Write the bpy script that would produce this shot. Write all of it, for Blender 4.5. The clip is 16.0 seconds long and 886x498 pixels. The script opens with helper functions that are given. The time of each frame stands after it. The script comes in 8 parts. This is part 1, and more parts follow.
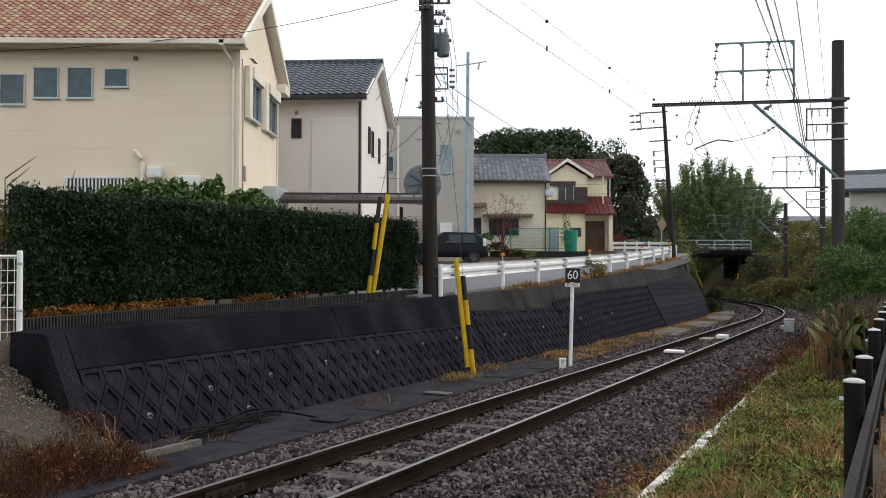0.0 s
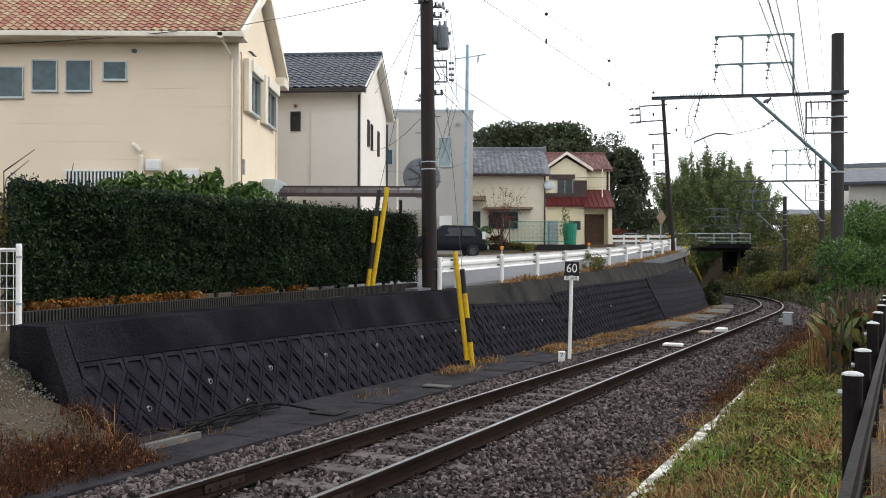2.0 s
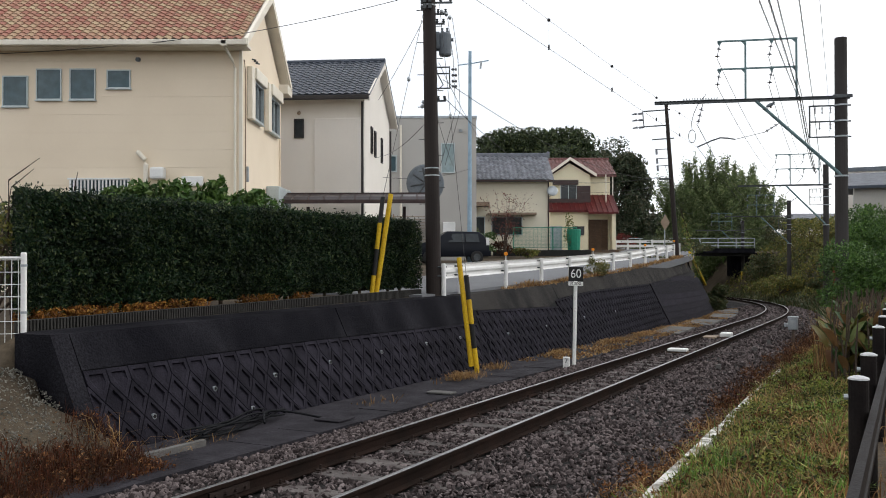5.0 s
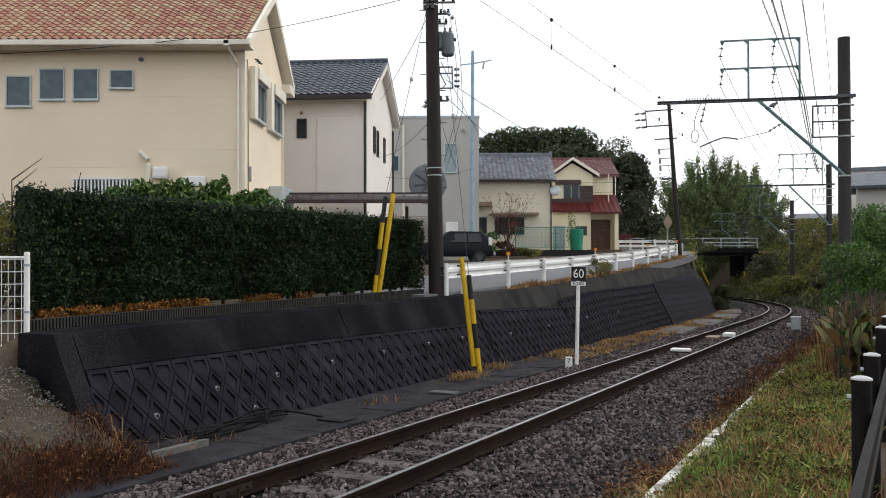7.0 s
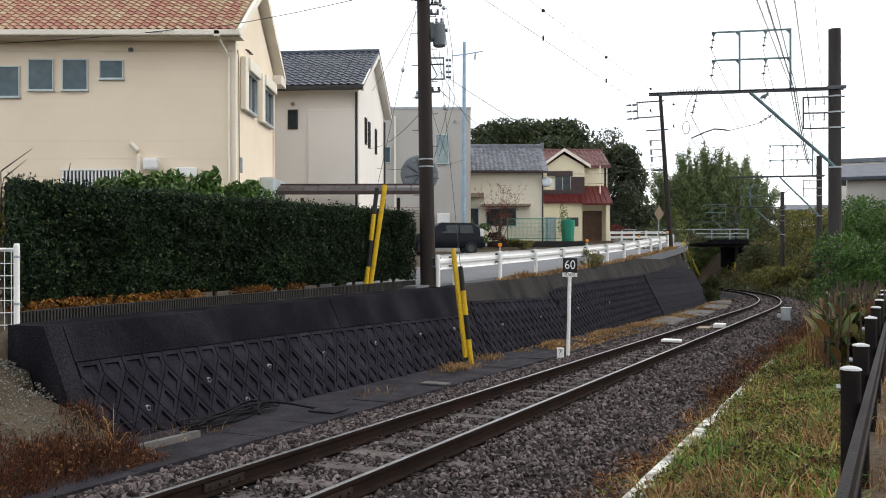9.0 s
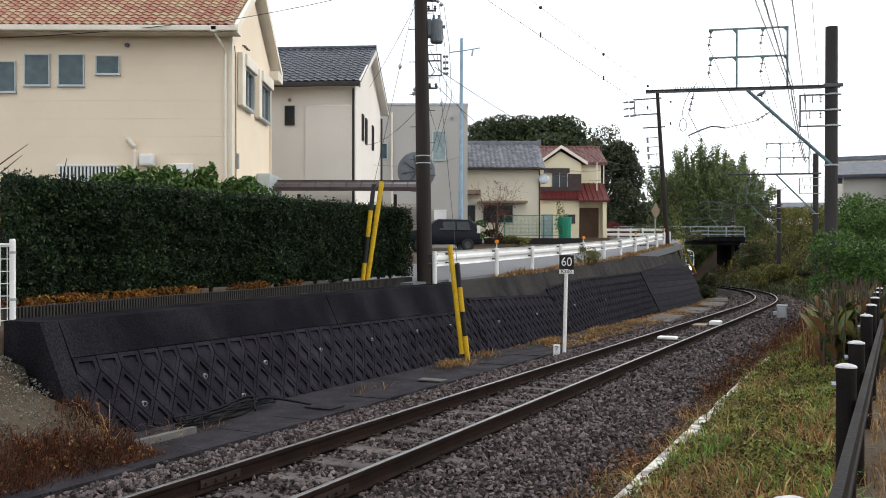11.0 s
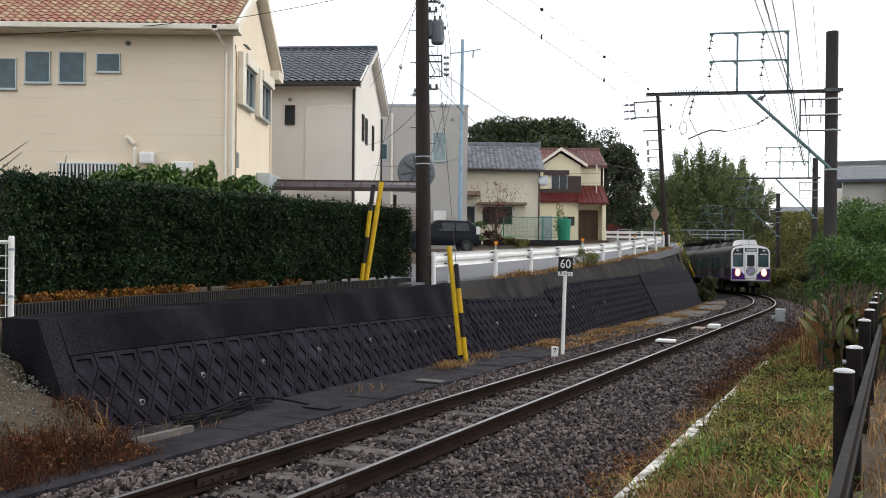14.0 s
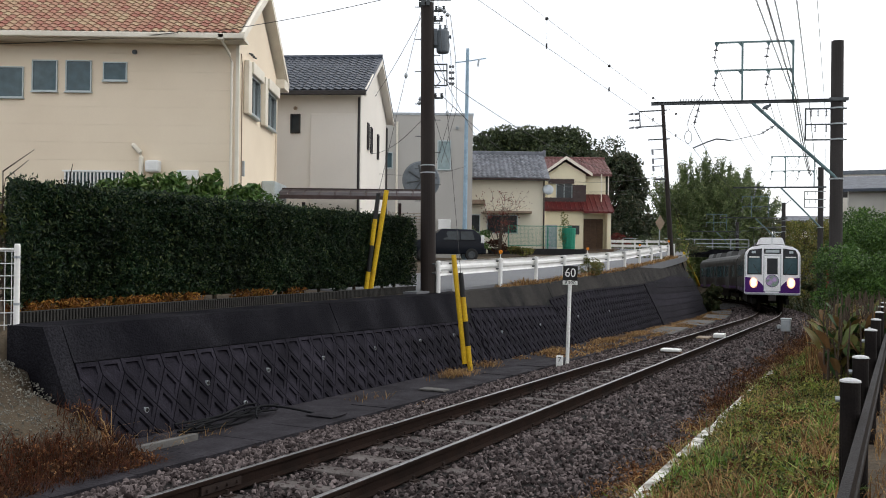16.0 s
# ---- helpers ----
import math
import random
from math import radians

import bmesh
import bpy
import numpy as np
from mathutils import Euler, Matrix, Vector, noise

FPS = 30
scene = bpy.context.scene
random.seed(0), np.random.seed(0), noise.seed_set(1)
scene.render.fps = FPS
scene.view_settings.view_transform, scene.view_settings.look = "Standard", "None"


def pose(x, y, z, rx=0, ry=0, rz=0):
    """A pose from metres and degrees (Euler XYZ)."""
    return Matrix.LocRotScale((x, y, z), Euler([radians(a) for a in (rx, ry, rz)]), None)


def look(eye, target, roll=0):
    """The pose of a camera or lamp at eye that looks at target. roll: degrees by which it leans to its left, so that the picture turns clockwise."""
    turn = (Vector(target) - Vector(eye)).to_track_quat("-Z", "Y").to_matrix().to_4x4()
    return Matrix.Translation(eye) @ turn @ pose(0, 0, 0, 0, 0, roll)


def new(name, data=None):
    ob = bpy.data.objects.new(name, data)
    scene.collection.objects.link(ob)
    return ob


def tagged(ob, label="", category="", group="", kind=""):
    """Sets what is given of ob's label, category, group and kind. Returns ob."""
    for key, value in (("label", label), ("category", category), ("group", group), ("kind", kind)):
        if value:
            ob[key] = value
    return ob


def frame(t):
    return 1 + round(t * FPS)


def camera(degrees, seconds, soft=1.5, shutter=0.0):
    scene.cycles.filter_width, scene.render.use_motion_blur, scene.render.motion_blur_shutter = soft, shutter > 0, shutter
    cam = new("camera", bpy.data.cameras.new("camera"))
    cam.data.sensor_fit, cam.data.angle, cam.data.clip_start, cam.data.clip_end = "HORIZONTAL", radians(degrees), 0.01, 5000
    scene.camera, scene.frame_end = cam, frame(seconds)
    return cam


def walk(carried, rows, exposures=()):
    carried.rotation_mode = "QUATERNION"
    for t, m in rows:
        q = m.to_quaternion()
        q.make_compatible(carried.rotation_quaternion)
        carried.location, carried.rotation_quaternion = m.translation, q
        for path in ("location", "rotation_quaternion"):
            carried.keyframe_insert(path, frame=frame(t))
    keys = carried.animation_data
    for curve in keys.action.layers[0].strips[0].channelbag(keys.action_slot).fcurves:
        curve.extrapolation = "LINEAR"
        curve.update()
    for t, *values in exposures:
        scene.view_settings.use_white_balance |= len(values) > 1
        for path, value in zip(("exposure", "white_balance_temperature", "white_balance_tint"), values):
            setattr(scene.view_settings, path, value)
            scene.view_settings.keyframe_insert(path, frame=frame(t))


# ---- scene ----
# ---------------- camera and its way ----------------
EYE = (0.0, 0.0, 1.733)
cam = camera(55.18, 16.0, soft=1.0)
TURNS = [
    (0.0, 90.573, -0.205, -0.131), (0.5, 90.494, -0.203, -0.085), (1.0, 90.291, -0.199, -0.070),
    (1.5, 90.143, -0.226, -0.181), (2.0, 90.116, -0.215, -0.183), (2.5, 90.289, -0.203, -0.147),
    (3.0, 90.421, -0.117, -0.085), (3.5, 90.458, -0.000, 0.000), (4.0, 90.445, 0.065, 0.014),
    (6.5, 90.697, 0.087, 0.220), (7.0, 90.524, 0.072, 0.251), (7.5, 90.238, 0.068, 0.232),
    (8.0, 90.005, 0.065, 0.048), (8.5, 89.930, 0.133, -0.107), (9.0, 89.935, 0.111, -0.310),
    (11.5, 89.618, -0.089, -0.627), (12.0, 89.531, -0.173, -0.803), (12.5, 89.461, -0.325, -0.954),
    (13.0, 89.405, -0.417, -1.019), (13.5, 89.547, -0.537, -0.785), (14.0, 89.775, -0.567, -0.591),
    (14.5, 89.933, -0.617, -0.447), (15.0, 89.974, -0.667, -0.474), (15.5, 90.102, -0.696, -0.399),
    (16.0, 90.351, -0.685, -0.270)]
walk(cam, [(t, pose(*EYE, rx, ry, rz)) for t, rx, ry, rz in TURNS], exposures=[
    (0.0, 0.10), (0.5, 0.12), (1.0, 0.07), (1.5, 0.22), (2.0, 0.38), (2.5, 0.28), (3.0, 0.15), (4.0, 0.10), (6.5, 0.05), (7.0, 0.10), (7.5, 0.08),
    (8.0, 0.24), (9.0, 0.34), (11.5, 0.33), (13.0, 0.33), (13.5, 0.36), (14.0, 0.30), (14.5, 0.14), (15.0, 0.08), (15.5, 0.16), (16.0, 0.12)])

# ---------------- world and sun: a bright overcast sky ----------------
SUN_AZ, SUN_EL = radians(75), radians(38)
world = bpy.data.worlds.new("overcast_sky")
scene.world = world
world.use_nodes = True
wn, wl = world.node_tree.nodes, world.node_tree.links
wn.clear()
sky = wn.new("ShaderNodeTexSky")
sky.sky_type, sky.sun_disc = "NISHITA", False
sky.sun_elevation, sky.sun_rotation = SUN_EL, SUN_AZ
sky.air_density, sky.dust_density = 1.0, 2.0
sky_dim = wn.new("ShaderNodeVectorMath")
sky_dim.operation = "SCALE"
sky_dim.inputs[3].default_value = 0.10
wl.new(sky.outputs[0], sky_dim.inputs[0])
wco = wn.new("ShaderNodeTexCoord")
clouds = wn.new("ShaderNodeTexNoise")
clouds.inputs["Scale"].default_value, clouds.inputs["Detail"].default_value = 2.2, 5
wl.new(wco.outputs["Generated"], clouds.inputs["Vector"])
ramp = wn.new("ShaderNodeValToRGB")
ramp.color_ramp.elements[0].position, ramp.color_ramp.elements[0].color = 0.30, (0.86, 0.91, 0.98, 1)
ramp.color_ramp.elements[1].position, ramp.color_ramp.elements[1].color = 0.62, (1.25, 1.25, 1.26, 1)
wl.new(clouds.outputs["Fac"], ramp.inputs[0])
sky_mix = wn.new("ShaderNodeMix")
sky_mix.data_type = "RGBA"
sky_mix.inputs[0].default_value = 0.86
wl.new(sky_dim.outputs[0], sky_mix.inputs[6])
wl.new(ramp.outputs[0], sky_mix.inputs[7])
bg = wn.new("ShaderNodeBackground")
bg.inputs[1].default_value = 1.15
wl.new(sky_mix.outputs[2], bg.inputs[0])
wl.new(bg.outputs[0], wn.new("ShaderNodeOutputWorld").inputs[0])

sun = new("sun", bpy.data.lights.new("sun", "SUN"))
sun.data.energy, sun.data.angle, sun.data.color = 1.0, radians(25), (1.0, 0.96, 0.90)
sun.matrix_world = look((40 * math.sin(SUN_AZ), 40 * math.cos(SUN_AZ), 40 * math.tan(SUN_EL)), (0, 0, 0))

# ---------------- the plan: railway line and ground ----------------
FALL = 0.02567            # the line falls away from the camera
HEAD, BEND, RAD = 0.4717, 37.0, 110.4
SX, SY = -2.9, 4.0


def track(s, o=0.0, z=0.0):
    """A place by the line: s along it, o to its left, z over the rail tops."""
    if s <= BEND:
        th, x, y = HEAD, SX + s * math.sin(HEAD), SY + s * math.cos(HEAD)
    else:
        th = HEAD - (s - BEND) / RAD
        cx = SX + BEND * math.sin(HEAD) - RAD * math.cos(HEAD)
        cy = SY + BEND * math.cos(HEAD) + RAD * math.sin(HEAD)
        x, y = cx + RAD * math.cos(th), cy - RAD * math.sin(th)
    x, y = x - o * math.cos(th), y + o * math.sin(th)
    return Vector((x, y, z - FALL * y))


def heading(s):
    return HEAD - max(0.0, s - BEND) / RAD


def by_track(x, y):
    dx, dy = x - SX, y - SY
    s, o = dx * math.sin(HEAD) + dy * math.cos(HEAD), dy * math.sin(HEAD) - dx * math.cos(HEAD)
    if s > BEND:
        cx = SX + BEND * math.sin(HEAD) - RAD * math.cos(HEAD)
        cy = SY + BEND * math.cos(HEAD) + RAD * math.sin(HEAD)
        s, o = BEND + (HEAD - math.atan2(cy - y, x - cx)) * RAD, RAD - math.hypot(x - cx, y - cy)
    return s, o


def lin(x, *knots):
    if x <= knots[0][0]:
        return knots[0][1]
    for (a, p), (b, q) in zip(knots, knots[1:]):
        if x <= b:
            return p + (q - p) * (x - a) / (b - a)
    return knots[-1][1]


def soft(x):
    x = min(1.0, max(0.0, x))
    return x * x * (3 - 2 * x)


def road_z(y):
    return lin(y, (0, 0.80), (20, 0.84), (27, 0.98), (36, 1.22), (44, 1.55), (60, 2.12), (90, 2.75), (140, 3.0))


def wall_top(s):
    """Height of the retaining wall's top, over the sea of z = 0."""
    return lin(s, (0, 0.82), (16, 0.83), (22.5, 0.88), (24, 0.95), (31, 1.12), (36, 1.33), (42, 1.58), (56, 2.0), (70, 2.3))


def ground_z(x, y):
    base = -FALL * min(max(y, -40), 120)
    s, o = by_track(x, y)
    if abs(x) > 150 or y > 190 or y < -60:
        s, o = 0, (6 if x < 0 else -6)
    wob = 0.04 * noise.noise((x * 0.7, y * 0.7, 0)) + 0.02 * noise.noise((x * 2.3, y * 2.3, 5))
    if o >= 0:
        low = base - 0.42
        if s < 4.6:
            near = base + lin(o, (1.9, -0.42), (2.6, -0.36), (3.2, -0.05), (3.7, 0.16), (4.6, 0.62), (5.4, 0.80), (6.2, 0.86), (12, 1.0)) + (wob if o > 2.6 else 0)
            return near
        high = road_z(y) - (0.0 if s > 17 else 0.02)
        return low + (high - low) * soft((o - 4.45) / 0.5)
    r = -o
    z = base + lin(r, (0, -0.42), (2.3, -0.40), (2.62, -0.30), (3.2, -0.12), (4.1, 0.08), (4.6, 0.12), (9, 0.14), (30, 0.5)) + (wob if r > 2.3 else 0)
    z += 3.7 * soft((s - 30) / 26) * soft((r - 3.7) / 7)
    z += 1.0 * soft((s - 14) / 10) * soft((r - 3.9) / 4)
    return z


# ---------------- mesh helpers ----------------
def part(name, bm, material, parent=None, label=""):
    me = bpy.data.meshes.new(name)
    bm.normal_update()
    bm.to_mesh(me)
    bm.free()
    me.materials.append(material)
    ob = new(name, me)
    if parent:
        ob.parent = parent
    if label:
        tagged(ob, label)
    return ob


def raw(name, verts, faces, material, parent=None, label=""):
    me = bpy.data.meshes.new(name)
    me.from_pydata(verts, [], faces)
    me.update()
    me.materials.append(material)
    ob = new(name, me)
    if parent:
        ob.parent = parent
    if label:
        tagged(ob, label)
    return ob


def share(name, mesh, m, parent):
    ob = new(name, mesh)
    ob.parent = parent
    ob.matrix_basis = m
    return ob


def thing(name, label, category, m=None, group="", kind=""):
    ob = new(name)
    ob.empty_display_size = 0.1
    ob.matrix_basis = m or Matrix()
    return tagged(ob, label, category, group, kind)


def smooth(ob):
    for p in ob.data.polygons:
        p.use_smooth = True
    return ob


def box(bm, x0, x1, y0, y1, z0, z1, m=None, bevel=0.0):
    vs = [bm.verts.new((x, y, z)) for x in (x0, x1) for y in (y0, y1) for z in (z0, z1)]
    fs = [bm.faces.new([vs[i] for i in f]) for f in
          ((0, 1, 3, 2), (4, 6, 7, 5), (0, 4, 5, 1), (2, 3, 7, 6), (0, 2, 6, 4), (1, 5, 7, 3))]
    if m is not None:
        for v in vs:
            v.co = m @ v.co
    if bevel:
        bmesh.ops.bevel(bm, geom=list({e for f in fs for e in f.edges}), offset=bevel, segments=2, affect="EDGES", profile=0.6)
    return bm


def boxm(*a, **k):
    return box(bmesh.new(), *a, **k)


def tube(bm, pts, radii, n=10, cap=True):
    """A round bar through the points."""
    pts = [Vector(p) for p in pts]
    if not isinstance(radii, (list, tuple)):
        radii = [radii] * len(pts)
    rings = []
    for i, p in enumerate(pts):
        d = (pts[min(i + 1, len(pts) - 1)] - pts[max(i - 1, 0)]).normalized()
        a = d.orthogonal().normalized() if abs(d.z) > 0.95 else d.cross(Vector((0, 0, 1))).normalized()
        if abs(d.z) > 0.95:
            a = Vector((1, 0, 0)).cross(d).normalized()
        b = d.cross(a)
        rings.append([bm.verts.new(p + radii[i] * (math.cos(k * math.tau / n) * a + math.sin(k * math.tau / n) * b)) for k in range(n)])
    for r, q in zip(rings, rings[1:]):
        for k in range(n):
            bm.faces.new((r[k], r[(k + 1) % n], q[(k + 1) % n], q[k]))
    if cap:
        bm.faces.new(rings[0][::-1])
        bm.faces.new(rings[-1])
    return bm


def tubem(*a, **k):
    return tube(bmesh.new(), *a, **k)


def prism(bm, poly, y0, y1, m=None):
    """A slab: the outline poly of (x, z), from y0 to y1."""
    a = [bm.verts.new((x, y0, z)) for x, z in poly]
    b = [bm.verts.new((x, y1, z)) for x, z in poly]
    n = len(poly)
    bm.faces.new(a)
    bm.faces.new(b[::-1])
    for i in range(n):
        bm.faces.new((a[i], b[i], b[(i + 1) % n], a[(i + 1) % n]))
    if m is not None:
        for v in a + b:
            v.co = m @ v.co
    bmesh.ops.recalc_face_normals(bm, faces=bm.faces[:])
    return bm


def sweep(bm, profile, stations, closed=True, flat=False):
    """The outline (o, z) carried along the line; flat: z is not measured from the rails."""
    rings = []
    for s in stations:
        ring = []
        for o, z in (profile(s) if callable(profile) else profile):
            v = track(s, o, z)
            if flat:
                v.z = z
            ring.append(bm.verts.new(v))
        rings.append(ring)
    n = len(rings[0])
    for r, q in zip(rings, rings[1:]):
        for i in range(n if closed else n - 1):
            bm.faces.new((r[i], r[(i + 1) % n], q[(i + 1) % n], q[i]))
    if closed:
        bm.faces.new(rings[0][::-1])
        bm.faces.new(rings[-1])
    bmesh.ops.recalc_face_normals(bm, faces=bm.faces[:])
    return bm


def steps(a, b, d):
    n = max(1, round((b - a) / d))
    return [a + (b - a) * i / n for i in range(n + 1)]


# ---------------- materials ----------------
def material(name, col, col2=None, rough=0.7, scale=3.0, fine=45.0, bump=0.25, metal=0.0, rnd=0.0, isl=0.0, mix=(0.35, 0.7), gloss=0.22, streak=0.0, depth=0.02, grain=0.18, pick=False):
    m = bpy.data.materials.new(name)
    m.use_nodes = True
    nt = m.node_tree
    N, L = nt.nodes, nt.links
    b = N["Principled BSDF"]
    b.inputs["Metallic"].default_value = metal
    b.inputs["Specular IOR Level"].default_value = gloss
    co = N.new("ShaderNodeTexCoord")
    big, small = N.new("ShaderNodeTexNoise"), N.new("ShaderNodeTexNoise")
    big.inputs["Scale"].default_value, big.inputs["Detail"].default_value = scale, 6
    small.inputs["Scale"].default_value, small.inputs["Detail"].default_value = fine, 4
    L.new(co.outputs["Object"], small.inputs["Vector"])
    if streak:
        mp = N.new("ShaderNodeMapping")
        mp.inputs["Scale"].default_value = (1, 1, streak)
        L.new(co.outputs["Object"], mp.inputs[0])
        L.new(mp.outputs[0], big.inputs["Vector"])
    else:
        L.new(co.outputs["Object"], big.inputs["Vector"])
    rp = N.new("ShaderNodeMapRange")
    rp.inputs[1].default_value, rp.inputs[2].default_value = mix
    L.new(big.outputs["Fac"], rp.inputs[0])
    mx = N.new("ShaderNodeMix")
    mx.data_type = "RGBA"
    c2 = col2 or tuple(c * 0.75 for c in col)
    mx.inputs[6].default_value, mx.inputs[7].default_value = (*col, 1), (*c2, 1)
    if pick:
        own = N.new("ShaderNodeNewGeometry" if pick == "island" else "ShaderNodeObjectInfo")
        L.new(own.outputs["Random Per Island" if pick == "island" else "Random"], mx.inputs[0])
    else:
        L.new(rp.outputs[0], mx.inputs[0])
    last = mx.outputs[2]
    hsv = N.new("ShaderNodeHueSaturation")
    L.new(last, hsv.inputs["Color"])
    val = N.new("ShaderNodeMapRange")
    val.inputs[3].default_value, val.inputs[4].default_value = 1 - grain, 1 + grain
    val.inputs[1].default_value, val.inputs[2].default_value = 0.3, 0.7
    L.new(small.outputs["Fac"], val.inputs[0])
    vout = val.outputs[0]
    for amount, kind in ((rnd, "ShaderNodeObjectInfo"), (isl, "ShaderNodeNewGeometry")):
        if amount:
            src = N.new(kind)
            mr = N.new("ShaderNodeMapRange")
            mr.inputs[3].default_value, mr.inputs[4].default_value = 1 - amount, 1 + amount
            L.new(src.outputs["Random" if kind == "ShaderNodeObjectInfo" else "Random Per Island"], mr.inputs[0])
            mu = N.new("ShaderNodeMath")
            mu.operation = "MULTIPLY"
            L.new(vout, mu.inputs[0])
            L.new(mr.outputs[0], mu.inputs[1])
            vout = mu.outputs[0]
    L.new(vout, hsv.inputs["Value"])
    L.new(hsv.outputs[0], b.inputs["Base Color"])
    rr = N.new("ShaderNodeMapRange")
    rr.inputs[3].default_value, rr.inputs[4].default_value = max(0.02, rough - 0.12), min(1, rough + 0.1)
    L.new(big.outputs["Fac"], rr.inputs[0])
    L.new(rr.outputs[0], b.inputs["Roughness"])
    if bump:
        bp = N.new("ShaderNodeBump")
        bp.inputs["Strength"].default_value, bp.inputs["Distance"].default_value = bump, depth
        L.new(small.outputs["Fac"], bp.inputs["Height"])
        L.new(bp.outputs[0], b.inputs["Normal"])
    return m


def leaf_material(name, cols, gloss=0.35, rough=0.5):
    """Leaves: every leaf takes one of the colours, some light passes through."""
    m = bpy.data.materials.new(name)
    m.use_nodes = True
    N, L = m.node_tree.nodes, m.node_tree.links
    b = N["Principled BSDF"]
    g = N.new("ShaderNodeNewGeometry")
    r = N.new("ShaderNodeValToRGB")
    r.color_ramp.interpolation = "LINEAR"
    while len(r.color_ramp.elements) < len(cols):
        r.color_ramp.elements.new(0.5)
    for i, (e, c) in enumerate(zip(r.color_ramp.elements, cols)):
        e.position, e.color = i / (len(cols) - 1), (*c, 1)
    L.new(g.outputs["Random Per Island"], r.inputs[0])
    co, nz, hs, mr = (N.new("ShaderNode" + k) for k in ("TexCoord", "TexNoise", "HueSaturation", "MapRange"))
    nz.inputs["Scale"].default_value = 1.3
    mr.inputs[1].default_value, mr.inputs[2].default_value, mr.inputs[3].default_value, mr.inputs[4].default_value = 0.3, 0.7, 0.6, 1.4
    L.new(co.outputs["Object"], nz.inputs["Vector"])
    L.new(nz.outputs["Fac"], mr.inputs[0])
    L.new(mr.outputs[0], hs.inputs["Value"])
    L.new(r.outputs[0], hs.inputs["Color"])
    L.new(hs.outputs[0], b.inputs["Base Color"])
    b.inputs["Roughness"].default_value, b.inputs["Specular IOR Level"].default_value = rough, gloss
    tr = N.new("ShaderNodeBsdfTranslucent")
    L.new(hs.outputs[0], tr.inputs[0])
    ms = N.new("ShaderNodeMixShader")
    ms.inputs[0].default_value = 0.25
    L.new(b.outputs[0], ms.inputs[1])
    L.new(tr.outputs[0], ms.inputs[2])
    L.new(ms.outputs[0], N["Material Output"].inputs[0])
    return m


def glow(name, col, power):
    m = bpy.data.materials.new(name)
    m.use_nodes = True
    b = m.node_tree.nodes["Principled BSDF"]
    b.inputs["Emission Color"].default_value, b.inputs["Emission Strength"].default_value = (*col, 1), power
    return m


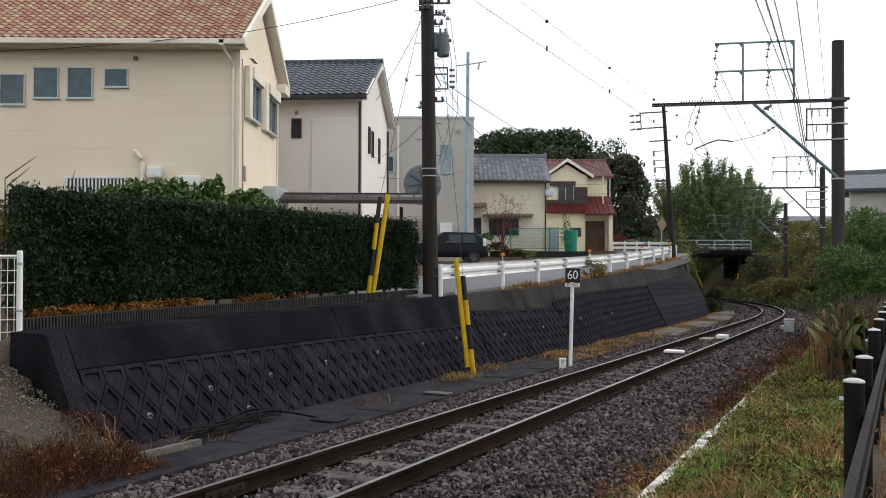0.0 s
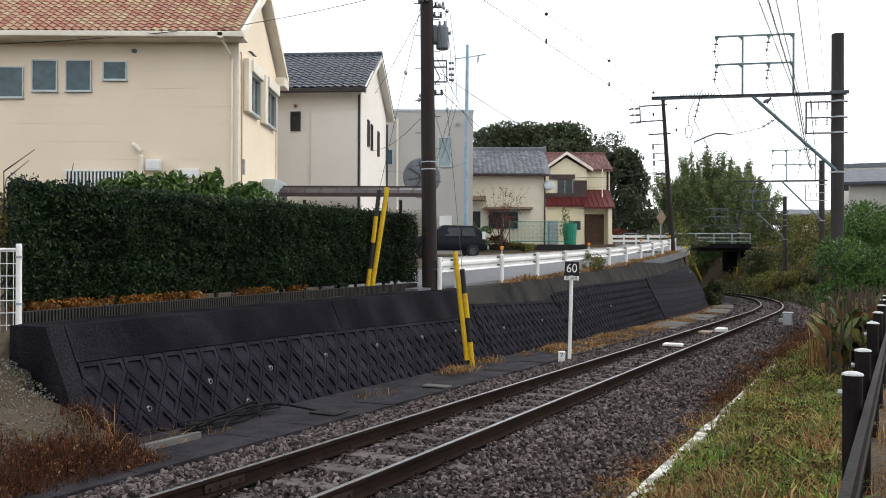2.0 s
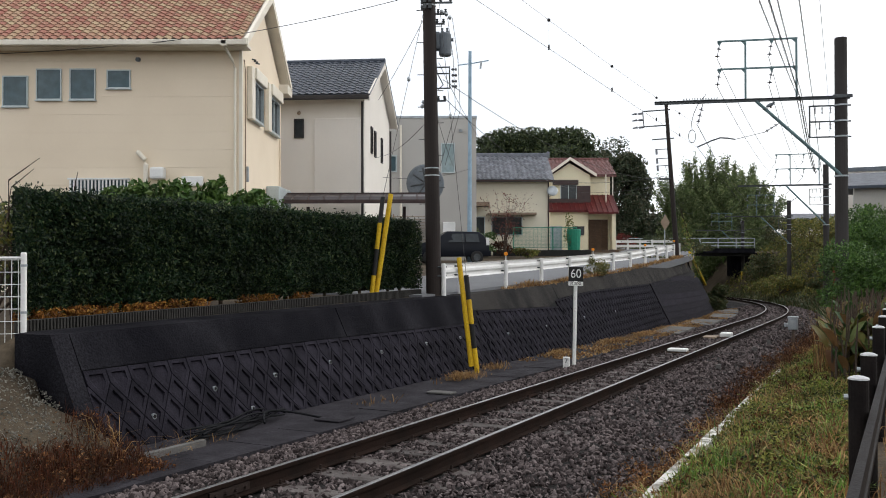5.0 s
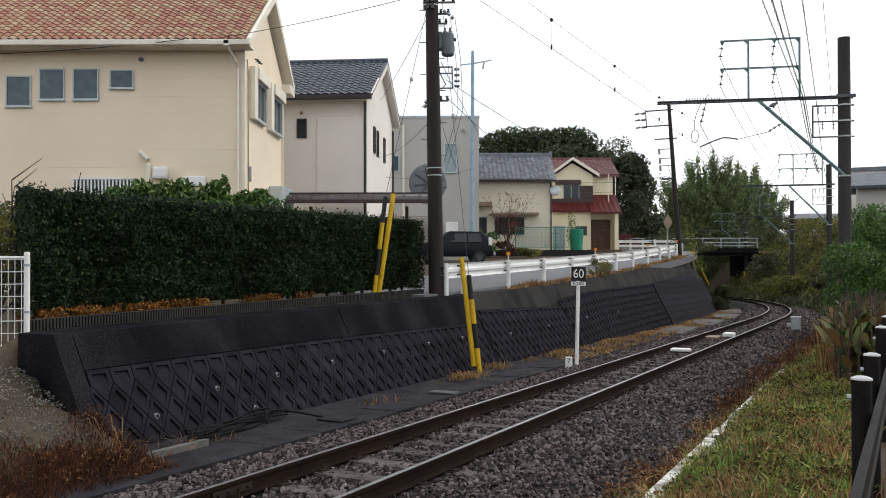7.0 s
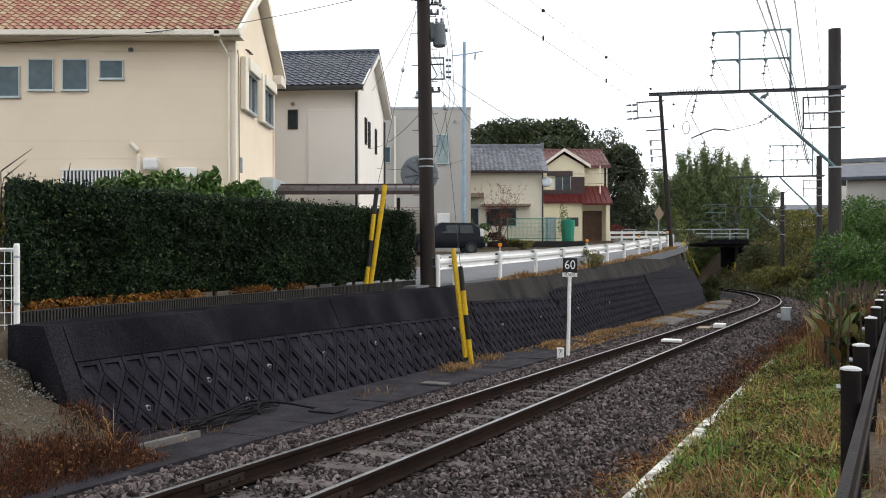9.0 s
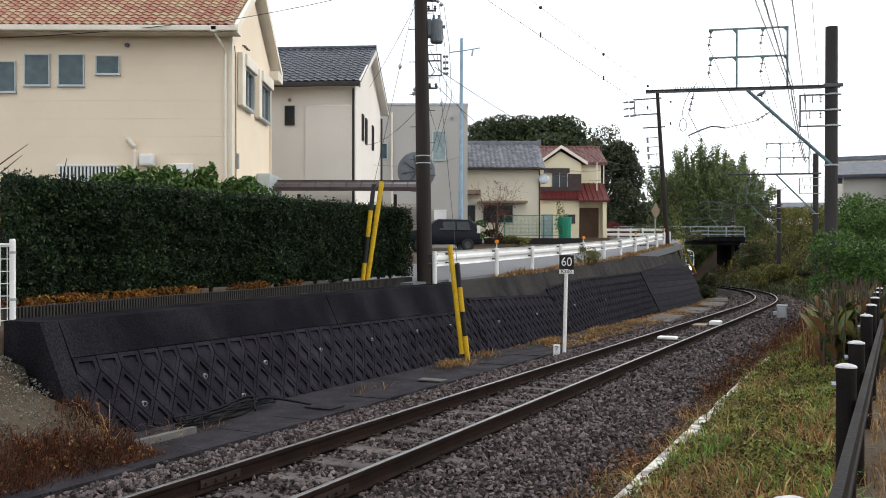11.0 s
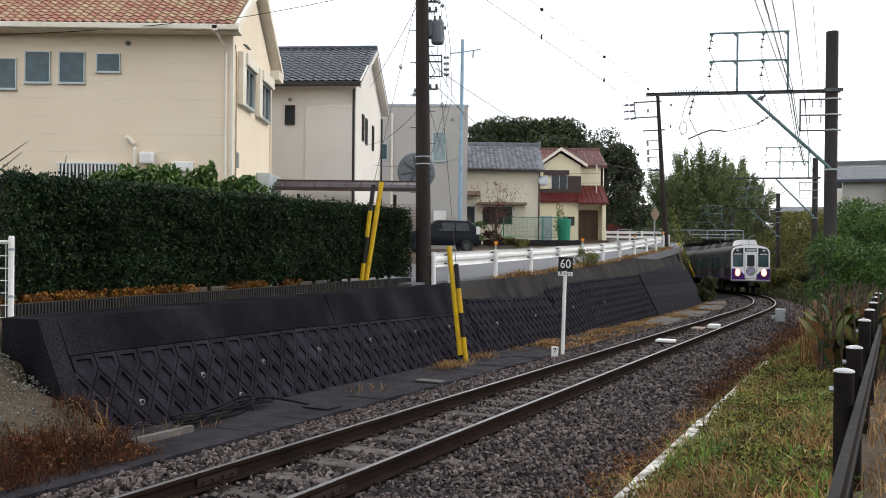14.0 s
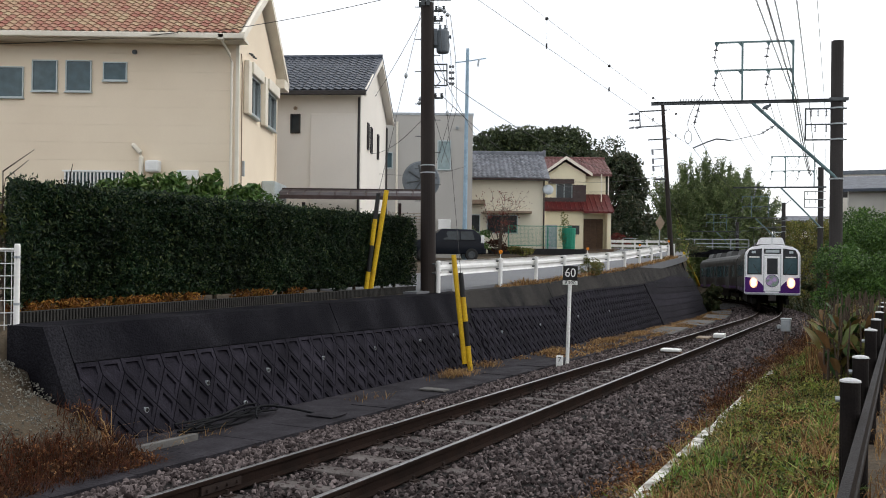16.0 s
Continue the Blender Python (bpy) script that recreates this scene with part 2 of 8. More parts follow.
M = {
    "soil": material("soil", (0.045, 0.033, 0.021), (0.085, 0.066, 0.044), 0.95, 0.8, 14, 0.6, depth=0.05),
    # near-black: the shade in the gaps between stones is put in this colour
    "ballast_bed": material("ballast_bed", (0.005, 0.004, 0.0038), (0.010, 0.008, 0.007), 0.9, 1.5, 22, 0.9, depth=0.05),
    "stone": material("ballast_stone", (0.036, 0.0275, 0.0270), (0.128, 0.106, 0.104), 0.85, 0.5, 40, 0.5, isl=0.40, gloss=0.07, pick="island"),
    "sleeper": material("sleeper_concrete", (0.100, 0.088, 0.084), (0.045, 0.037, 0.034), 0.85, 5.0, 40, 0.5, rnd=0.3, grain=0.3),
    "rail": material("rail_rust", (0.013, 0.009, 0.0075), (0.024, 0.0145, 0.0115), 0.85, 3, 60, 0.3, gloss=0.04),
    "rail_top": material("rail_polished", (0.36, 0.355, 0.36), (0.24, 0.23, 0.23), 0.34, 3, 40, 0.02, metal=1.0),
    "clip": material("fastening_steel", (0.020, 0.015, 0.0135), (0.034, 0.023, 0.019), 0.8, 6, 60, 0.2, gloss=0.12),
    "wall": material("wall_dark_concrete", (0.0058, 0.0057, 0.0080), (0.021, 0.0205, 0.0245), 0.9, 1.3, 38, 0.8, streak=0.30, gloss=0.05, grain=0.55, mix=(0.42, 0.74)),
    "block": material("wall_block_concrete", (0.0098, 0.0090, 0.0130), (0.0235, 0.0215, 0.0290), 0.85, 2.6, 38, 0.6, rnd=0.22, isl=0.12, gloss=0.07, grain=0.32),
    "wall_old": material("weathered_cap_concrete", (0.040, 0.037, 0.034), (0.014, 0.0135, 0.014), 0.9, 1.4, 50, 0.7, streak=0.3, gloss=0.1, grain=0.4),
    "joint": material("wall_joint", (0.005, 0.005, 0.006), (0.009, 0.009, 0.009), 0.9, 2, 40, 0.3),
    "rib": material("ribbed_block", (0.042, 0.040, 0.037), (0.020, 0.0195, 0.018), 0.9, 3, 60, 0.5, rnd=0.1),
    "gutter": material("gutter_concrete", (0.033, 0.0305, 0.036), (0.0135, 0.0125, 0.0150), 0.8, 2.4, 30, 0.6, gloss=0.10, grain=0.35),
    "kerb": material("kerb_white_paint", (0.62, 0.61, 0.57), (0.20, 0.19, 0.16), 0.8, 6, 40, 0.4, mix=(0.45, 0.62)),
    "road": material("road_asphalt", (0.13, 0.135, 0.145), (0.16, 0.165, 0.175), 0.75, 0.7, 60, 0.25),
    "white": material("white_paint", (0.80, 0.80, 0.79), (0.68, 0.68, 0.66), 0.45, 2, 30, 0.03, grain=0.04),
    "galv": material("galvanised_steel", (0.42, 0.45, 0.47), (0.30, 0.33, 0.35), 0.5, 4, 40, 0.04, metal=0.6, grain=0.08),
    "dark_steel": material("dark_steel", (0.10, 0.11, 0.115), (0.06, 0.065, 0.07), 0.6, 4, 40, 0.1, metal=0.4),
    "green_steel": material("green_grey_steel", (0.16, 0.24, 0.25), (0.10, 0.15, 0.16), 0.6, 3, 30, 0.1, metal=0.3),
    "blue_pole": material("pale_blue_paint", (0.30, 0.42, 0.52), (0.22, 0.32, 0.40), 0.5, 3, 30, 0.08),
    "pole": material("brown_concrete_pole", (0.018, 0.013, 0.012), (0.030, 0.023, 0.020), 0.7, 3, 50, 0.2, streak=0.2),
    "pole_grey": material("grey_concrete_pole", (0.045, 0.041, 0.040), (0.03, 0.027, 0.026), 0.8, 3, 50, 0.2, streak=0.2),
    "yellow": material("yellow_plastic", (0.62, 0.40, 0.015), (0.50, 0.31, 0.02), 0.5, 4, 30, 0.08),
    "black": material("black_plastic", (0.014, 0.014, 0.015), (0.025, 0.025, 0.025), 0.5, 4, 30, 0.1),
    "post": material("dark_brown_post", (0.009, 0.0075, 0.0075), (0.018, 0.015, 0.014), 0.6, 5, 60, 0.2, gloss=0.07),
    "post_cap": material("post_cap", (0.50, 0.50, 0.51), (0.38, 0.38, 0.39), 0.4, 6, 40, 0.05),
    "wire": material("wire", (0.03, 0.03, 0.032), (0.05, 0.05, 0.05), 0.6, 3, 30, 0.0),
    "insulator": material("grey_insulator", (0.22, 0.23, 0.25), (0.12, 0.12, 0.14), 0.3, 5, 30, 0.0),
    "cream": material("cream_siding", (0.80, 0.69, 0.54), (0.755, 0.645, 0.50), 0.8, 0.7, 50, 0.03, grain=0.035),
    "cream_side": material("cream_plain", (0.80, 0.69, 0.54), (0.755, 0.645, 0.50), 0.8, 0.7, 50, 0.03, grain=0.035),
    "trim_white": material("cream_white_trim", (0.78, 0.73, 0.63), (0.70, 0.65, 0.55), 0.6, 2, 30, 0.03, grain=0.05),
    "tile_red": material("terracotta_tile", (0.35, 0.150, 0.115), (0.32, 0.245, 0.155), 0.8, 6.0, 50, 0.25, rnd=0.18, pick="object"),
    "tile_red_high": material("terracotta_tile_high", (0.35, 0.150, 0.115), (0.32, 0.245, 0.155), 0.8, 6.0, 50, 0.25, isl=0.18, pick="island"),
    "tile_blue": material("blue_black_tile", (0.055, 0.065, 0.085), (0.035, 0.042, 0.055), 0.35, 3, 40, 0.1, rnd=0.15),
    "tile_grey": material("silver_grey_tile", (0.19, 0.20, 0.225), (0.105, 0.112, 0.128), 0.5, 3, 40, 0.15, isl=0.28),
    "tile_brown": material("red_brown_tile", (0.20, 0.095, 0.088), (0.13, 0.065, 0.062), 0.5, 3, 40, 0.15, isl=0.22),
    "metal_red": material("dark_red_metal_roof", (0.10, 0.014, 0.013), (0.07, 0.012, 0.012), 0.4, 3, 30, 0.05),
    "render_white": material("pale_render", (0.76, 0.72, 0.66), (0.71, 0.675, 0.62), 0.85, 0.6, 60, 0.04, grain=0.05),
    "render_grey": material("grey_render", (0.46, 0.445, 0.415), (0.40, 0.385, 0.36), 0.85, 0.6, 60, 0.05, streak=0.3, grain=0.06),
    "render_ivory": material("ivory_render", (0.74, 0.69, 0.56), (0.67, 0.62, 0.50), 0.85, 0.6, 60, 0.05, grain=0.06),
    "render_yellow": material("yellow_render", (0.78, 0.71, 0.52), (0.72, 0.655, 0.47), 0.85, 0.6, 60, 0.05, grain=0.06),
    "brown_wood": material("brown_wood", (0.10, 0.06, 0.035), (0.06, 0.036, 0.022), 0.6, 3, 50, 0.2, streak=8),
    "brown_metal": material("brown_metal", (0.065, 0.045, 0.042), (0.045, 0.03, 0.03), 0.45, 3, 30, 0.05),
    "smoke_panel": material("smoked_panel", (0.040, 0.031, 0.033), (0.028, 0.022, 0.024), 0.35, 3, 30, 0.02, gloss=0.3, grain=0.05),
    "tan_metal": material("tan_metal", (0.28, 0.21, 0.15), (0.22, 0.165, 0.12), 0.6, 3, 30, 0.05),
    "glass": material("dark_window_glass", (0.040, 0.078, 0.092), (0.065, 0.105, 0.118), 0.08, 0.8, 5, 0.0, gloss=0.5),
    "glass_dark": material("dark_room_glass", (0.018, 0.024, 0.028), (0.032, 0.040, 0.044), 0.1, 0.8, 5, 0.0, gloss=0.35),
    "glass_pale": material("pale_window_glass", (0.16, 0.24, 0.25), (0.24, 0.31, 0.31), 0.12, 1.2, 5, 0.0, gloss=0.8),
    "alu": material("aluminium_frame", (0.46, 0.52, 0.53), (0.40, 0.45, 0.46), 0.4, 4, 30, 0.02, metal=0.3),
    "dark_frame": material("dark_window_frame", (0.03, 0.028, 0.027), (0.045, 0.04, 0.04), 0.45, 4, 30, 0.02),
    "car_paint": material("car_dark_paint", (0.006, 0.008, 0.013), (0.008, 0.010, 0.015), 0.22, 2, 60, 0.0, gloss=0.14),
    "rubber": material("rubber", (0.018, 0.018, 0.018), (0.03, 0.03, 0.03), 0.8, 5, 60, 0.1),
    "green_net": material("green_net", (0.03, 0.25, 0.16), (0.02, 0.19, 0.12), 0.6, 4, 60, 0.2),
    "cable": material("black_cable", (0.005, 0.0055, 0.007), (0.008, 0.0085, 0.010), 0.6, 5, 40, 0.05, gloss=0.08),
    "mirror_back": material("mirror_back", (0.15, 0.17, 0.19), (0.10, 0.115, 0.13), 0.55, 3, 40, 0.1),
    "orange": material("orange_reflector", (0.85, 0.30, 0.02), (0.7, 0.22, 0.02), 0.35, 4, 30, 0.02),
    "sign_black": material("sign_black", (0.012, 0.012, 0.013), (0.02, 0.02, 0.02), 0.5, 4, 30, 0.02),
    "sign_white": material("sign_white", (0.80, 0.80, 0.78), (0.72, 0.72, 0.70), 0.5, 4, 30, 0.02),
    "bark": material("bark", (0.075, 0.055, 0.040), (0.045, 0.033, 0.026), 0.9, 4, 40, 0.6, streak=0.3),
    "vine_red": material("vine_red", (0.25, 0.03, 0.025), (0.15, 0.03, 0.02), 0.7, 5, 40, 0.3),
    "slab": material("weathered_slab", (0.13, 0.125, 0.12), (0.07, 0.068, 0.064), 0.85, 3, 40, 0.3),
    "gravel": material("pale_gravel", (0.165, 0.160, 0.140), (0.100, 0.096, 0.082), 0.9, 1.2, 30, 0.3, isl=0.5),
    "rust": material("rust_grey", (0.09, 0.07, 0.06), (0.13, 0.08, 0.05), 0.8, 4, 40, 0.2),
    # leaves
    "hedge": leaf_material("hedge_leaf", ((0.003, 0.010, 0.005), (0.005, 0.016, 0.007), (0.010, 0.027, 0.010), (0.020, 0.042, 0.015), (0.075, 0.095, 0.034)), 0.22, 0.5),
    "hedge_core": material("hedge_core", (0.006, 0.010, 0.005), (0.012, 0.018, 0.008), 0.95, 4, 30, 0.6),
    "bush": leaf_material("bush_leaf", ((0.025, 0.062, 0.012), (0.05, 0.11, 0.02), (0.10, 0.18, 0.035))),
    "laurel": leaf_material("laurel_leaf", ((0.026, 0.064, 0.014), (0.062, 0.130, 0.026), (0.14, 0.21, 0.055)), 0.45, 0.4),
    "oak": leaf_material("broadleaf", ((0.018, 0.030, 0.012), (0.038, 0.058, 0.022), (0.085, 0.105, 0.040))),
    "oak_dark": leaf_material("broadleaf_dark", ((0.028, 0.042, 0.024), (0.048, 0.068, 0.032), (0.09, 0.085, 0.05))),
    "bamboo": leaf_material("bamboo_leaf", ((0.07, 0.105, 0.040), (0.125, 0.17, 0.062), (0.22, 0.255, 0.11))),
    "autumn": leaf_material("autumn_leaf", ((0.06, 0.085, 0.02), (0.12, 0.14, 0.03), (0.22, 0.19, 0.04), (0.10, 0.085, 0.03))),
    "scrub": leaf_material("scrub_leaf", ((0.03, 0.055, 0.02), (0.06, 0.075, 0.025), (0.10, 0.075, 0.03))),
    "grass": leaf_material("grass_blade", ((0.045, 0.062, 0.010), (0.085, 0.135, 0.018), (0.17, 0.215, 0.04), (0.34, 0.27, 0.10))),
    "dry": leaf_material("dry_grass", ((0.11, 0.050, 0.020), (0.24, 0.13, 0.052), (0.44, 0.29, 0.13), (0.085, 0.040, 0.020)), 0.2, 0.8),
    "russet": leaf_material("russet_weed", ((0.024, 0.008, 0.005), (0.060, 0.017, 0.008), (0.095, 0.030, 0.012), (0.016, 0.009, 0.006), (0.09, 0.040, 0.016)), 0.2, 0.8),
    "fern": leaf_material("orange_fern", ((0.055, 0.022, 0.008), (0.16, 0.060, 0.014), (0.26, 0.115, 0.025), (0.33, 0.19, 0.04)), 0.2, 0.8),
    "canna": leaf_material("canna_leaf", ((0.030, 0.065, 0.022), (0.05, 0.10, 0.03), (0.14, 0.13, 0.035), (0.13, 0.065, 0.03), (0.20, 0.12, 0.05)), 0.2, 0.6),
    "red_leaf": leaf_material("red_leaf", ((0.13, 0.02, 0.02), (0.2, 0.04, 0.03), (0.1, 0.03, 0.02))),
}

# ---------------- ground ----------------
def axis_steps(knots):
    out = []
    for a, b, d in knots:
        out += steps(a, b, d)[:-1]
    return out + [knots[-1][1]]


gx = axis_steps([(-900, -200, 100), (-200, -60, 20), (-60, -16, 4), (-16, 34, 0.4), (34, 70, 3), (70, 200, 20), (200, 900, 100)])
gy = axis_steps([(-400, -60, 60), (-60, -8, 6), (-8, 46, 0.4), (46, 100, 1.5), (100, 200, 8), (200, 1500, 100)])
gverts = [(x, y, ground_z(x, y)) for y in gy for x in gx]
nx = len(gx)
gfaces = [(j * nx + i, j * nx + i + 1, (j + 1) * nx + i + 1, (j + 1) * nx + i) for j in range(len(gy) - 1) for i in range(nx - 1)]
smooth(tagged(raw("ground", gverts, gfaces, M["soil"]), "brown earth with dry plant litter beside the line", "ground", kind="structure"))

# road on the terrace behind the wall, one strip that bends with it
road = part("road", sweep(bmesh.new(), lambda s: [(o, road_z(track(s, o).y) + 0.03) for o in (4.75, 6, 8, 9.6)] + [(9.6, road_z(track(s, 9.6).y) - 0.3), (4.75, road_z(track(s, 4.75).y) - 0.3)], steps(14.6, 100, 1.5), flat=True), M["road"])
tagged(road, "grey asphalt road on the terrace above the line", "road", kind="structure")

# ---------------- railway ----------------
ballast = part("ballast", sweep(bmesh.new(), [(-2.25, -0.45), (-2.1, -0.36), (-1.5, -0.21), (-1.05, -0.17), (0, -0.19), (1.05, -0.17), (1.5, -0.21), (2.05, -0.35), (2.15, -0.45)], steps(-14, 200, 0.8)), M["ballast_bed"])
tagged(ballast, "bed under the track's stones, blackened for the shade in their gaps", "ballast", kind="structure")

line = thing("railway_track", "single railway track with rusty steel rails on concrete sleepers", "track", Matrix(), kind="structure")
for side in (-1, 1):
    c = side * 0.5665
    prof = [(c + o, z) for o, z in ((-0.063, -0.153), (0.063, -0.153), (0.063, -0.142), (0.012, -0.125), (0.009, -0.045), (0.032, -0.034), (0.032, -0.006), (0.026, 0), (-0.026, 0), (-0.032, -0.006), (-0.032, -0.034), (-0.009, -0.045), (-0.012, -0.125), (-0.063, -0.142))]
    r = part("rail", sweep(bmesh.new(), prof, steps(-12, 37, 7) + steps(37, 190, 1.5)[1:]), M["rail"], line)
    part("rail_head", sweep(bmesh.new(), [(c - 0.025, 0.001), (c + 0.025, 0.001), (c + 0.020, 0.003), (c - 0.020, 0.003)], steps(-12, 37, 7) + steps(37, 190, 1.5)[1:]), M["rail_top"], r, "bright polished running surface")
    # bolted joint
    for k in (-1, 1):
        fish = bmesh.new()
        sweep(fish, [(c + k * 0.012, -0.118), (c + k * 0.032, -0.118), (c + k * 0.032, -0.05), (c + k * 0.012, -0.048)], [3.15, 3.65])
        for i in range(4):
            p = track(3.21 + i * 0.125, c, -0.085)
            tube(fish, [p, track(3.21 + i * 0.125, c + k * 0.055, -0.085)], 0.014, 6)
        part("fishplate", fish, M["clip"], line)

slp = bmesh.new()
box(slp, -1.03, 1.03, -0.12, 0.12, -0.16, 0.0, bevel=0.012)
slp_me = bpy.data.meshes.new("sleeper")
slp.to_mesh(slp_me)
slp.free()
slp_me.materials.append(M["sleeper"])
clp = bmesh.new()
for side in (-1, 1):
    for k in (-1, 1):
        x = side * 0.5665 + k * 0.085
        box(clp, x - 0.035, x + 0.035, -0.05, 0.05, 0.0, 0.022)
        tube(clp, [(x, 0, 0.02), (x, 0, 0.062)], 0.013, 6)
    box(clp, side * 0.5665 - 0.13, side * 0.5665 + 0.13, -0.075, 0.075, -0.002, 0.008)
clp_me = bpy.data.meshes.new("fastening")
clp.to_mesh(clp_me)
clp.free()
clp_me.materials.append(M["clip"])
rng = random.Random(5)
for i in range(-3, 170):
    s = 0.3 + i * 0.62
    p = track(s, 0, -0.163 + rng.uniform(-0.014, 0.006))
    m = Matrix.Translation(p) @ pose(0, 0, 0, -math.degrees(math.atan(FALL)), 0, -math.degrees(heading(s)) + rng.uniform(-0.7, 0.7))
    sl = share("sleeper", slp_me, m, line)
    if s < 60:
        share("fastening", clp_me, Matrix(), sl)

# loose crushed stone, real pieces
_bm = bmesh.new()
bmesh.ops.create_icosphere(_bm, subdivisions=1, radius=1)
ICO_V = np.array([v.co[:] for v in _bm.verts])
ICO_F = np.array([[v.index for v in f.verts] for f in _bm.faces])
_bm.free()
nrng = np.random.default_rng(7)
ROCKS = []
for _ in range(24):
    # a lump cut by a few planes, so that it has flat faces and sharp edges
    k = ICO_V * 1.2
    for _ in range(6):
        d = nrng.normal(size=3)
        d /= np.linalg.norm(d)
        k = k - np.maximum(0.0, k @ d - nrng.uniform(0.36, 0.66))[:, None] * d
    ROCKS.append(k * np.array([1.25, nrng.uniform(0.7, 1.0), nrng.uniform(0.5, 0.8)]))


def turns(n, g):
    q = g.normal(size=(n, 4))
    q /= np.linalg.norm(q, axis=1)[:, None]
    w, x, y, z = q.T
    return np.stack([np.stack([1 - 2 * (y * y + z * z), 2 * (x * y - z * w), 2 * (x * z + y * w)], 1),
                     np.stack([2 * (x * y + z * w), 1 - 2 * (x * x + z * z), 2 * (y * z - x * w)], 1),
                     np.stack([2 * (x * z - y * w), 2 * (y * z + x * w), 1 - 2 * (x * x + y * y)], 1)], 1)


def stones(name, places, sizes, mat_, label, seed=3):
    g = np.random.default_rng(seed)
    n = len(places)
    R = turns(n, g)
    pick = g.integers(0, len(ROCKS), n)
    base = np.array(ROCKS)[pick] * np.array(sizes)[:, None, None]
    V = np.einsum("nij,nkj->nki", R, base) + np.array(places)[:, None, :]
    Fc = ICO_F[None] + (np.arange(n) * len(ICO_V))[:, None, None]
    ob = raw(name, V.reshape(-1, 3).tolist(), Fc.reshape(-1, 3).tolist(), mat_)
    return tagged(ob, label, "ballast", kind="stuff")


def bed_z(o):
    return lin(o, (-2.3, -0.40), (-2.1, -0.355), (-1.5, -0.205), (-1.05, -0.165), (0, -0.185), (1.05, -0.165), (1.5, -0.205), (2.05, -0.345))


places, sizes = [], []
rng = random.Random(11)
for s0, s1, per, r0, r1 in ((0.0, 9, 560, 0.018, 0.038), (9, 17, 330, 0.022, 0.043), (17, 30, 130, 0.032, 0.058), (30, 60, 40, 0.04, 0.08)):
    for _ in range(int((s1 - s0) * 4.5 * per)):
        s, o = rng.uniform(s0, s1), rng.uniform(-2.35, 2.15)
        if abs(abs(o) - 0.5665) < 0.085:
            continue
        k = (s - 0.3) / 0.62
        if abs(k - round(k)) * 0.62 < 0.11 and abs(o) < 1.05 and rng.random() < 0.55:
            continue
        r = rng.uniform(r0, r1)
        places.append(track(s, o, bed_z(o) + rng.uniform(-0.5, 0.5) * r)[:])
        sizes.append(r)
stones("ballast_stones", places, sizes, M["stone"], "grey-brown crushed stones loose between the sleepers")

# concrete gutter lids along the foot of the wall, and the painted kerb
gutter = thing("gutter", "dark damp concrete gutter along the wall's foot", "gutter", kind="structure")
rng = random.Random(3)
for i, s in enumerate(steps(-4, 62, 1.0)[:-1]):
    z = -0.30 + rng.uniform(-0.006, 0.006)
    o = 2.16 + rng.uniform(-0.01, 0.01)
    part("gutter_lid", sweep(bmesh.new(), [(o, z), (o, z - 0.16), (2.85, z - 0.16), (2.85, z)], [s + 0.006, s + 0.5, s + 0.994]), M["gutter"], gutter)
part("gutter_apron", sweep(bmesh.new(), [(2.855, -0.315), (2.855, -0.5), (3.62, -0.5), (3.62, -0.27)], steps(2.5, 64, 1.5)), M["gutter"], gutter)

kerb = thing("kerb", "white-painted concrete kerb, worn and overgrown in places", "kerb", kind="structure")
rng = random.Random(8)
for s in steps(-6, 17, 0.9)[:-1]:
    if s > 12.5 and rng.random() < 0.25:
        continue
    dz, do = rng.uniform(-0.012, 0.012), rng.uniform(-0.012, 0.012)
    kb = bmesh.new()
    sweep(kb, [(-2.525 + do, -0.19 + dz), (-2.645 + do, -0.19 + dz), (-2.655 + do, -0.55), (-2.515 + do, -0.55)], [s + 0.008, s + 0.45, s + 0.892])
    part("kerb_stone", kb, M["kerb"], kerb)

# ---------------- retaining wall ----------------
WALL_A, WALL_B = 4.72, 66.0


def face_o(z):
    """Offset of the battered face at height z over the rails."""
    return 3.5 + 0.5 * (z + 0.3)


def rel(s, z):
    """A height over z = 0 as a height over the rails at s, near the wall."""
    return z + FALL * track(s, 4.1).y


def cap_low(s):
    return lin(s, (4.7, 0.655), (9.4, 0.71), (16.0, 0.71), (16.05, 0.98), (22, 0.91), (22.05, 1.12), (26, 1.33), (35, 1.52), (42, 1.9), (70, 2.8))


wall = thing("wall_retaining", "dark stained concrete retaining wall of diamond blocks with a plain cap", "wall", kind="structure")


def wall_core(s):
    t = rel(s, wall_top(s))
    return [(face_o(-0.6) + 0.03, -0.6), (face_o(t) + 0.03, t - 0.004), (5.05, t - 0.004), (5.05, -0.6)]


part("wall_core", sweep(bmesh.new(), wall_core, [4.73] + steps(5.5, WALL_B, 1.0)), M["joint"], wall)


def cap_piece(a, b, lift=0.0):
    def prof(s):
        t, lo = rel(s, wall_top(s)) + lift, cap_low(min(max(s, a + 0.06), b - 0.06))
        return [(face_o(lo) - 0.012, lo), (face_o(t) - 0.012, t), (4.95, t), (4.95, t - 0.06), (face_o(t) + 0.12, t - 0.06), (face_o(lo) + 0.05, lo)]
    return sweep(bmesh.new(), prof, steps(a + 0.012, b - 0.012, 1.0))


for a, b in ((4.72, 10.4), (10.4, 16.0), (16.0, 22.2), (22.2, 28.5), (28.5, 35.0), (35.0, 42.0), (42, 50), (50, 66)):
    part("wall_cap", cap_piece(a, b, 0.0 if a < 16 else 0.006), M["wall" if a < 16 else "wall_old"], wall)
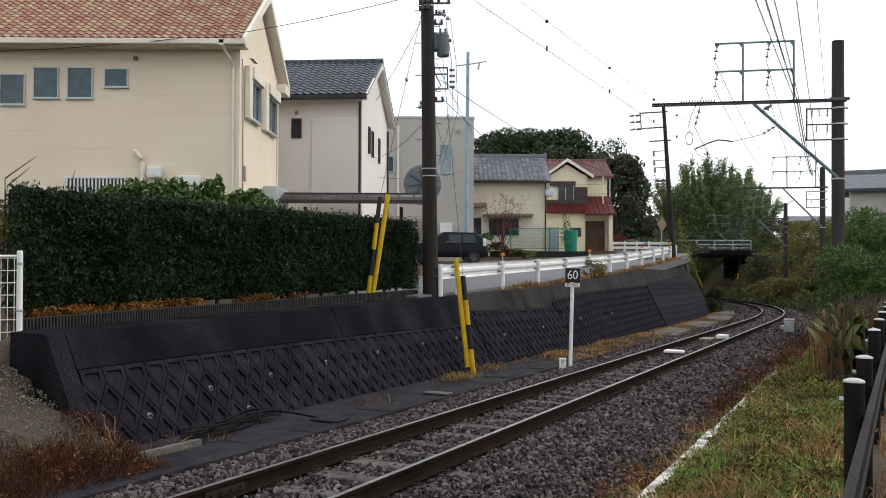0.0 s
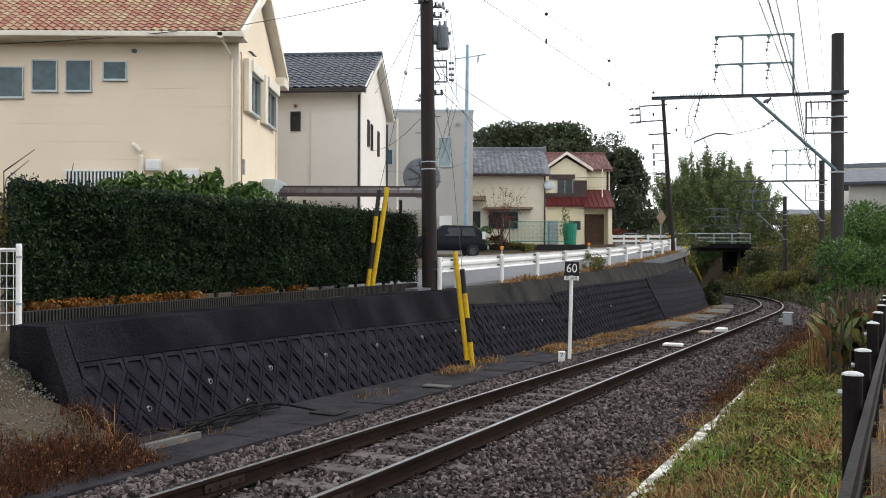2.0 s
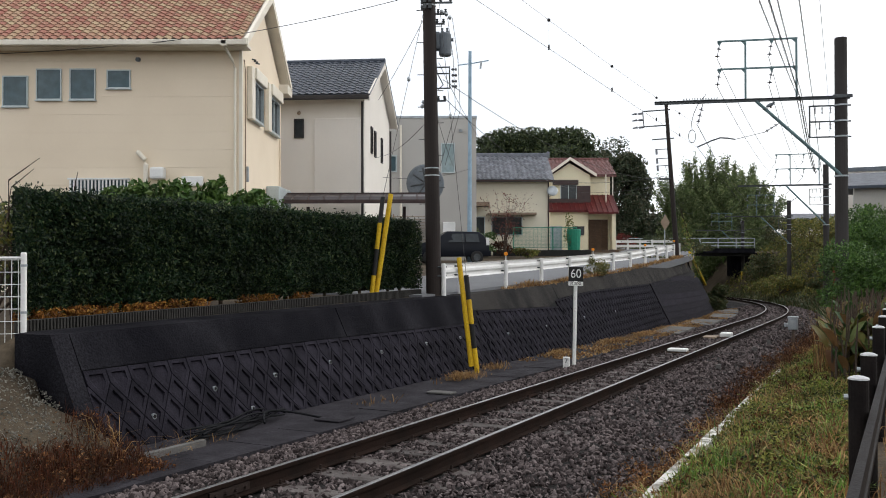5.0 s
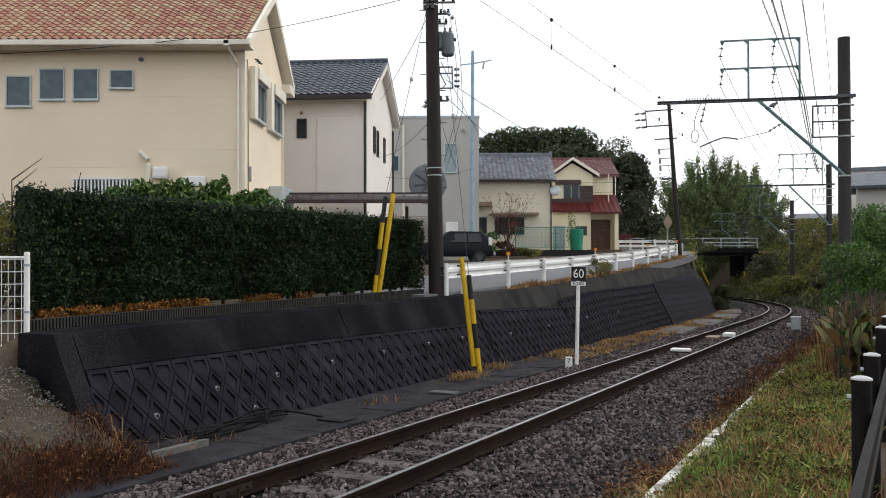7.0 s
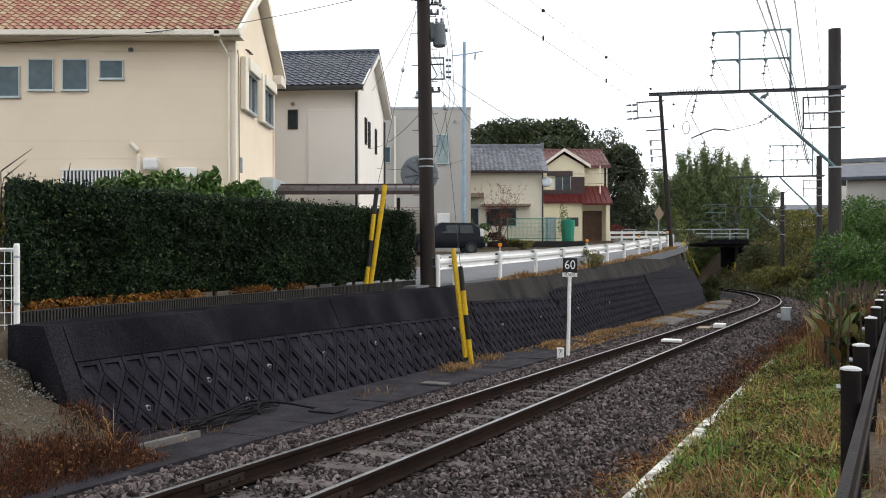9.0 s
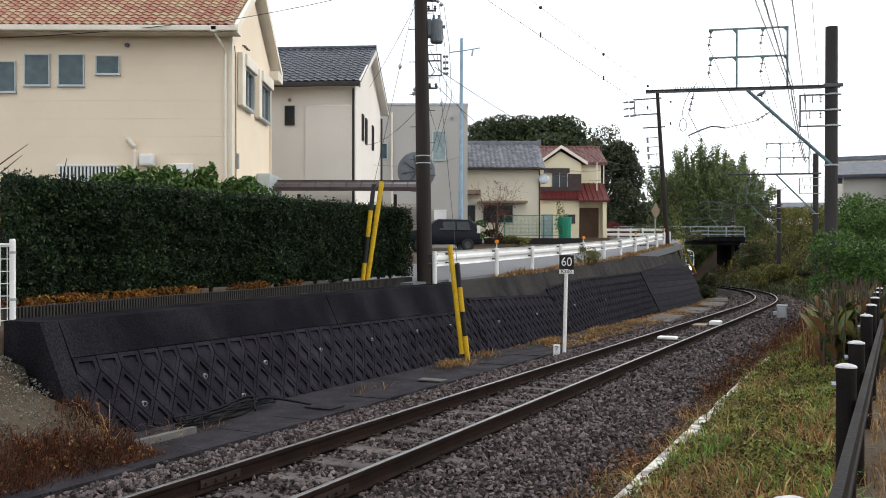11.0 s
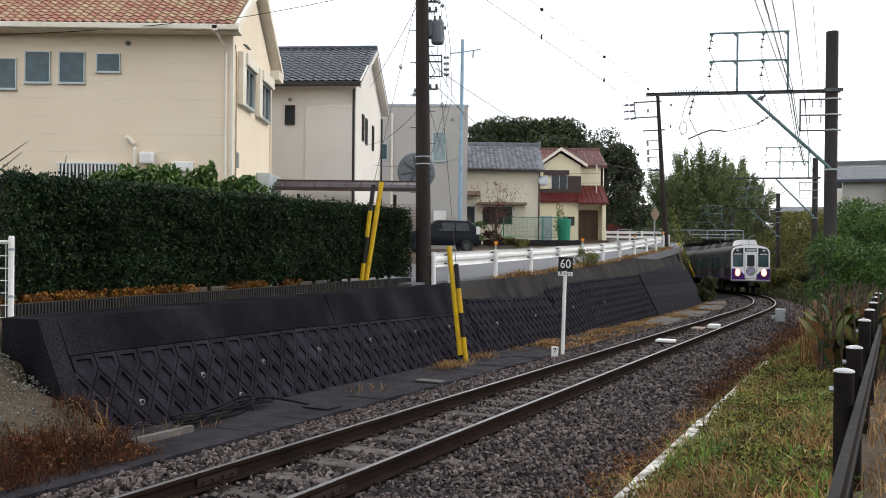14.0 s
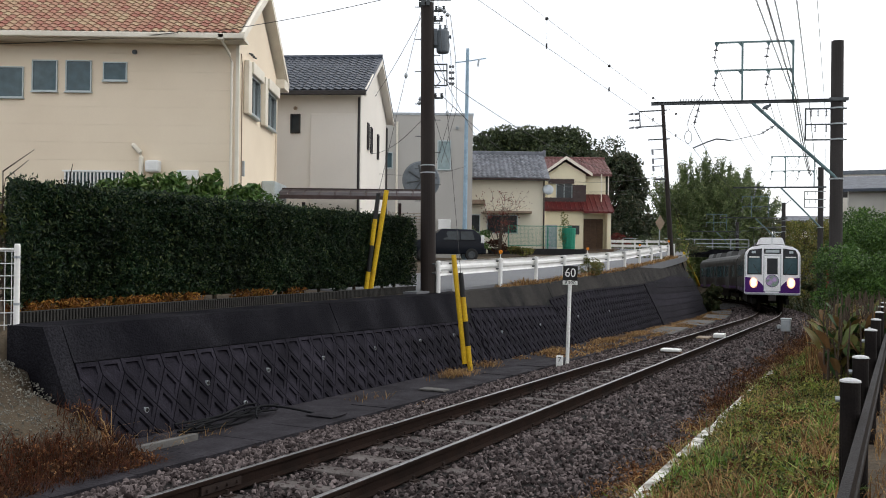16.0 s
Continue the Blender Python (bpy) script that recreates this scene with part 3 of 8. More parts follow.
# smooth end pier of the wall and its return
def pier(s):
    t = rel(s, wall_top(s))
    return [(face_o(-0.5) - 0.03, -0.5), (face_o(t) - 0.03, t + 0.01), (4.78, t + 0.01), (4.78, -0.5)]


part("end_pier", sweep(bmesh.new(), pier, [4.45, 4.70]), M["wall"], wall)

# diamond blocks, each with a raised rim and a sunk panel
DIA, HV, TOP_ROW = 0.337, 0.245, 0.19


def diamond(P, shape, side=1.0):
    """One block: P maps (along, up the slope, out) to a place; shape is its outline."""
    vs, fs = [], []
    c = np.mean(shape, axis=0)

    def ring(k, out, sunk=0.0):
        base = len(vs)
        for p in shape:
            q = c + (np.array(p) - c) * k
            deep = soft(0.5 + 2.0 * (side * (p[0] - c[0]) / DIA * 2 + (p[1] - c[1]) / HV))
            vs.append(P(q[0], q[1], out - sunk * deep))
        return base
    n = len(shape)
    rings = [ring(0.988, -0.04), ring(0.965, 0.008), ring(0.945, 0.012), ring(0.62, 0.013), ring(0.60, 0.012, 0.032)]
    for r, q in zip(rings, rings[1:]):
        for i in range(n):
            fs.append((r + i, r + (i + 1) % n, q + (i + 1) % n, q + i))
    fs.append(tuple(rings[-1] + i for i in range(n)))
    return vs, fs


def clip_poly(poly, keep, cut):
    out = []
    for p, q in zip(poly, poly[1:] + poly[:1]):
        a, b = keep(p), keep(q)
        if a >= 0:
            out.append(p)
        if (a >= 0) != (b >= 0):
            t = a / (a - b)
            out.append((p[0] + (q[0] - p[0]) * t, p[1] + (q[1] - p[1]) * t))
    return out


SLOPE = math.hypot(1, 0.5)
far_v, far_f = [], []
count = 0
h = DIA / 2
for i in range(int((WALL_B - WALL_A) / h)):
    sc = WALL_A + 0.02 + i * h
    if sc > 48:
        break
    lo_u, hi_u = -0.02, (cap_low(sc) + 0.3) * SLOPE - 0.012
    j = 0
    while True:
        # rows of diamonds hang from the cap's lower edge
        uc = hi_u - TOP_ROW - j * HV
        j += 1
        if uc < lo_u - HV:
            break
        if (i + j) % 2:
            continue
        if sc > 34.5:
            continue
        poly = [(sc - h, uc), (sc, uc - HV), (sc + h, uc), (sc, uc + HV)]
        if j == 1:
            poly = [(sc - h, uc), (sc, uc - HV), (sc + h, uc), (sc + h, hi_u), (sc - h, hi_u)]
        left = WALL_A if sc < 16 else (16.02 if sc < 22.2 else 22.2)
        right = 16.0 if sc < 16.0 else 100
        poly = clip_poly(poly, lambda p: hi_u - p[1], 0)
        poly = clip_poly(poly, lambda p: p[1] - lo_u, 0) if poly else poly
        poly = clip_poly(poly, lambda p: p[0] - left, 0) if poly else poly
        poly = clip_poly(poly, lambda p: right - p[0], 0) if poly else poly
        if len(poly) < 3:
            continue
        ar = abs(sum(p[0] * q[1] - q[0] * p[1] for p, q in zip(poly, poly[1:] + poly[:1]))) / 2
        if ar < 0.006:
            continue

        def P(a, u, out):
            z = -0.3 + u / SLOPE
            return track(a, face_o(z) - out * 0.894, z + out * 0.447)[:]
        vs, fs = diamond(P, poly, 0.0 if j == 1 else 1.0)
        if count < 290 and sc < 19:
            raw("block", vs, fs, M["block"], wall)
            count += 1
        else:
            k = len(far_v)
            far_v += vs
            far_f += [tuple(v + k for v in f) for f in fs]
tagged(raw("far_blocks", far_v, far_f, M["block"], wall), kind="stuff")
# level courses at the far end of the wall
for k in range(8):
    z0 = -0.3 + k * 0.27
    def course(s, z0=z0):
        z1 = min(z0 + 0.255, cap_low(s) - 0.01)
        z1 = max(z1, z0 + 0.01)
        return [(face_o(z0) - 0.02, z0), (face_o(z1) - 0.02, z1), (face_o(z1) + 0.05, z1), (face_o(z0) + 0.05, z0)]
    part("course", sweep(bmesh.new(), course, steps(34.7, 62, 0.9)), M["block"], wall)
# drain pipe mouths: solid pipes, with a black disc for the unlit hollow
for s, z in ((5.55, 0.02), (6.75, 0.22), (8.1, 0.27), (9.6, 0.33), (11.3, 0.37), (13.1, 0.40), (14.7, 0.42), (7.35, -0.12), (17.4, 0.35), (20.2, 0.40), (23.8, 0.5), (27.5, 0.55)):
    o = face_o(z)
    pm = bmesh.new()
    a, b = track(s, o - 0.028, z), track(s, o + 0.05, z)
    tube(pm, [a, b], 0.034, 14)
    ob = part("drain_pipe", pm, M["galv"], wall)
    part("drain_mouth", tubem([track(s, o - 0.0295, z), track(s, o, z)], 0.026, 12), M["sign_black"], ob)

# low ribbed blocks behind the wall's top, under the hedge
ribs = thing("ribbed_edging", "low weathered ribbed concrete edging on the wall", "edging")
rb = bmesh.new()
comb = [(0.001, -0.12), (0.001, 0.0)]
for k in range(8):
    x = k * 0.0495
    comb += [(x + 0.010, 0.0), (x + 0.013, 0.032), (x + 0.037, 0.032), (x + 0.040, 0.0)]
comb += [(0.394, 0.0), (0.394, -0.12)]
prism(rb, comb, -0.05, 0.2, Matrix(((1, 0, 0, 0), (0, 0, -1, 0), (0, 1, 0, 0), (0, 0, 0, 1))))
rb_me = bpy.data.meshes.new("ribbed_block")
rb.to_mesh(rb_me)
rb.free()
rb_me.materials.append(M["rib"])
for s in steps(4.78, 15.2, 0.396)[:-1]:
    p = track(s, 5.12)
    p.z = lin(s, (4.4, 0.74), (15.4, 0.78))
    share("ribbed_block", rb_me, Matrix.Translation(p) @ pose(0, 0, 0, 0, 0, 90 - math.degrees(HEAD)), ribs)


# ---------------- plants: helpers ----------------
def leaves(name, pts, size, mat_, parent=None, label="", seed=1, ratio=0.5, up=0.0, long_=1.0):
    """A leaf of two triangles folded along its rib at each point."""
    g = np.random.default_rng(seed)
    n = len(pts)
    pts = np.array(pts)
    R = turns(n, g)
    sz = size * g.uniform(0.65, 1.3, n)
    tpl = np.array([(-0.5, 0, 0), (0, -ratio / 2, 0.10), (0.5 * long_, 0, -0.06), (0, ratio / 2, 0.10)])
    V = np.einsum("nij,kj->nki", R, tpl) * sz[:, None, None]
    V += pts[:, None, :]
    k = (np.arange(n) * 4)[:, None]
    Fc = np.concatenate([k + np.array([[0, 1, 2]]), k + np.array([[0, 2, 3]])], 0)
    return raw(name, V.reshape(-1, 3).tolist(), Fc.tolist(), mat_, parent, label)


def blades(name, roots, heights, mat_, seed=1, width=0.010, lean=0.45, label="", category="grass", parent=None):
    """Bent grass blades of three triangles."""
    g = np.random.default_rng(seed)
    n = len(roots)
    r, hh = np.array(roots), np.array(heights)
    a = g.uniform(0, math.tau, n)
    d = np.stack([np.cos(a), np.sin(a), np.zeros(n)], 1)
    side = np.stack([-np.sin(a + g.uniform(-1, 1, n)), np.cos(a), np.zeros(n)], 1) * width * g.uniform(0.6, 1.4, n)[:, None]
    ln = g.uniform(0.1, 1, n)[:, None] * lean
    up = np.array([0, 0, 1.0])
    p1 = r + up * hh[:, None] * 0.55 + d * ln * hh[:, None] * 0.35
    p2 = r + up * hh[:, None] * (1 - 0.3 * ln) + d * ln * hh[:, None]
    V = np.stack([r - side, r + side, p1 + side * 0.8, p1 - side * 0.8, p2], 1)
    k = (np.arange(n) * 5)[:, None]
    quads = (k + np.array([[0, 1, 2, 3]])).tolist()
    tris = (k + np.array([[3, 2, 4]])).tolist()
    ob = raw(name, V.reshape(-1, 3).tolist(), quads + tris, mat_, parent)
    if parent is None:
        tagged(ob, label, category, kind="stuff")
    return ob


def crown_points(lobes, n, seed=1, shell=0.55):
    """Points in the outer part of several ellipsoids, thinned by a noise so that gaps stay."""
    g = random.Random(seed)
    tot = sum(a * b + b * c for _, _, _, a, b, c in lobes)
    out = []
    for x, y, z, a, b, c in lobes:
        for _ in range(int(n * (a * b + b * c) / tot)):
            v = Vector((g.gauss(0, 1), g.gauss(0, 1), g.gauss(0, 1))).normalized() * (shell + (1 - shell) * g.random() ** 0.6)
            v *= 1 + 0.22 * noise.noise(v * 2.6 + Vector((x, y, z)))
            p = Vector((x + v.x * a, y + v.y * b, z + v.z * c))
            if noise.noise(p * 0.9) > -0.28:
                out.append(p[:])
    return out


def lobes_round(cx, cy, cz, rx, ry, rz, k, seed):
    g = random.Random(seed)
    out = [(cx, cy, cz, rx * 0.72, ry * 0.72, rz * 0.75)]
    for _ in range(k):
        a, e = g.uniform(0, math.tau), g.uniform(-0.5, 1.2)
        f = g.uniform(0.25, 0.42)
        out.append((cx + rx * 0.72 * math.cos(a) * math.cos(e), cy + ry * 0.72 * math.sin(a) * math.cos(e), cz + rz * 0.72 * math.sin(e), rx * f, ry * f, rz * f * 0.9))
    return out


def tree(name, label, base, lobes, mat_, n, leaf, trunk_r, seed, group=""):
    t = thing(name, label, "tree" if "bush" not in name and "shrub" not in name else "bush", Matrix.Translation(base), group)
    g = random.Random(seed)
    bm = bmesh.new()
    top = max(l[2] for l in lobes)
    tube(bm, [(0, 0, -0.2), (g.uniform(-.1, .1) * trunk_r * 4, 0, top * 0.35), (g.uniform(-.2, .2) * trunk_r * 4, 0, top * 0.8)], [trunk_r * 1.25, trunk_r * 0.9, trunk_r * 0.35], 9)
    for l in lobes[1:]:
        tube(bm, [(0, 0, top * g.uniform(0.2, 0.5)), (l[0] * 0.5, l[1] * 0.5, l[2] * 0.7), l[:3]], [trunk_r * 0.4, trunk_r * 0.25, trunk_r * 0.08], 6)
    part("trunk", bm, M["bark"], t)
    leaves("crown", crown_points(lobes, n, seed), leaf, mat_, t, seed=seed)
    return t


# ---------------- hedge and planting on the terrace ----------------
def hedge_z(s):
    return lin(s, (4.5, 2.62), (16, 2.58))


hedge = thing("hedge", "long clipped dark green evergreen hedge above the wall", "hedge")
HA, HB, HO, HW = 4.96, 15.65, 5.32, 0.95
# solid dark block added inside, its colour standing for the hedge's inner shade
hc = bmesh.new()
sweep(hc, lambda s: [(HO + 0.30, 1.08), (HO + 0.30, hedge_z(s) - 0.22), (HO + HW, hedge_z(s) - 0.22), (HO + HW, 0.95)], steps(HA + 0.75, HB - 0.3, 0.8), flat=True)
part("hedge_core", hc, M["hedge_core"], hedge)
rng = random.Random(21)
pts = []


def tuft(a, b, c=0.0):
    """How far the growth stands out here: rounded shoots with hollows between."""
    return 0.10 * abs(noise.noise((a * 3.1, b * 3.1, c))) + 0.09 * abs(noise.noise((a * 7.5, b * 7.5, c + 5))) + 0.10 * noise.noise((a * 1.1, b * 1.1, c + 9))


for _ in range(120000):
    q = rng.random()
    s = rng.uniform(HA, HB)
    lowz = 1.01 + 0.12 * noise.noise((s * 1.7, 9, 1)) + 0.10 * noise.noise((s * 5, 2, 1))
    if q < 0.68:
        z = rng.uniform(lowz, hedge_z(s) + 0.02)
        o = HO + 0.12 - 1.25 * tuft(s, z) + rng.random() ** 2 * 0.26 + 0.14 * soft((z - 2.3) / 0.35) + 0.06 * soft((1.4 - z) / 0.4)
    elif q < 0.93:
        o = rng.uniform(HO + 0.04, HO + HW)
        z = hedge_z(s) - 0.06 + 0.9 * tuft(s, o, 20) - rng.random() ** 2 * 0.24 + rng.random() ** 7 * 0.12
    else:
        z = rng.uniform(lowz, hedge_z(s))
        o = rng.uniform(HO, HO + HW)
        s = rng.choice((HA + 0.08 - tuft(o, z, 30), HB - 0.08 + tuft(o, z, 40))) + rng.uniform(-0.05, 0.05)
    p = track(max(s, HA + 0.62 * (o - HO) + rng.uniform(-0.06, 0.10)), o)
    pts.append((p.x, p.y, z))
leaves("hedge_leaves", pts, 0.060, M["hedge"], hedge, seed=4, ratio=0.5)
for s in steps(HA + 0.3, HB - 0.3, 0.62):
    p = track(s, HO + 0.4 + rng.uniform(-0.06, 0.06))
    part("hedge_stem", tubem([(p.x, p.y, 0.8), (p.x + rng.uniform(-.05, .05), p.y, 1.35)], [0.04, 0.03], 7), M["bark"], hedge)

# ---------------- houses: helpers ----------------
def window(parent, m, w, hgt, fr, gl, bars=1, deep=0.06, rail=0.045, sill=False, horiz=0):
    """A window on a wall: m puts its lower left corner, x along the wall, y into it."""
    f = bmesh.new()
    for x0, x1, z0, z1 in ((0, w, 0, rail), (0, w, hgt - rail, hgt), (0, rail, rail, hgt - rail), (w - rail, w, rail, hgt - rail)):
        box(f, x0, x1, -deep, 0.0, z0, z1, m)
    for i in range(1, bars + 1):
        x = w * i / (bars + 1)
        box(f, x - 0.02, x + 0.02, -deep * 0.7, -0.012, rail, hgt - rail, m)
    for i in range(1, horiz + 1):
        z = hgt * i / (horiz + 1)
        box(f, rail, w - rail, -deep * 0.7, -0.012, z - 0.015, z + 0.015, m)
    if sill:
        box(f, -0.02, w + 0.02, -deep - 0.02, -0.001, -0.03, -0.002, m)
    win = part("window_frame", f, M[fr], parent)
    part("pane", boxm(rail, w - rail, -0.022, -0.008, rail, hgt - rail, m), M[gl], win)
    return win


def tile_mesh(name, mat_, w=0.30, l=0.34, amp=0.035):
    """A roof tile with a wave across it and a thick lower edge; y runs up the slope."""
    xs = [i / 5 for i in range(6)]
    zs = [0.0, amp * 0.9, amp, amp * 0.45, -amp * 0.15, 0.0]
    vs = []
    for y, lift in ((0.0, 0.03), (l, 0.0)):
        for x, z in zip(xs, zs):
            vs.append((x * w, y, z + lift))
    for x, z in zip(xs, zs):
        vs.append((x * w, 0.004, z + 0.012))
    fs = [(i, i + 1, i + 7, i + 6) for i in range(5)] + [(12 + i, 13 + i, i + 1, i) for i in range(5)]
    me = bpy.data.meshes.new(name)
    me.from_pydata(vs, [], fs)
    me.update()
    me.materials.append(mat_)
    return me


def slope_matrix(p, q, up):
    """x from p towards q, y up the slope towards up."""
    x = (Vector(q) - Vector(p)).normalized()
    y = Vector(up) - Vector(p)
    y = (y - x * y.dot(x)).normalized()
    z = x.cross(y)
    m = Matrix((x, y, z)).transposed().to_4x4()
    m.translation = p
    return m


def tiled(parent, p, q, up, length, mesh, w, row, joined=False):
    m = slope_matrix(p, q, up)
    n, k = int((Vector(q) - Vector(p)).length / w), int(length / row)
    if not joined:
        for j in range(k + 1):
            for i in range(n):
                share("roof_tile", mesh, m @ pose(i * w, j * row - 0.03, 0.005), parent)
    else:
        V = np.array([v.co[:] for v in mesh.vertices])
        Fc = [tuple(f.vertices) for f in mesh.polygons]
        vs, fs = [], []
        A = np.array(m)
        for j in range(k + 1):
            for i in range(n):
                c = len(vs)
                W = V + np.array([i * w, j * row - 0.03, 0.005])
                vs += (W @ A[:3, :3].T + A[:3, 3]).tolist()
                fs += [tuple(v + c for v in f) for f in Fc]
        tagged(raw("roof_tiles", vs, fs, mesh.materials[0], parent), kind="stuff")


def gable_roof(parent, x0, x1, yf, yb, ze, zr, mat_, thick=0.12, name="roof_slab"):
    """Two slopes with the ridge along x; yf, yb are the eaves, ze their height."""
    ym = (yf + yb) / 2
    bm = bmesh.new()
    for ya in (yf, yb):
        vs = [bm.verts.new(v) for v in ((x0, ya, ze), (x1, ya, ze), (x1, ym, zr), (x0, ym, zr), (x0, ya, ze - thick), (x1, ya, ze - thick), (x1, ym, zr - thick), (x0, ym, zr - thick))]
        for f in ((0, 1, 2, 3), (7, 6, 5, 4), (0, 4, 5, 1), (1, 5, 6, 2), (2, 6, 7, 3), (3, 7, 4, 0)):
            bm.faces.new([vs[i] for i in f])
    bmesh.ops.recalc_face_normals(bm, faces=bm.faces[:])
    return part(name, bm, mat_, parent)


# ---------------- house beside the hedge: cream siding, terracotta roof ----------------
# front at y = 21.7, gable end at x = -5.2, the ground at 0.9
HX, HY, HZ = -5.2, 21.7, 0.85
cream = thing("cream_house", "two-storey house with cream siding and terracotta tile roof", "house", pose(HX, HY, HZ))
DEEP, WIDE, EAVE = 5.0, 10.5, 6.32
bm = bmesh.new()
prism(bm, [(0, 0), (DEEP, 0), (DEEP, EAVE), (DEEP / 2, EAVE + 1.62), (0, EAVE)], -0.02, 0.20, Matrix.Rotation(radians(90), 4, "Z"))
part("gable_wall", bm, M["cream_side"], cream)
box_back = boxm(-WIDE, -0.2, 0.02, DEEP, 0, EAVE - 0.02)
part("house_wall", box_back, M["cream_side"], cream)
board = 0.455
for k in range(14):
    z0, z1 = k * board, min((k + 1) * board - 0.0025, EAVE)
    part("siding_board", boxm(-WIDE, 0.012, -0.016, 0.019, z0, z1), M["cream"], cream)
for x in (0.0,):
    part("corner_trim", boxm(x - 0.05, x + 0.034, -0.034, 0.06, 0, EAVE), M["trim_white"], cream)
roof = gable_roof(cream, -WIDE - 0.3, 0.27, -0.55, DEEP + 0.55, EAVE - 0.02, EAVE + 2.02, M["trim_white"], 0.14)
# white barge boards and boxed eaves
bb = bmesh.new()
for ya, sg in ((-0.62, 1), (DEEP + 0.62, -1)):
    vs = []
    for x in (0.22, 0.31):
        for y, z in ((ya, EAVE - 0.16), (ya, EAVE + 0.03), (DEEP / 2, EAVE + 2.10), (DEEP / 2, EAVE + 1.86)):
            vs.append(bb.verts.new((x, y, z)))
    for f in ((0, 1, 2, 3), (4, 7, 6, 5), (0, 4, 5, 1), (1, 5, 6, 2), (2, 6, 7, 3), (3, 7, 4, 0)):
        bb.faces.new([vs[i] for i in f])
bmesh.ops.recalc_face_normals(bb, faces=bb.faces[:])
part("barge_board", bb, M["trim_white"], cream)
part("boxed_eave", boxm(0.0, 0.30, DEEP - 0.15, DEEP + 0.62, EAVE - 0.30, EAVE - 0.02), M["trim_white"], cream)
part("soffit", boxm(-WIDE, 0.26, -0.52, 0.0, EAVE - 0.14, EAVE - 0.06), M["trim_white"], cream)
g = bmesh.new()
box(g, -WIDE, 0.30, -0.70, -0.56, EAVE - 0.15, EAVE - 0.01, bevel=0.025)
gut = part("eaves_gutter", g, M["trim_white"], cream, "cream eaves gutter")
dp = bmesh.new()
box(dp, -0.36, -0.20, -0.70, -0.56, EAVE - 0.18, EAVE - 0.02, bevel=0.02)
tube(dp, [(-0.28, -0.62, EAVE - 0.15), (-0.16, -0.25, EAVE - 0.45), (-0.14, -0.075, EAVE - 0.6), (-0.14, -0.075, 0.1)], 0.034, 10)
part("downpipe", dp, M["trim_white"], cream)
dp = tubem([(0.045, DEEP - 0.12, EAVE - 0.4), (0.045, DEEP - 0.12, 0.1)], 0.034, 8)
part("downpipe", dp, M["cream_side"], cream)
TM = tile_mesh("roof_tile", M["tile_red"], 0.22, 0.27, 0.036)
LOW, HIGH = Vector((-WIDE, -0.60, EAVE)), Vector((-WIDE, DEEP / 2, EAVE + 2.04))
tiled(roof, (-WIDE + 1.2, -0.60, EAVE + 0.0), (0.30, -0.60, EAVE + 0.0), HIGH, 1.30, TM, 0.22, 0.225)
mid = LOW.lerp(HIGH, 1.35 / (HIGH - LOW).length)
tiled(roof, (-WIDE + 1.2, mid.y, mid.z), (0.30, mid.y, mid.z), HIGH, 2.05, tile_mesh("roof_tile_high", M["tile_red_high"], 0.22, 0.27, 0.036), 0.22, 0.225, True)
# front windows, by their lower left corner
for x, z, w, hgt, bars in ((-6.10, 4.75, 0.65, 0.79, 0), (-5.24, 4.92, 0.65, 0.80, 0), (-4.38, 4.92, 0.66, 0.80, 0), (-3.43, 5.21, 0.61, 0.48, 0)):
    wd = window(cream, pose(x, -0.02, z), w, hgt, "alu", "glass", bars, 0.05, 0.028, True)
    if hgt > 0.6:
        box_c = boxm(x + 0.05, x + w - 0.05, -0.034, -0.03, z + 0.26, z + 0.27)
        part("sash_rail", box_c, M["alu"], wd)
gw = window(cream, pose(-4.37, -0.02, 2.10), 1.53, 0.80, "alu", "glass", 1, 0.05, 0.04)
gr = bmesh.new()
for i in range(17):
    box(gr, -4.34 + i * 0.092, -4.305 + i * 0.092, -0.15, -0.12, 2.10, 2.90)
for z in (2.12, 2.87):
    box(gr, -4.39, -2.82, -0.16, -0.11, z, z + 0.04)
part("window_grille", gr, M["white"], gw, "white upright grille bars")
# vent hood, pipe, wall lamp
vh = bmesh.new()
box(vh, -2.27, -1.90, -0.28, -0.02, 2.87, 3.18, bevel=0.07)
part("vent_hood", vh, M["white"], cream, "white vent hood")
part("vent_pipe", tubem([(-2.63, -0.03, 3.57), (-2.58, -0.12, 3.54), (-2.43, -0.12, 3.38), (-2.40, -0.12, 3.25), (-2.40, -0.12, 2.0)], 0.062, 10), M["trim_white"], cream)
part("wall_vent", tubem([(-2.63, -0.10, 5.94), (-2.63, -0.01, 5.96)], [0.055, 0.06], 12), M["mirror_back"], cream)
part("wall_vent", boxm(-1.5, -0.95, -0.14, -0.02, 2.70, 2.95, bevel=0.03), M["white"], cream)
# gable windows with shutter boxes; x of the matrix runs along the gable
for y0, z0, w, hgt in ((0.95, 4.58, 1.20, 1.36), (3.08, 4.58, 1.40, 1.36)):
    m = Matrix.Translation((0.20 - 0.17, y0, z0)) @ Matrix.Rotation(radians(90), 4, "Z")
    wd = window(cream, m, w, hgt - 0.32, "alu", "glass_dark", 1, 0.10, 0.05, True)
    part("shutter_box", boxm(-0.12, w + 0.06, -0.20, 0.0, hgt - 0.32, hgt, m, bevel=0.03), M["trim_white"], wd)
    part("shutter_case", boxm(-0.42, -0.03, -0.14, 0.0, -0.05, hgt - 0.02, m, bevel=0.02), M["trim_white"], wd)
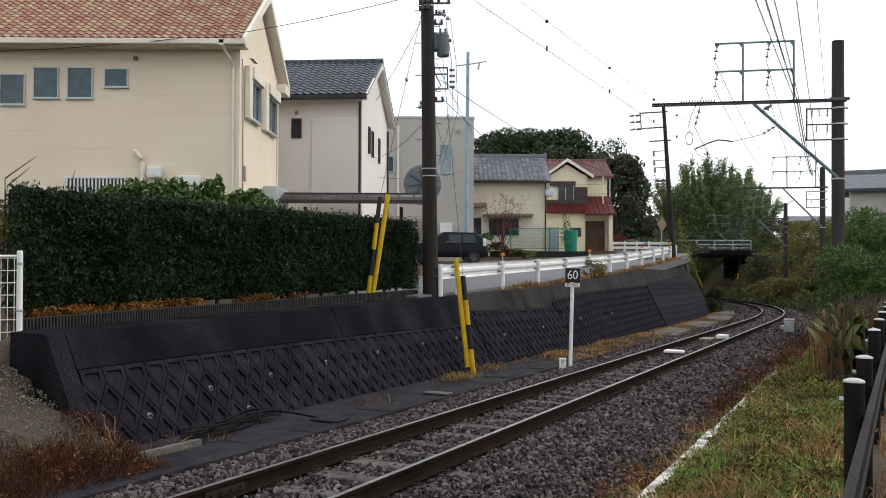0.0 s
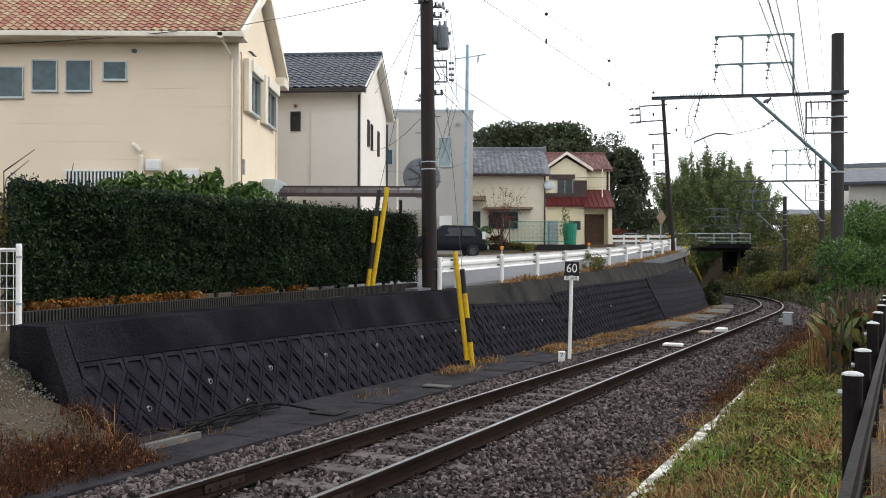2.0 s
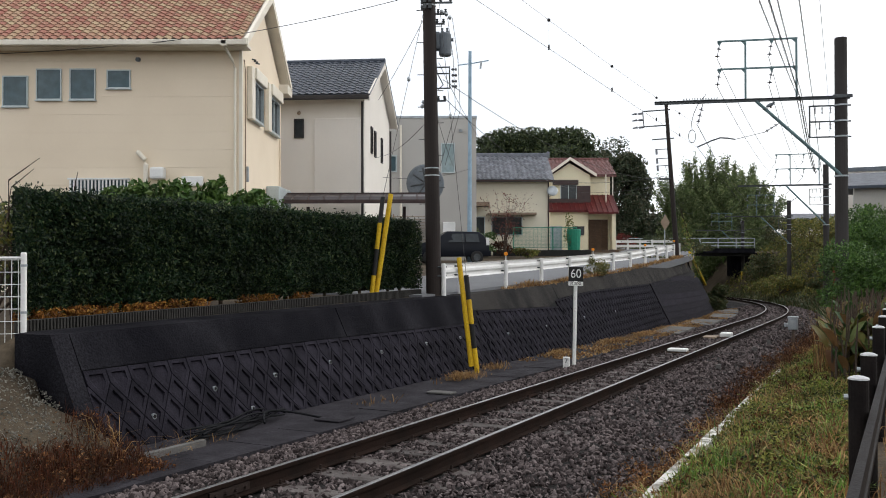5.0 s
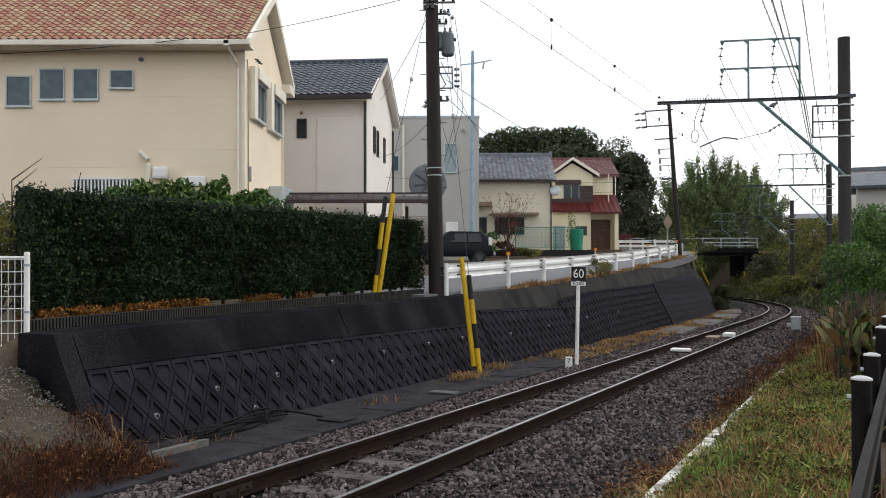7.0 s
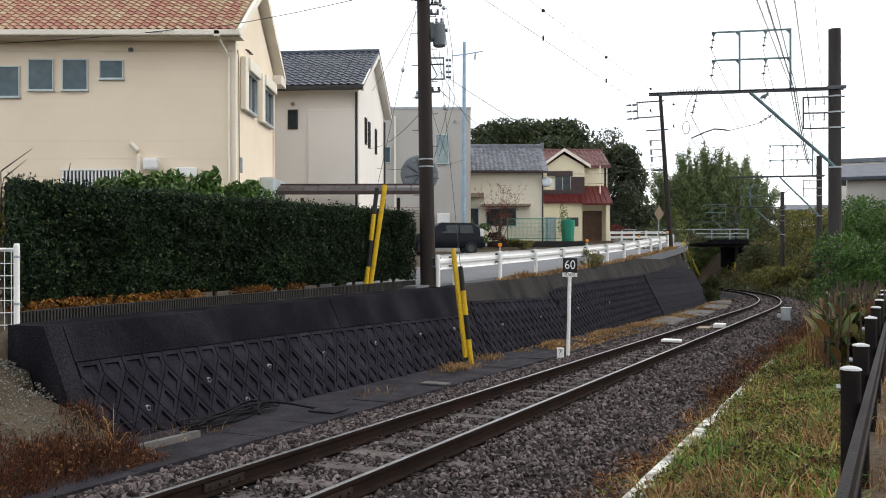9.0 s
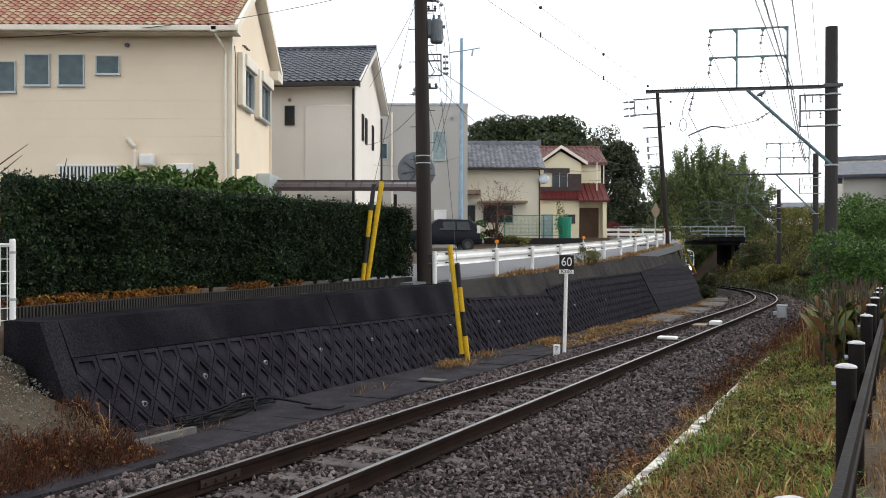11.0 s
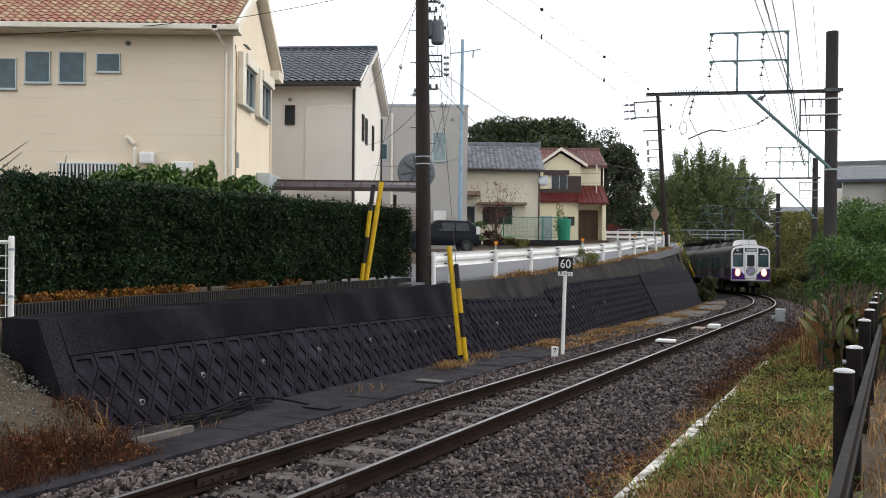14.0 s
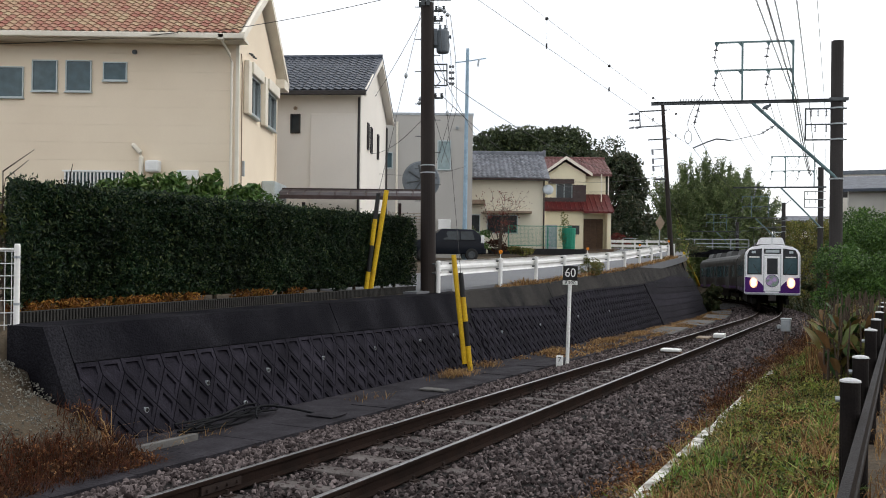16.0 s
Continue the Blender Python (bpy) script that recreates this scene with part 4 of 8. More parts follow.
# service cable down the corner, meter box, brackets
part("conduit", tubem([(0.06, 0.08, EAVE - 0.35), (0.055, 0.22, EAVE - 0.6), (0.055, 0.25, 3.0), (0.055, 0.25, 1.2)], 0.016, 6), M["tan_metal"], cream)
part("meter_box", boxm(0.03, 0.10, 0.36, 0.46, 2.85, 3.25, bevel=0.01), M["galv"], cream)
for k in range(3):
    part("bracket", tubem([(0.03, 1.1 + k * 0.22, EAVE - 0.1), (0.14, 1.1 + k * 0.22, EAVE - 0.13)], 0.022, 8), M["dark_steel"], cream)
bay = boxm(0.03, 0.42, 2.9, 4.8, 2.1, 2.95, bevel=0.03)
part("bay_window", bay, M["alu"], cream)

# ---------------- second house: pale render, blue-black tiles ----------------
pale = thing("pale_house", "two-storey pale rendered house with blue-black tile roof", "house", pose(-2.7, 28.7, 0.95, 0, 0, -5))
D2, W2, E2 = 5.6, 6.5, 6.15
bm = bmesh.new()
prism(bm, [(0, 0), (D2, 0), (D2, E2), (D2 / 2, E2 + 1.75), (0, E2)], 0.0, W2, Matrix.Rotation(radians(90), 4, "Z"))
part("house_wall", bm, M["render_white"], pale)
part("stair_bay", boxm(-1.72, -0.1, -0.09, -0.002, 0, E2 - 0.65, bevel=0.03), M["render_white"], pale)
roof = gable_roof(pale, -W2, 0.26, -0.5, D2 + 0.4, E2 + 0.03, E2 + 1.86, M["render_white"], 0.15)
gable_roof(pale, -W2, 0.30, -0.58, D2 + 0.45, E2 + 0.05, E2 + 1.90, M["tile_blue"], 0.035, "tile_bed")
part("eaves_gutter", boxm(-W2, 0.26, -0.62, -0.5, E2 - 0.10, E2 + 0.04, bevel=0.02), M["dark_frame"], pale)
bb = bmesh.new()
for ya in (-0.55, D2 + 0.55):
    vs = []
    for x in (0.21, 0.28):
        for y, z in ((ya, E2 - 0.16), (ya, E2 + 0.08), (D2 / 2, E2 + 1.92), (D2 / 2, E2 + 1.66)):
            vs.append(bb.verts.new((x, y, z)))
    for f in ((0, 1, 2, 3), (4, 7, 6, 5), (0, 4, 5, 1), (1, 5, 6, 2), (2, 6, 7, 3), (3, 7, 4, 0)):
        bb.faces.new([vs[i] for i in f])
bmesh.ops.recalc_face_normals(bb, faces=bb.faces[:])
part("barge_board", bb, M["render_white"], pale)
TB = tile_mesh("roof_tile", M["tile_blue"], 0.27, 0.32, 0.04)
tiled(roof, (-W2 + 1.6, -0.55, E2 + 0.06), (0.28, -0.55, E2 + 0.06), (-W2, D2 / 2, E2 + 1.91), 3.75, TB, 0.27, 0.275)
part("ridge", tubem([(-W2, D2 / 2, E2 + 1.93), (0.28, D2 / 2, E2 + 1.93)], 0.10, 8), M["tile_blue"], pale)
window(pale, pose(-2.42, 0.0, 4.84), 0.34, 0.66, "dark_frame", "glass_dark", 0, 0.06, 0.04)
part("wall_lamp", tubem([(-2.26, -0.09, 5.68), (-2.26, 0.0, 5.70)], [0.05, 0.07], 10), M["tan_metal"], pale)
part("downpipe", tubem([(-0.06, -0.05, E2 - 0.1), (-0.06, -0.05, 0.1)], 0.04, 8), M["dark_frame"], pale)
for y0, z0, hg in ((1.2, 4.45, 0.95), (1.9, 4.40, 0.95), (3.4, 4.35, 0.95)):
    window(pale, Matrix.Translation((0.0, y0, z0)) @ Matrix.Rotation(radians(90), 4, "Z"), 0.32, hg, "dark_frame", "glass_dark", 0, 0.05, 0.04)
part("downpipe", tubem([(0.06, D2 - 0.1, E2 - 0.3), (0.06, D2 - 0.1, 0.1)], 0.04, 8), M["dark_frame"], pale)
for x, z in ((-0.30, 2.75), (-0.55, 1.55)):
    part("wall_box", boxm(x, x + 0.12, -0.17, -0.092, z, z + 0.18, bevel=0.01), M["galv"], pale)

# carport with a dark translucent roof
port = thing("carport", "brown aluminium carport with dark panels beside the pale house", "carport", pose(-4.75, 25.4, 0.92))
fr_ = bmesh.new()
bow = [(-0.36, 2.46), (-0.15, 2.60), (0.35, 2.72), (1.1, 2.80), (2.0, 2.80), (2.64, 2.76)]
for i in range(11):
    x = -0.2 + i * 0.46
    tube(fr_, [(x, y, z) for y, z in bow], 0.028, 6)
for y, z in (bow[0], bow[2], bow[-1]):
    box(fr_, -0.22, 4.42, y - 0.035, y + 0.035, z - 0.06, z + 0.05)
part("roof_frame", fr_, M["brown_metal"], port)
for i in range(10):
    x = -0.17 + i * 0.46
    pn = bmesh.new()
    up_ = [[pn.verts.new((x + k, y, z + 0.02)) for k in (0.0, 0.40)] for y, z in bow]
    dn_ = [[pn.verts.new((x + k, y, z + 0.012)) for k in (0.0, 0.40)] for y, z in bow]
    for a, b, c, d in zip(up_, up_[1:], dn_, dn_[1:]):
        pn.faces.new((a[0], a[1], b[1], b[0]))
        pn.faces.new((c[1], c[0], d[0], d[1]))
    part("roof_panel", pn, M["smoke_panel"], port)
for x in (0.25, 3.4):
    part("carport_post", boxm(x, x + 0.1, 2.3, 2.42, -0.1, 2.46), M["brown_metal"], port)

# ---------------- third: plain grey block ----------------
grey = thing("grey_house", "plain grey rendered flat-roofed two-storey house", "house", pose(-2.96, 44.0, 1.5) @ Matrix.Scale(1.16, 4))
part("house_wall", boxm(0, 4.0, 0, 7, 0, 6.42), M["render_grey"], grey)
cp = bmesh.new()
for a in ((-0.03, 4.03, -0.03, 0.12), (-0.03, 4.03, 6.9, 7.03), (-0.03, 0.12, 0.12, 6.9), (3.88, 4.03, 0.12, 6.9)):
    box(cp, *a, 6.42, 6.52)
part("parapet_cap", cp, M["galv"], grey)
window(grey, pose(2.42, 0, 3.95), 0.62, 1.35, "alu", "glass_pale", 0, 0.06, 0.05)
window(grey, pose(0.02, 0, 4.0), 0.42, 0.75, "alu", "glass", 0, 0.06, 0.05)
for x in (0.62, 3.72):
    part("downpipe", tubem([(x, -0.06, 6.1), (x, -0.06, 0.2)], 0.05, 8), M["trim_white"], grey)
part("wall_vent", tubem([(3.3, -0.10, 5.85), (3.3, 0, 5.87)], 0.08, 10), M["galv"], grey)
part("cabinet", boxm(2.5, 3.05, -0.25, 0, 0.7, 1.75, bevel=0.02), M["white"], grey)
lv = bmesh.new()
for k in range(9):
    box(lv, 0.3, 2.0, 1.2, 1.28, 0, 0.02, Matrix.Translation((0, -1.5, 0.95 + k * 0.13)))
for x in (0.3, 2.0):
    box(lv, x - 0.03, x + 0.03, -0.32, -0.2, 0, 2.1)
part("slat_screen", lv, M["tan_metal"], grey)

# ---------------- fourth: ivory house with silver-grey tiles ----------------
ivory = thing("ivory_house", "ivory rendered house with silver-grey Japanese tile roof", "house", pose(1.3, 52, 1.85))
W4, D4, E4 = 5.15, 6.0, 4.55
bm = bmesh.new()
prism(bm, [(0, 0), (D4, 0), (D4, E4), (D4 / 2, E4 + 1.5), (0, E4)], -W4, 0.0, Matrix.Rotation(radians(90), 4, "Z"))
part("house_wall", bm, M["render_ivory"], ivory)
roof = gable_roof(ivory, -0.4, W4 + 0.25, -0.5, D4 + 0.5, E4 + 0.02, E4 + 1.85, M["tile_grey"], 0.14)
TG = tile_mesh("roof_tile", M["tile_grey"], 0.28, 0.30, 0.05)
tiled(roof, (-0.4, -0.5, E4 + 0.03), (W4 + 0.25, -0.5, E4 + 0.03), (-0.4, D4 / 2, E4 + 1.87), 3.75, TG, 0.28, 0.27, True)
part("ridge", boxm(-0.45, W4 + 0.3, D4 / 2 - 0.14, D4 / 2 + 0.14, E4 + 1.80, E4 + 2.06, bevel=0.06), M["tile_grey"], ivory)
part("ridge_end", boxm(W4 + 0.2, W4 + 0.38, D4 / 2 - 0.2, D4 / 2 + 0.2, E4 + 1.7, E4 + 2.14, bevel=0.05), M["tile_grey"], ivory)
part("eaves_gutter", boxm(-0.4, W4 + 0.2, -0.60, -0.5, E4 - 0.10, E4 + 0.0, bevel=0.02), M["brown_metal"], ivory)
part("downpipe", tubem([(W4 - 0.05, -0.06, E4 - 0.05), (W4 - 0.05, -0.06, 0.1)], 0.045, 8), M["brown_metal"], ivory)
part("awning", boxm(1.35, 4.3, -0.75, 0, 2.42, 2.56, bevel=0.02), M["tan_metal"], ivory)
part("awning", boxm(-0.2, 1.45, -0.95, 0, 2.95, 3.20, bevel=0.02), M["tan_metal"], ivory)
window(ivory, pose(1.6, 0, 1.2), 1.9, 1.15, "alu", "glass_dark", 1, 0.07, 0.05)
window(ivory, pose(0.3, 0, 1.2), 0.9, 1.15, "alu", "glass_dark", 0, 0.07, 0.05)
part("side_panel", boxm(W4 + 0.02, W4 + 0.75, -0.3, -0.25, 0.2, 1.75), M["galv"], ivory)
dish = bmesh.new()
bmesh.ops.create_uvsphere(dish, u_segments=14, v_segments=8, radius=0.34, matrix=Matrix.Translation((W4 + 0.15, -0.35, 3.9)) @ Matrix.Rotation(radians(70), 4, "X") @ Matrix.Diagonal((1, 1, 0.25, 1)))
tube(dish, [(W4 - 0.02, -0.02, 3.5), (W4 + 0.15, -0.3, 3.8)], 0.025, 6)
part("satellite_dish", dish, M["galv"], ivory)

# ---------------- fifth: yellow house with red-brown roofs ----------------
yel = thing("yellow_house", "yellow rendered house with red-brown tile and metal roofs", "house", pose(7.3, 60, 2.15))
part("house_wall", boxm(0.0, 4.45, 0, 5.6, 0, 5.35), M["render_yellow"], yel)
bm = bmesh.new()
prism(bm, [(0.3, 2.9), (2.95, 2.9), (2.95, 5.3), (1.5, 6.15), (0.3, 5.35)], -0.55, 0.0)
part("gable_wall", bm, M["render_yellow"], yel)
roof = gable_roof(yel, -0.2, 4.85, -0.3, 5.9, 5.35, 6.75, M["tile_brown"], 0.14)
TR_ = tile_mesh("roof_tile", M["tile_brown"], 0.28, 0.30, 0.05)
tiled(roof, (-0.2, -0.3, 5.36), (4.85, -0.3, 5.36), (-0.2, 2.8, 6.77), 3.35, TR_, 0.28, 0.27, True)
part("ridge", boxm(-0.2, 4.9, 2.68, 2.92, 6.72, 6.90, bevel=0.05), M["tile_brown"], yel)
gb = bmesh.new()
for a, b in (((0.0, 5.25), (1.5, 6.32)), ((1.5, 6.32), (3.35, 5.15))):
    vs = [gb.verts.new((x, y, z + dz)) for y in (-0.95, -0.80) for (x, z) in (a, b) for dz in (0, 0.22)]
    for f in ((0, 1, 3, 2), (4, 6, 7, 5), (0, 4, 5, 1), (2, 3, 7, 6), (0, 2, 6, 4), (1, 5, 7, 3)):
        gb.faces.new([vs[i] for i in f])
bmesh.ops.recalc_face_normals(gb, faces=gb.faces[:])
part("barge_board", gb, M["trim_white"], yel)
gs = bmesh.new()
for a, b in (((0.0, 5.38), (1.5, 6.45)), ((1.5, 6.45), (3.4, 5.26))):
    vs = [gs.verts.new((x, y, z + dz)) for y in (-0.92, 2.4) for (x, z) in (a, b) for dz in (0, 0.10)]
    for f in ((0, 1, 3, 2), (4, 6, 7, 5), (0, 4, 5, 1), (2, 3, 7, 6), (0, 2, 6, 4), (1, 5, 7, 3)):
        gs.faces.new([vs[i] for i in f])
bmesh.ops.recalc_face_normals(gs, faces=gs.faces[:])
part("gable_roof", gs, M["tile_brown"], yel)
window(yel, pose(0.85, -0.55, 3.55), 1.15, 1.1, "alu", "glass_dark", 1, 0.06, 0.05)
part("shutter_case", boxm(2.0, 2.95, -0.68, -0.55, 3.5, 4.55, bevel=0.02), M["brown_metal"], yel)
part("balcony_front", boxm(0.0, 2.9, -1.0, -0.9, 3.3, 3.62), M["brown_metal"], yel)
part("balcony_rail", boxm(0.3, 2.1, -0.75, -0.62, 4.62, 4.95), M["brown_metal"], yel)
# dark red metal lean-to over the ground floor
def leanto(x0, x1, y0, z0, y1, z1, name="metal_roof"):
    bm = bmesh.new()
    vs = [bm.verts.new(v) for v in ((x0, y0, z0), (x1, y0, z0), (x1, y1, z1), (x0, y1, z1), (x0, y0, z0 - 0.12), (x1, y0, z0 - 0.12), (x1, y1, z1 - 0.12), (x0, y1, z1 - 0.12))]
    for f in ((0, 1, 2, 3), (7, 6, 5, 4), (0, 4, 5, 1), (1, 5, 6, 2), (2, 6, 7, 3), (3, 7, 4, 0)):
        bm.faces.new([vs[i] for i in f])
    k, seams = int((x1 - x0) / 0.3), []
    for i in range(k + 1):
        x = x0 + i * (x1 - x0) / k
        seams.append(tubem([(x, y0, z0 + 0.02), (x, y1, z1 + 0.02)], 0.035, 6))
    bmesh.ops.recalc_face_normals(bm, faces=bm.faces[:])
    sheet = part(name, bm, M["metal_red"], yel)
    for sm in seams:
        part("seam", sm, M["metal_red"], sheet)
    return sheet


leanto(-0.15, 2.7, -1.9, 2.75, -0.55, 3.62)
leanto(2.55, 4.6, -2.2, 2.62, -0.0, 3.95)
part("porch_wall", boxm(0.0, 2.62, -1.6, 0, 0, 2.66), M["render_yellow"], yel)
part("porch_wall", boxm(4.2, 4.45, -2.0, 0, 0, 2.6), M["render_yellow"], yel)
window(yel, pose(1.55, -1.6, 1.05), 0.8, 0.62, "dark_frame", "glass_dark", 0, 0.06, 0.05)
dr = bmesh.new()
box(dr, 2.75, 4.05, -1.15, -1.05, 0.05, 2.15)
for x in (2.75, 3.18, 3.62, 4.0):
    box(dr, x, x + 0.05, -1.2, -1.1501, 0.05, 2.15)
for z in (0.05, 0.7, 1.4, 2.08):
    box(dr, 2.75, 4.05, -1.19, -1.1502, z, z + 0.07)
door = part("front_door", dr, M["brown_wood"], yel)
part("porch_step", boxm(2.4, 4.6, -2.4, -1.05, -0.15, 0.06), M["rust"], yel)
part("porch_back", boxm(2.62, 4.2, -1.05, 0, 0.06, 2.7), M["render_yellow"], yel)
for x in (3.98, 4.62):
    part("downpipe", tubem([(x, -0.12 if x > 4.5 else -0.95, 5.3), (x, -0.12 if x > 4.5 else -0.95, 2.5)], 0.04, 6), M["trim_white"], yel)

# green mesh fence and low black wall in front of the ivory house
gf = thing("green_fence", "green net fence on a low black wall", "fence", pose(4.1, 50.3, 1.75))
for x in (0.0, 2.35, 3.75):
    part("fence_post", tubem([(x, 0, 0.0), (x, 0, 1.75)], 0.03, 8), M["green_net"], gf)
part("fence_rail", tubem([(0, 0, 1.72), (3.75, 0, 1.72)], 0.022, 6), M["green_net"], gf)
part("fence_rail", tubem([(0, 0, 0.55), (3.75, 0, 0.55)], 0.022, 6), M["green_net"], gf)
nt_ = bmesh.new()
for i in range(47):
    x = i * 0.08
    box(nt_, x - 0.004, x + 0.004, -0.004, 0.004, 0.5, 1.7)
for i in range(15):
    z = 0.55 + i * 0.08
    box(nt_, 0, 3.75, -0.003, 0.003, z - 0.004, z + 0.004)
part("net", nt_, M["green_net"], gf)
part("low_wall", boxm(-1.2, 4.6, -0.1, 0.1, -0.4, 0.38, bevel=0.02), M["sign_black"], gf)
bin_ = bmesh.new()
tube(bin_, [(0, 0, 0), (0, 0, 1.35), (0, 0, 1.4)], [0.36, 0.42, 0.40], 16)
gbin = part("green_net_bin", bin_, M["green_net"])
gbin.location = (7.85, 51.3, 2.0)
tagged(gbin, "upright green net bin beside the fence", "bin")

# ---------------- guard rail along the road ----------------
guard = thing("guard_rail", "white steel guard rail along the road edge", "guard rail")


GP = [15.42, 16.32, 19.26, 22.12, 24.9, 27.7, 30.6, 33.4, 36.2, 39.0, 41.8, 44.6, 47.4]


def guard_at(s, dz, do=0.0):
    p = track(s, lin(s, (15, 4.62), (24, 4.72), (42, 5.08), (60, 5.3)) + do)
    p.z = max(wall_top(s), road_z(p.y)) + dz
    return p


for s in GP:
    p = guard_at(s, -0.1)
    part("guard_post", tubem([p, p + Vector((0, 0, 0.82)), p + Vector((0, 0, 0.84))], [0.055, 0.055, 0.04], 12), M["white"], guard)
beam = bmesh.new()
prof = [(0, 0.73), (-0.045, 0.69), (-0.045, 0.63), (0, 0.585), (0, 0.525), (-0.045, 0.48), (-0.045, 0.42), (0, 0.375)]
rings = []
for s in steps(15.38, 48, 1.0):
    rings.append([beam.verts.new(guard_at(s, z, -o + d)) for d in (0.07, 0.078) for o, z in (prof if d < 0.075 else prof[::-1])])
for r, q in zip(rings, rings[1:]):
    for i in range(len(r)):
        beam.faces.new((r[i], r[(i + 1) % len(r)], q[(i + 1) % len(r)], q[i]))
bmesh.ops.recalc_face_normals(beam, faces=beam.faces[:])
part("guard_beam", beam, M["white"], guard)
bl = bmesh.new()
for s in GP:
    for z in (0.66, 0.45):
        for k in (-0.14, 0.14):
            tube(bl, [guard_at(s + k, z, 0.0), guard_at(s + k, z, 0.08)], 0.022, 7)
tagged(part("guard_bolts", bl, M["dark_steel"], guard), kind="stuff")
rf = bmesh.new()
for s in (19.26, 27.7, 36.2, 44.6):
    p = guard_at(s, 0.74)
    tube(rf, [p, p + Vector((0, 0, 0.12))], 0.012, 6)
part("reflector_stem", rf, M["white"], guard)
for s in (19.26, 27.7, 36.2, 44.6):
    p = guard_at(s, 0.91)
    d = bmesh.new()
    tube(d, [p + Vector((0, -0.02, 0)), p + Vector((0, -0.012, 0)), p + Vector((0, 0.02, 0))], [0.04, 0.055, 0.055], 14)
    part("reflector", d, M["orange"], guard, "round orange reflector")

# ---------------- utility pole beside the hedge ----------------
def strap(z, r, n=1):
    return tubem([(0, 0, z), (0, 0, z + 0.03)], r, 16)


up = thing("utility_pole", "dark brown concrete utility pole with transformer and wires", "utility pole", pose(-0.24, 19.9, 0.78, 0, -0.87, 0))
part("pole_shaft", tubem([(0, 0, -0.4), (0, 0, 12)], [0.185, 0.125], 20), M["pole"], up)
for z in (2.85, 3.02, 6.85, 7.05):
    part("pole_band", tubem([(0, 0, z), (0, 0, z + 0.025)], 0.185 - 0.005 * z + 0.006, 16), M["galv"], up)
tf = bmesh.new()
tube(tf, [(0.36, 0.1, 5.70), (0.36, 0.1, 5.73), (0.36, 0.1, 6.20), (0.36, 0.1, 6.24)], [0.13, 0.15, 0.15, 0.12], 16)
box(tf, 0.12, 0.24, 0.02, 0.16, 5.86, 6.26, bevel=0.015)
for z in (5.82, 6.12):
    box(tf, 0.1, 0.36, 0.06, 0.14, z, z + 0.05)
for x in (0.30, 0.42):
    tube(tf, [(x, 0.1, 6.22), (x, 0.1, 6.27), (x, 0.1, 6.30), (x, 0.1, 6.36)], [0.03, 0.045, 0.025, 0.03], 8)
tube(tf, [(0.5, 0.1, 6.08), (0.56, 0.1, 6.08)], [0.03, 0.05], 8)
part("transformer", tf, M["mirror_back"], up)
for z, w in ((4.62, 0.36), (6.45, 0.36), (6.68, 0.42), (6.95, 0.55), (7.3, 0.9)):
    a = bmesh.new()
    box(a, -0.15, w, 0.1, 0.14, z, z + 0.04)
    for x in (w * 0.5, w * 0.92):
        tube(a, [(x, 0.12, z + 0.04), (x, 0.12, z + 0.07), (x, 0.12, z + 0.10), (x, 0.12, z + 0.13)], [0.02, 0.04, 0.02, 0.035], 8)
    part("cross_arm", a, M["dark_steel"], up)
rk = bmesh.new()
box(rk, 0.44, 0.47, 0.09, 0.13, 4.92, 5.45)
for z in (4.92, 5.42, 5.27):
    box(rk, 0.1, 0.47, 0.1, 0.13, z, z + 0.03)
tube(rk, [(0.14, 0.1, 5.62), (0.16, 0.1, 5.3), (0.3, 0.1, 5.02), (0.18, 0.1, 4.9)], 0.014, 6)
part("insulator_rack", rk, M["dark_steel"], up)
for z in (4.98, 5.10, 5.24, 5.38):
    for x in (0.53, 0.60):
        part("insulator", tubem([(x, 0.11, z - 0.03), (x, 0.11, z), (x, 0.11, z + 0.03)], [0.02, 0.036, 0.02], 8), M["insulator"], up)
for x, z in ((0.30, 6.72), (0.40, 6.66), (0.48, 6.58), (-0.17, 4.6), (-0.2, 4.5)):
    part("insulator", tubem([(x, 0.0, z - 0.05), (x, 0.0, z - 0.01), (x, 0.0, z + 0.04)], [0.02, 0.05, 0.03], 8), M["galv"], up)
for x in (0.55, 0.66):
    part("drop_wire", tubem([(x - 0.12, 0.08, 6.6), (x, 0.08, 5.6), (x + 0.03, 0.08, 4.4), (x - 0.35, 0.08, 3.1)], 0.006, 5), M["wire"], up)
sb = bmesh.new()
for i in range(14):
    z = 2.2 + i * 0.38
    sg = 1 if i % 2 else -1
    tube(sb, [(sg * 0.12, 0, z), (sg * 0.30, 0, z)], 0.010, 6)
part("step_bolts", sb, M["dark_steel"], up)
fit_ = bmesh.new()
for z in (6.9, 7.1, 6.75):
    for x, y in ((-0.16, -0.02), (0.02, -0.19), (-0.1, -0.17)):
        box(fit_, x - 0.04, x + 0.04, y - 0.03, y + 0.03, z, z + 0.12)
part("clamp", fit_, M["dark_steel"], up)

# pale blue steel lamp pole further back
bp_ = thing("steel_pole", "slim pale blue steel pole with a small top bracket", "pole", pose(1.22, 41.0, 1.40))
part("pole_shaft", tubem([(0, 0, 0), (0.05, 0, 10.3)], [0.12, 0.075], 14), M["blue_pole"], bp_)
part("top_bracket", tubem([(-0.55, 0, 9.62), (0.1, 0, 9.7), (0.95, 0, 9.85)], 0.028, 6), M["blue_pole"], bp_)
part("top_bracket", tubem([(0.55, 0, 9.45), (0.6, 0, 9.8)], 0.05, 6), M["galv"], bp_)

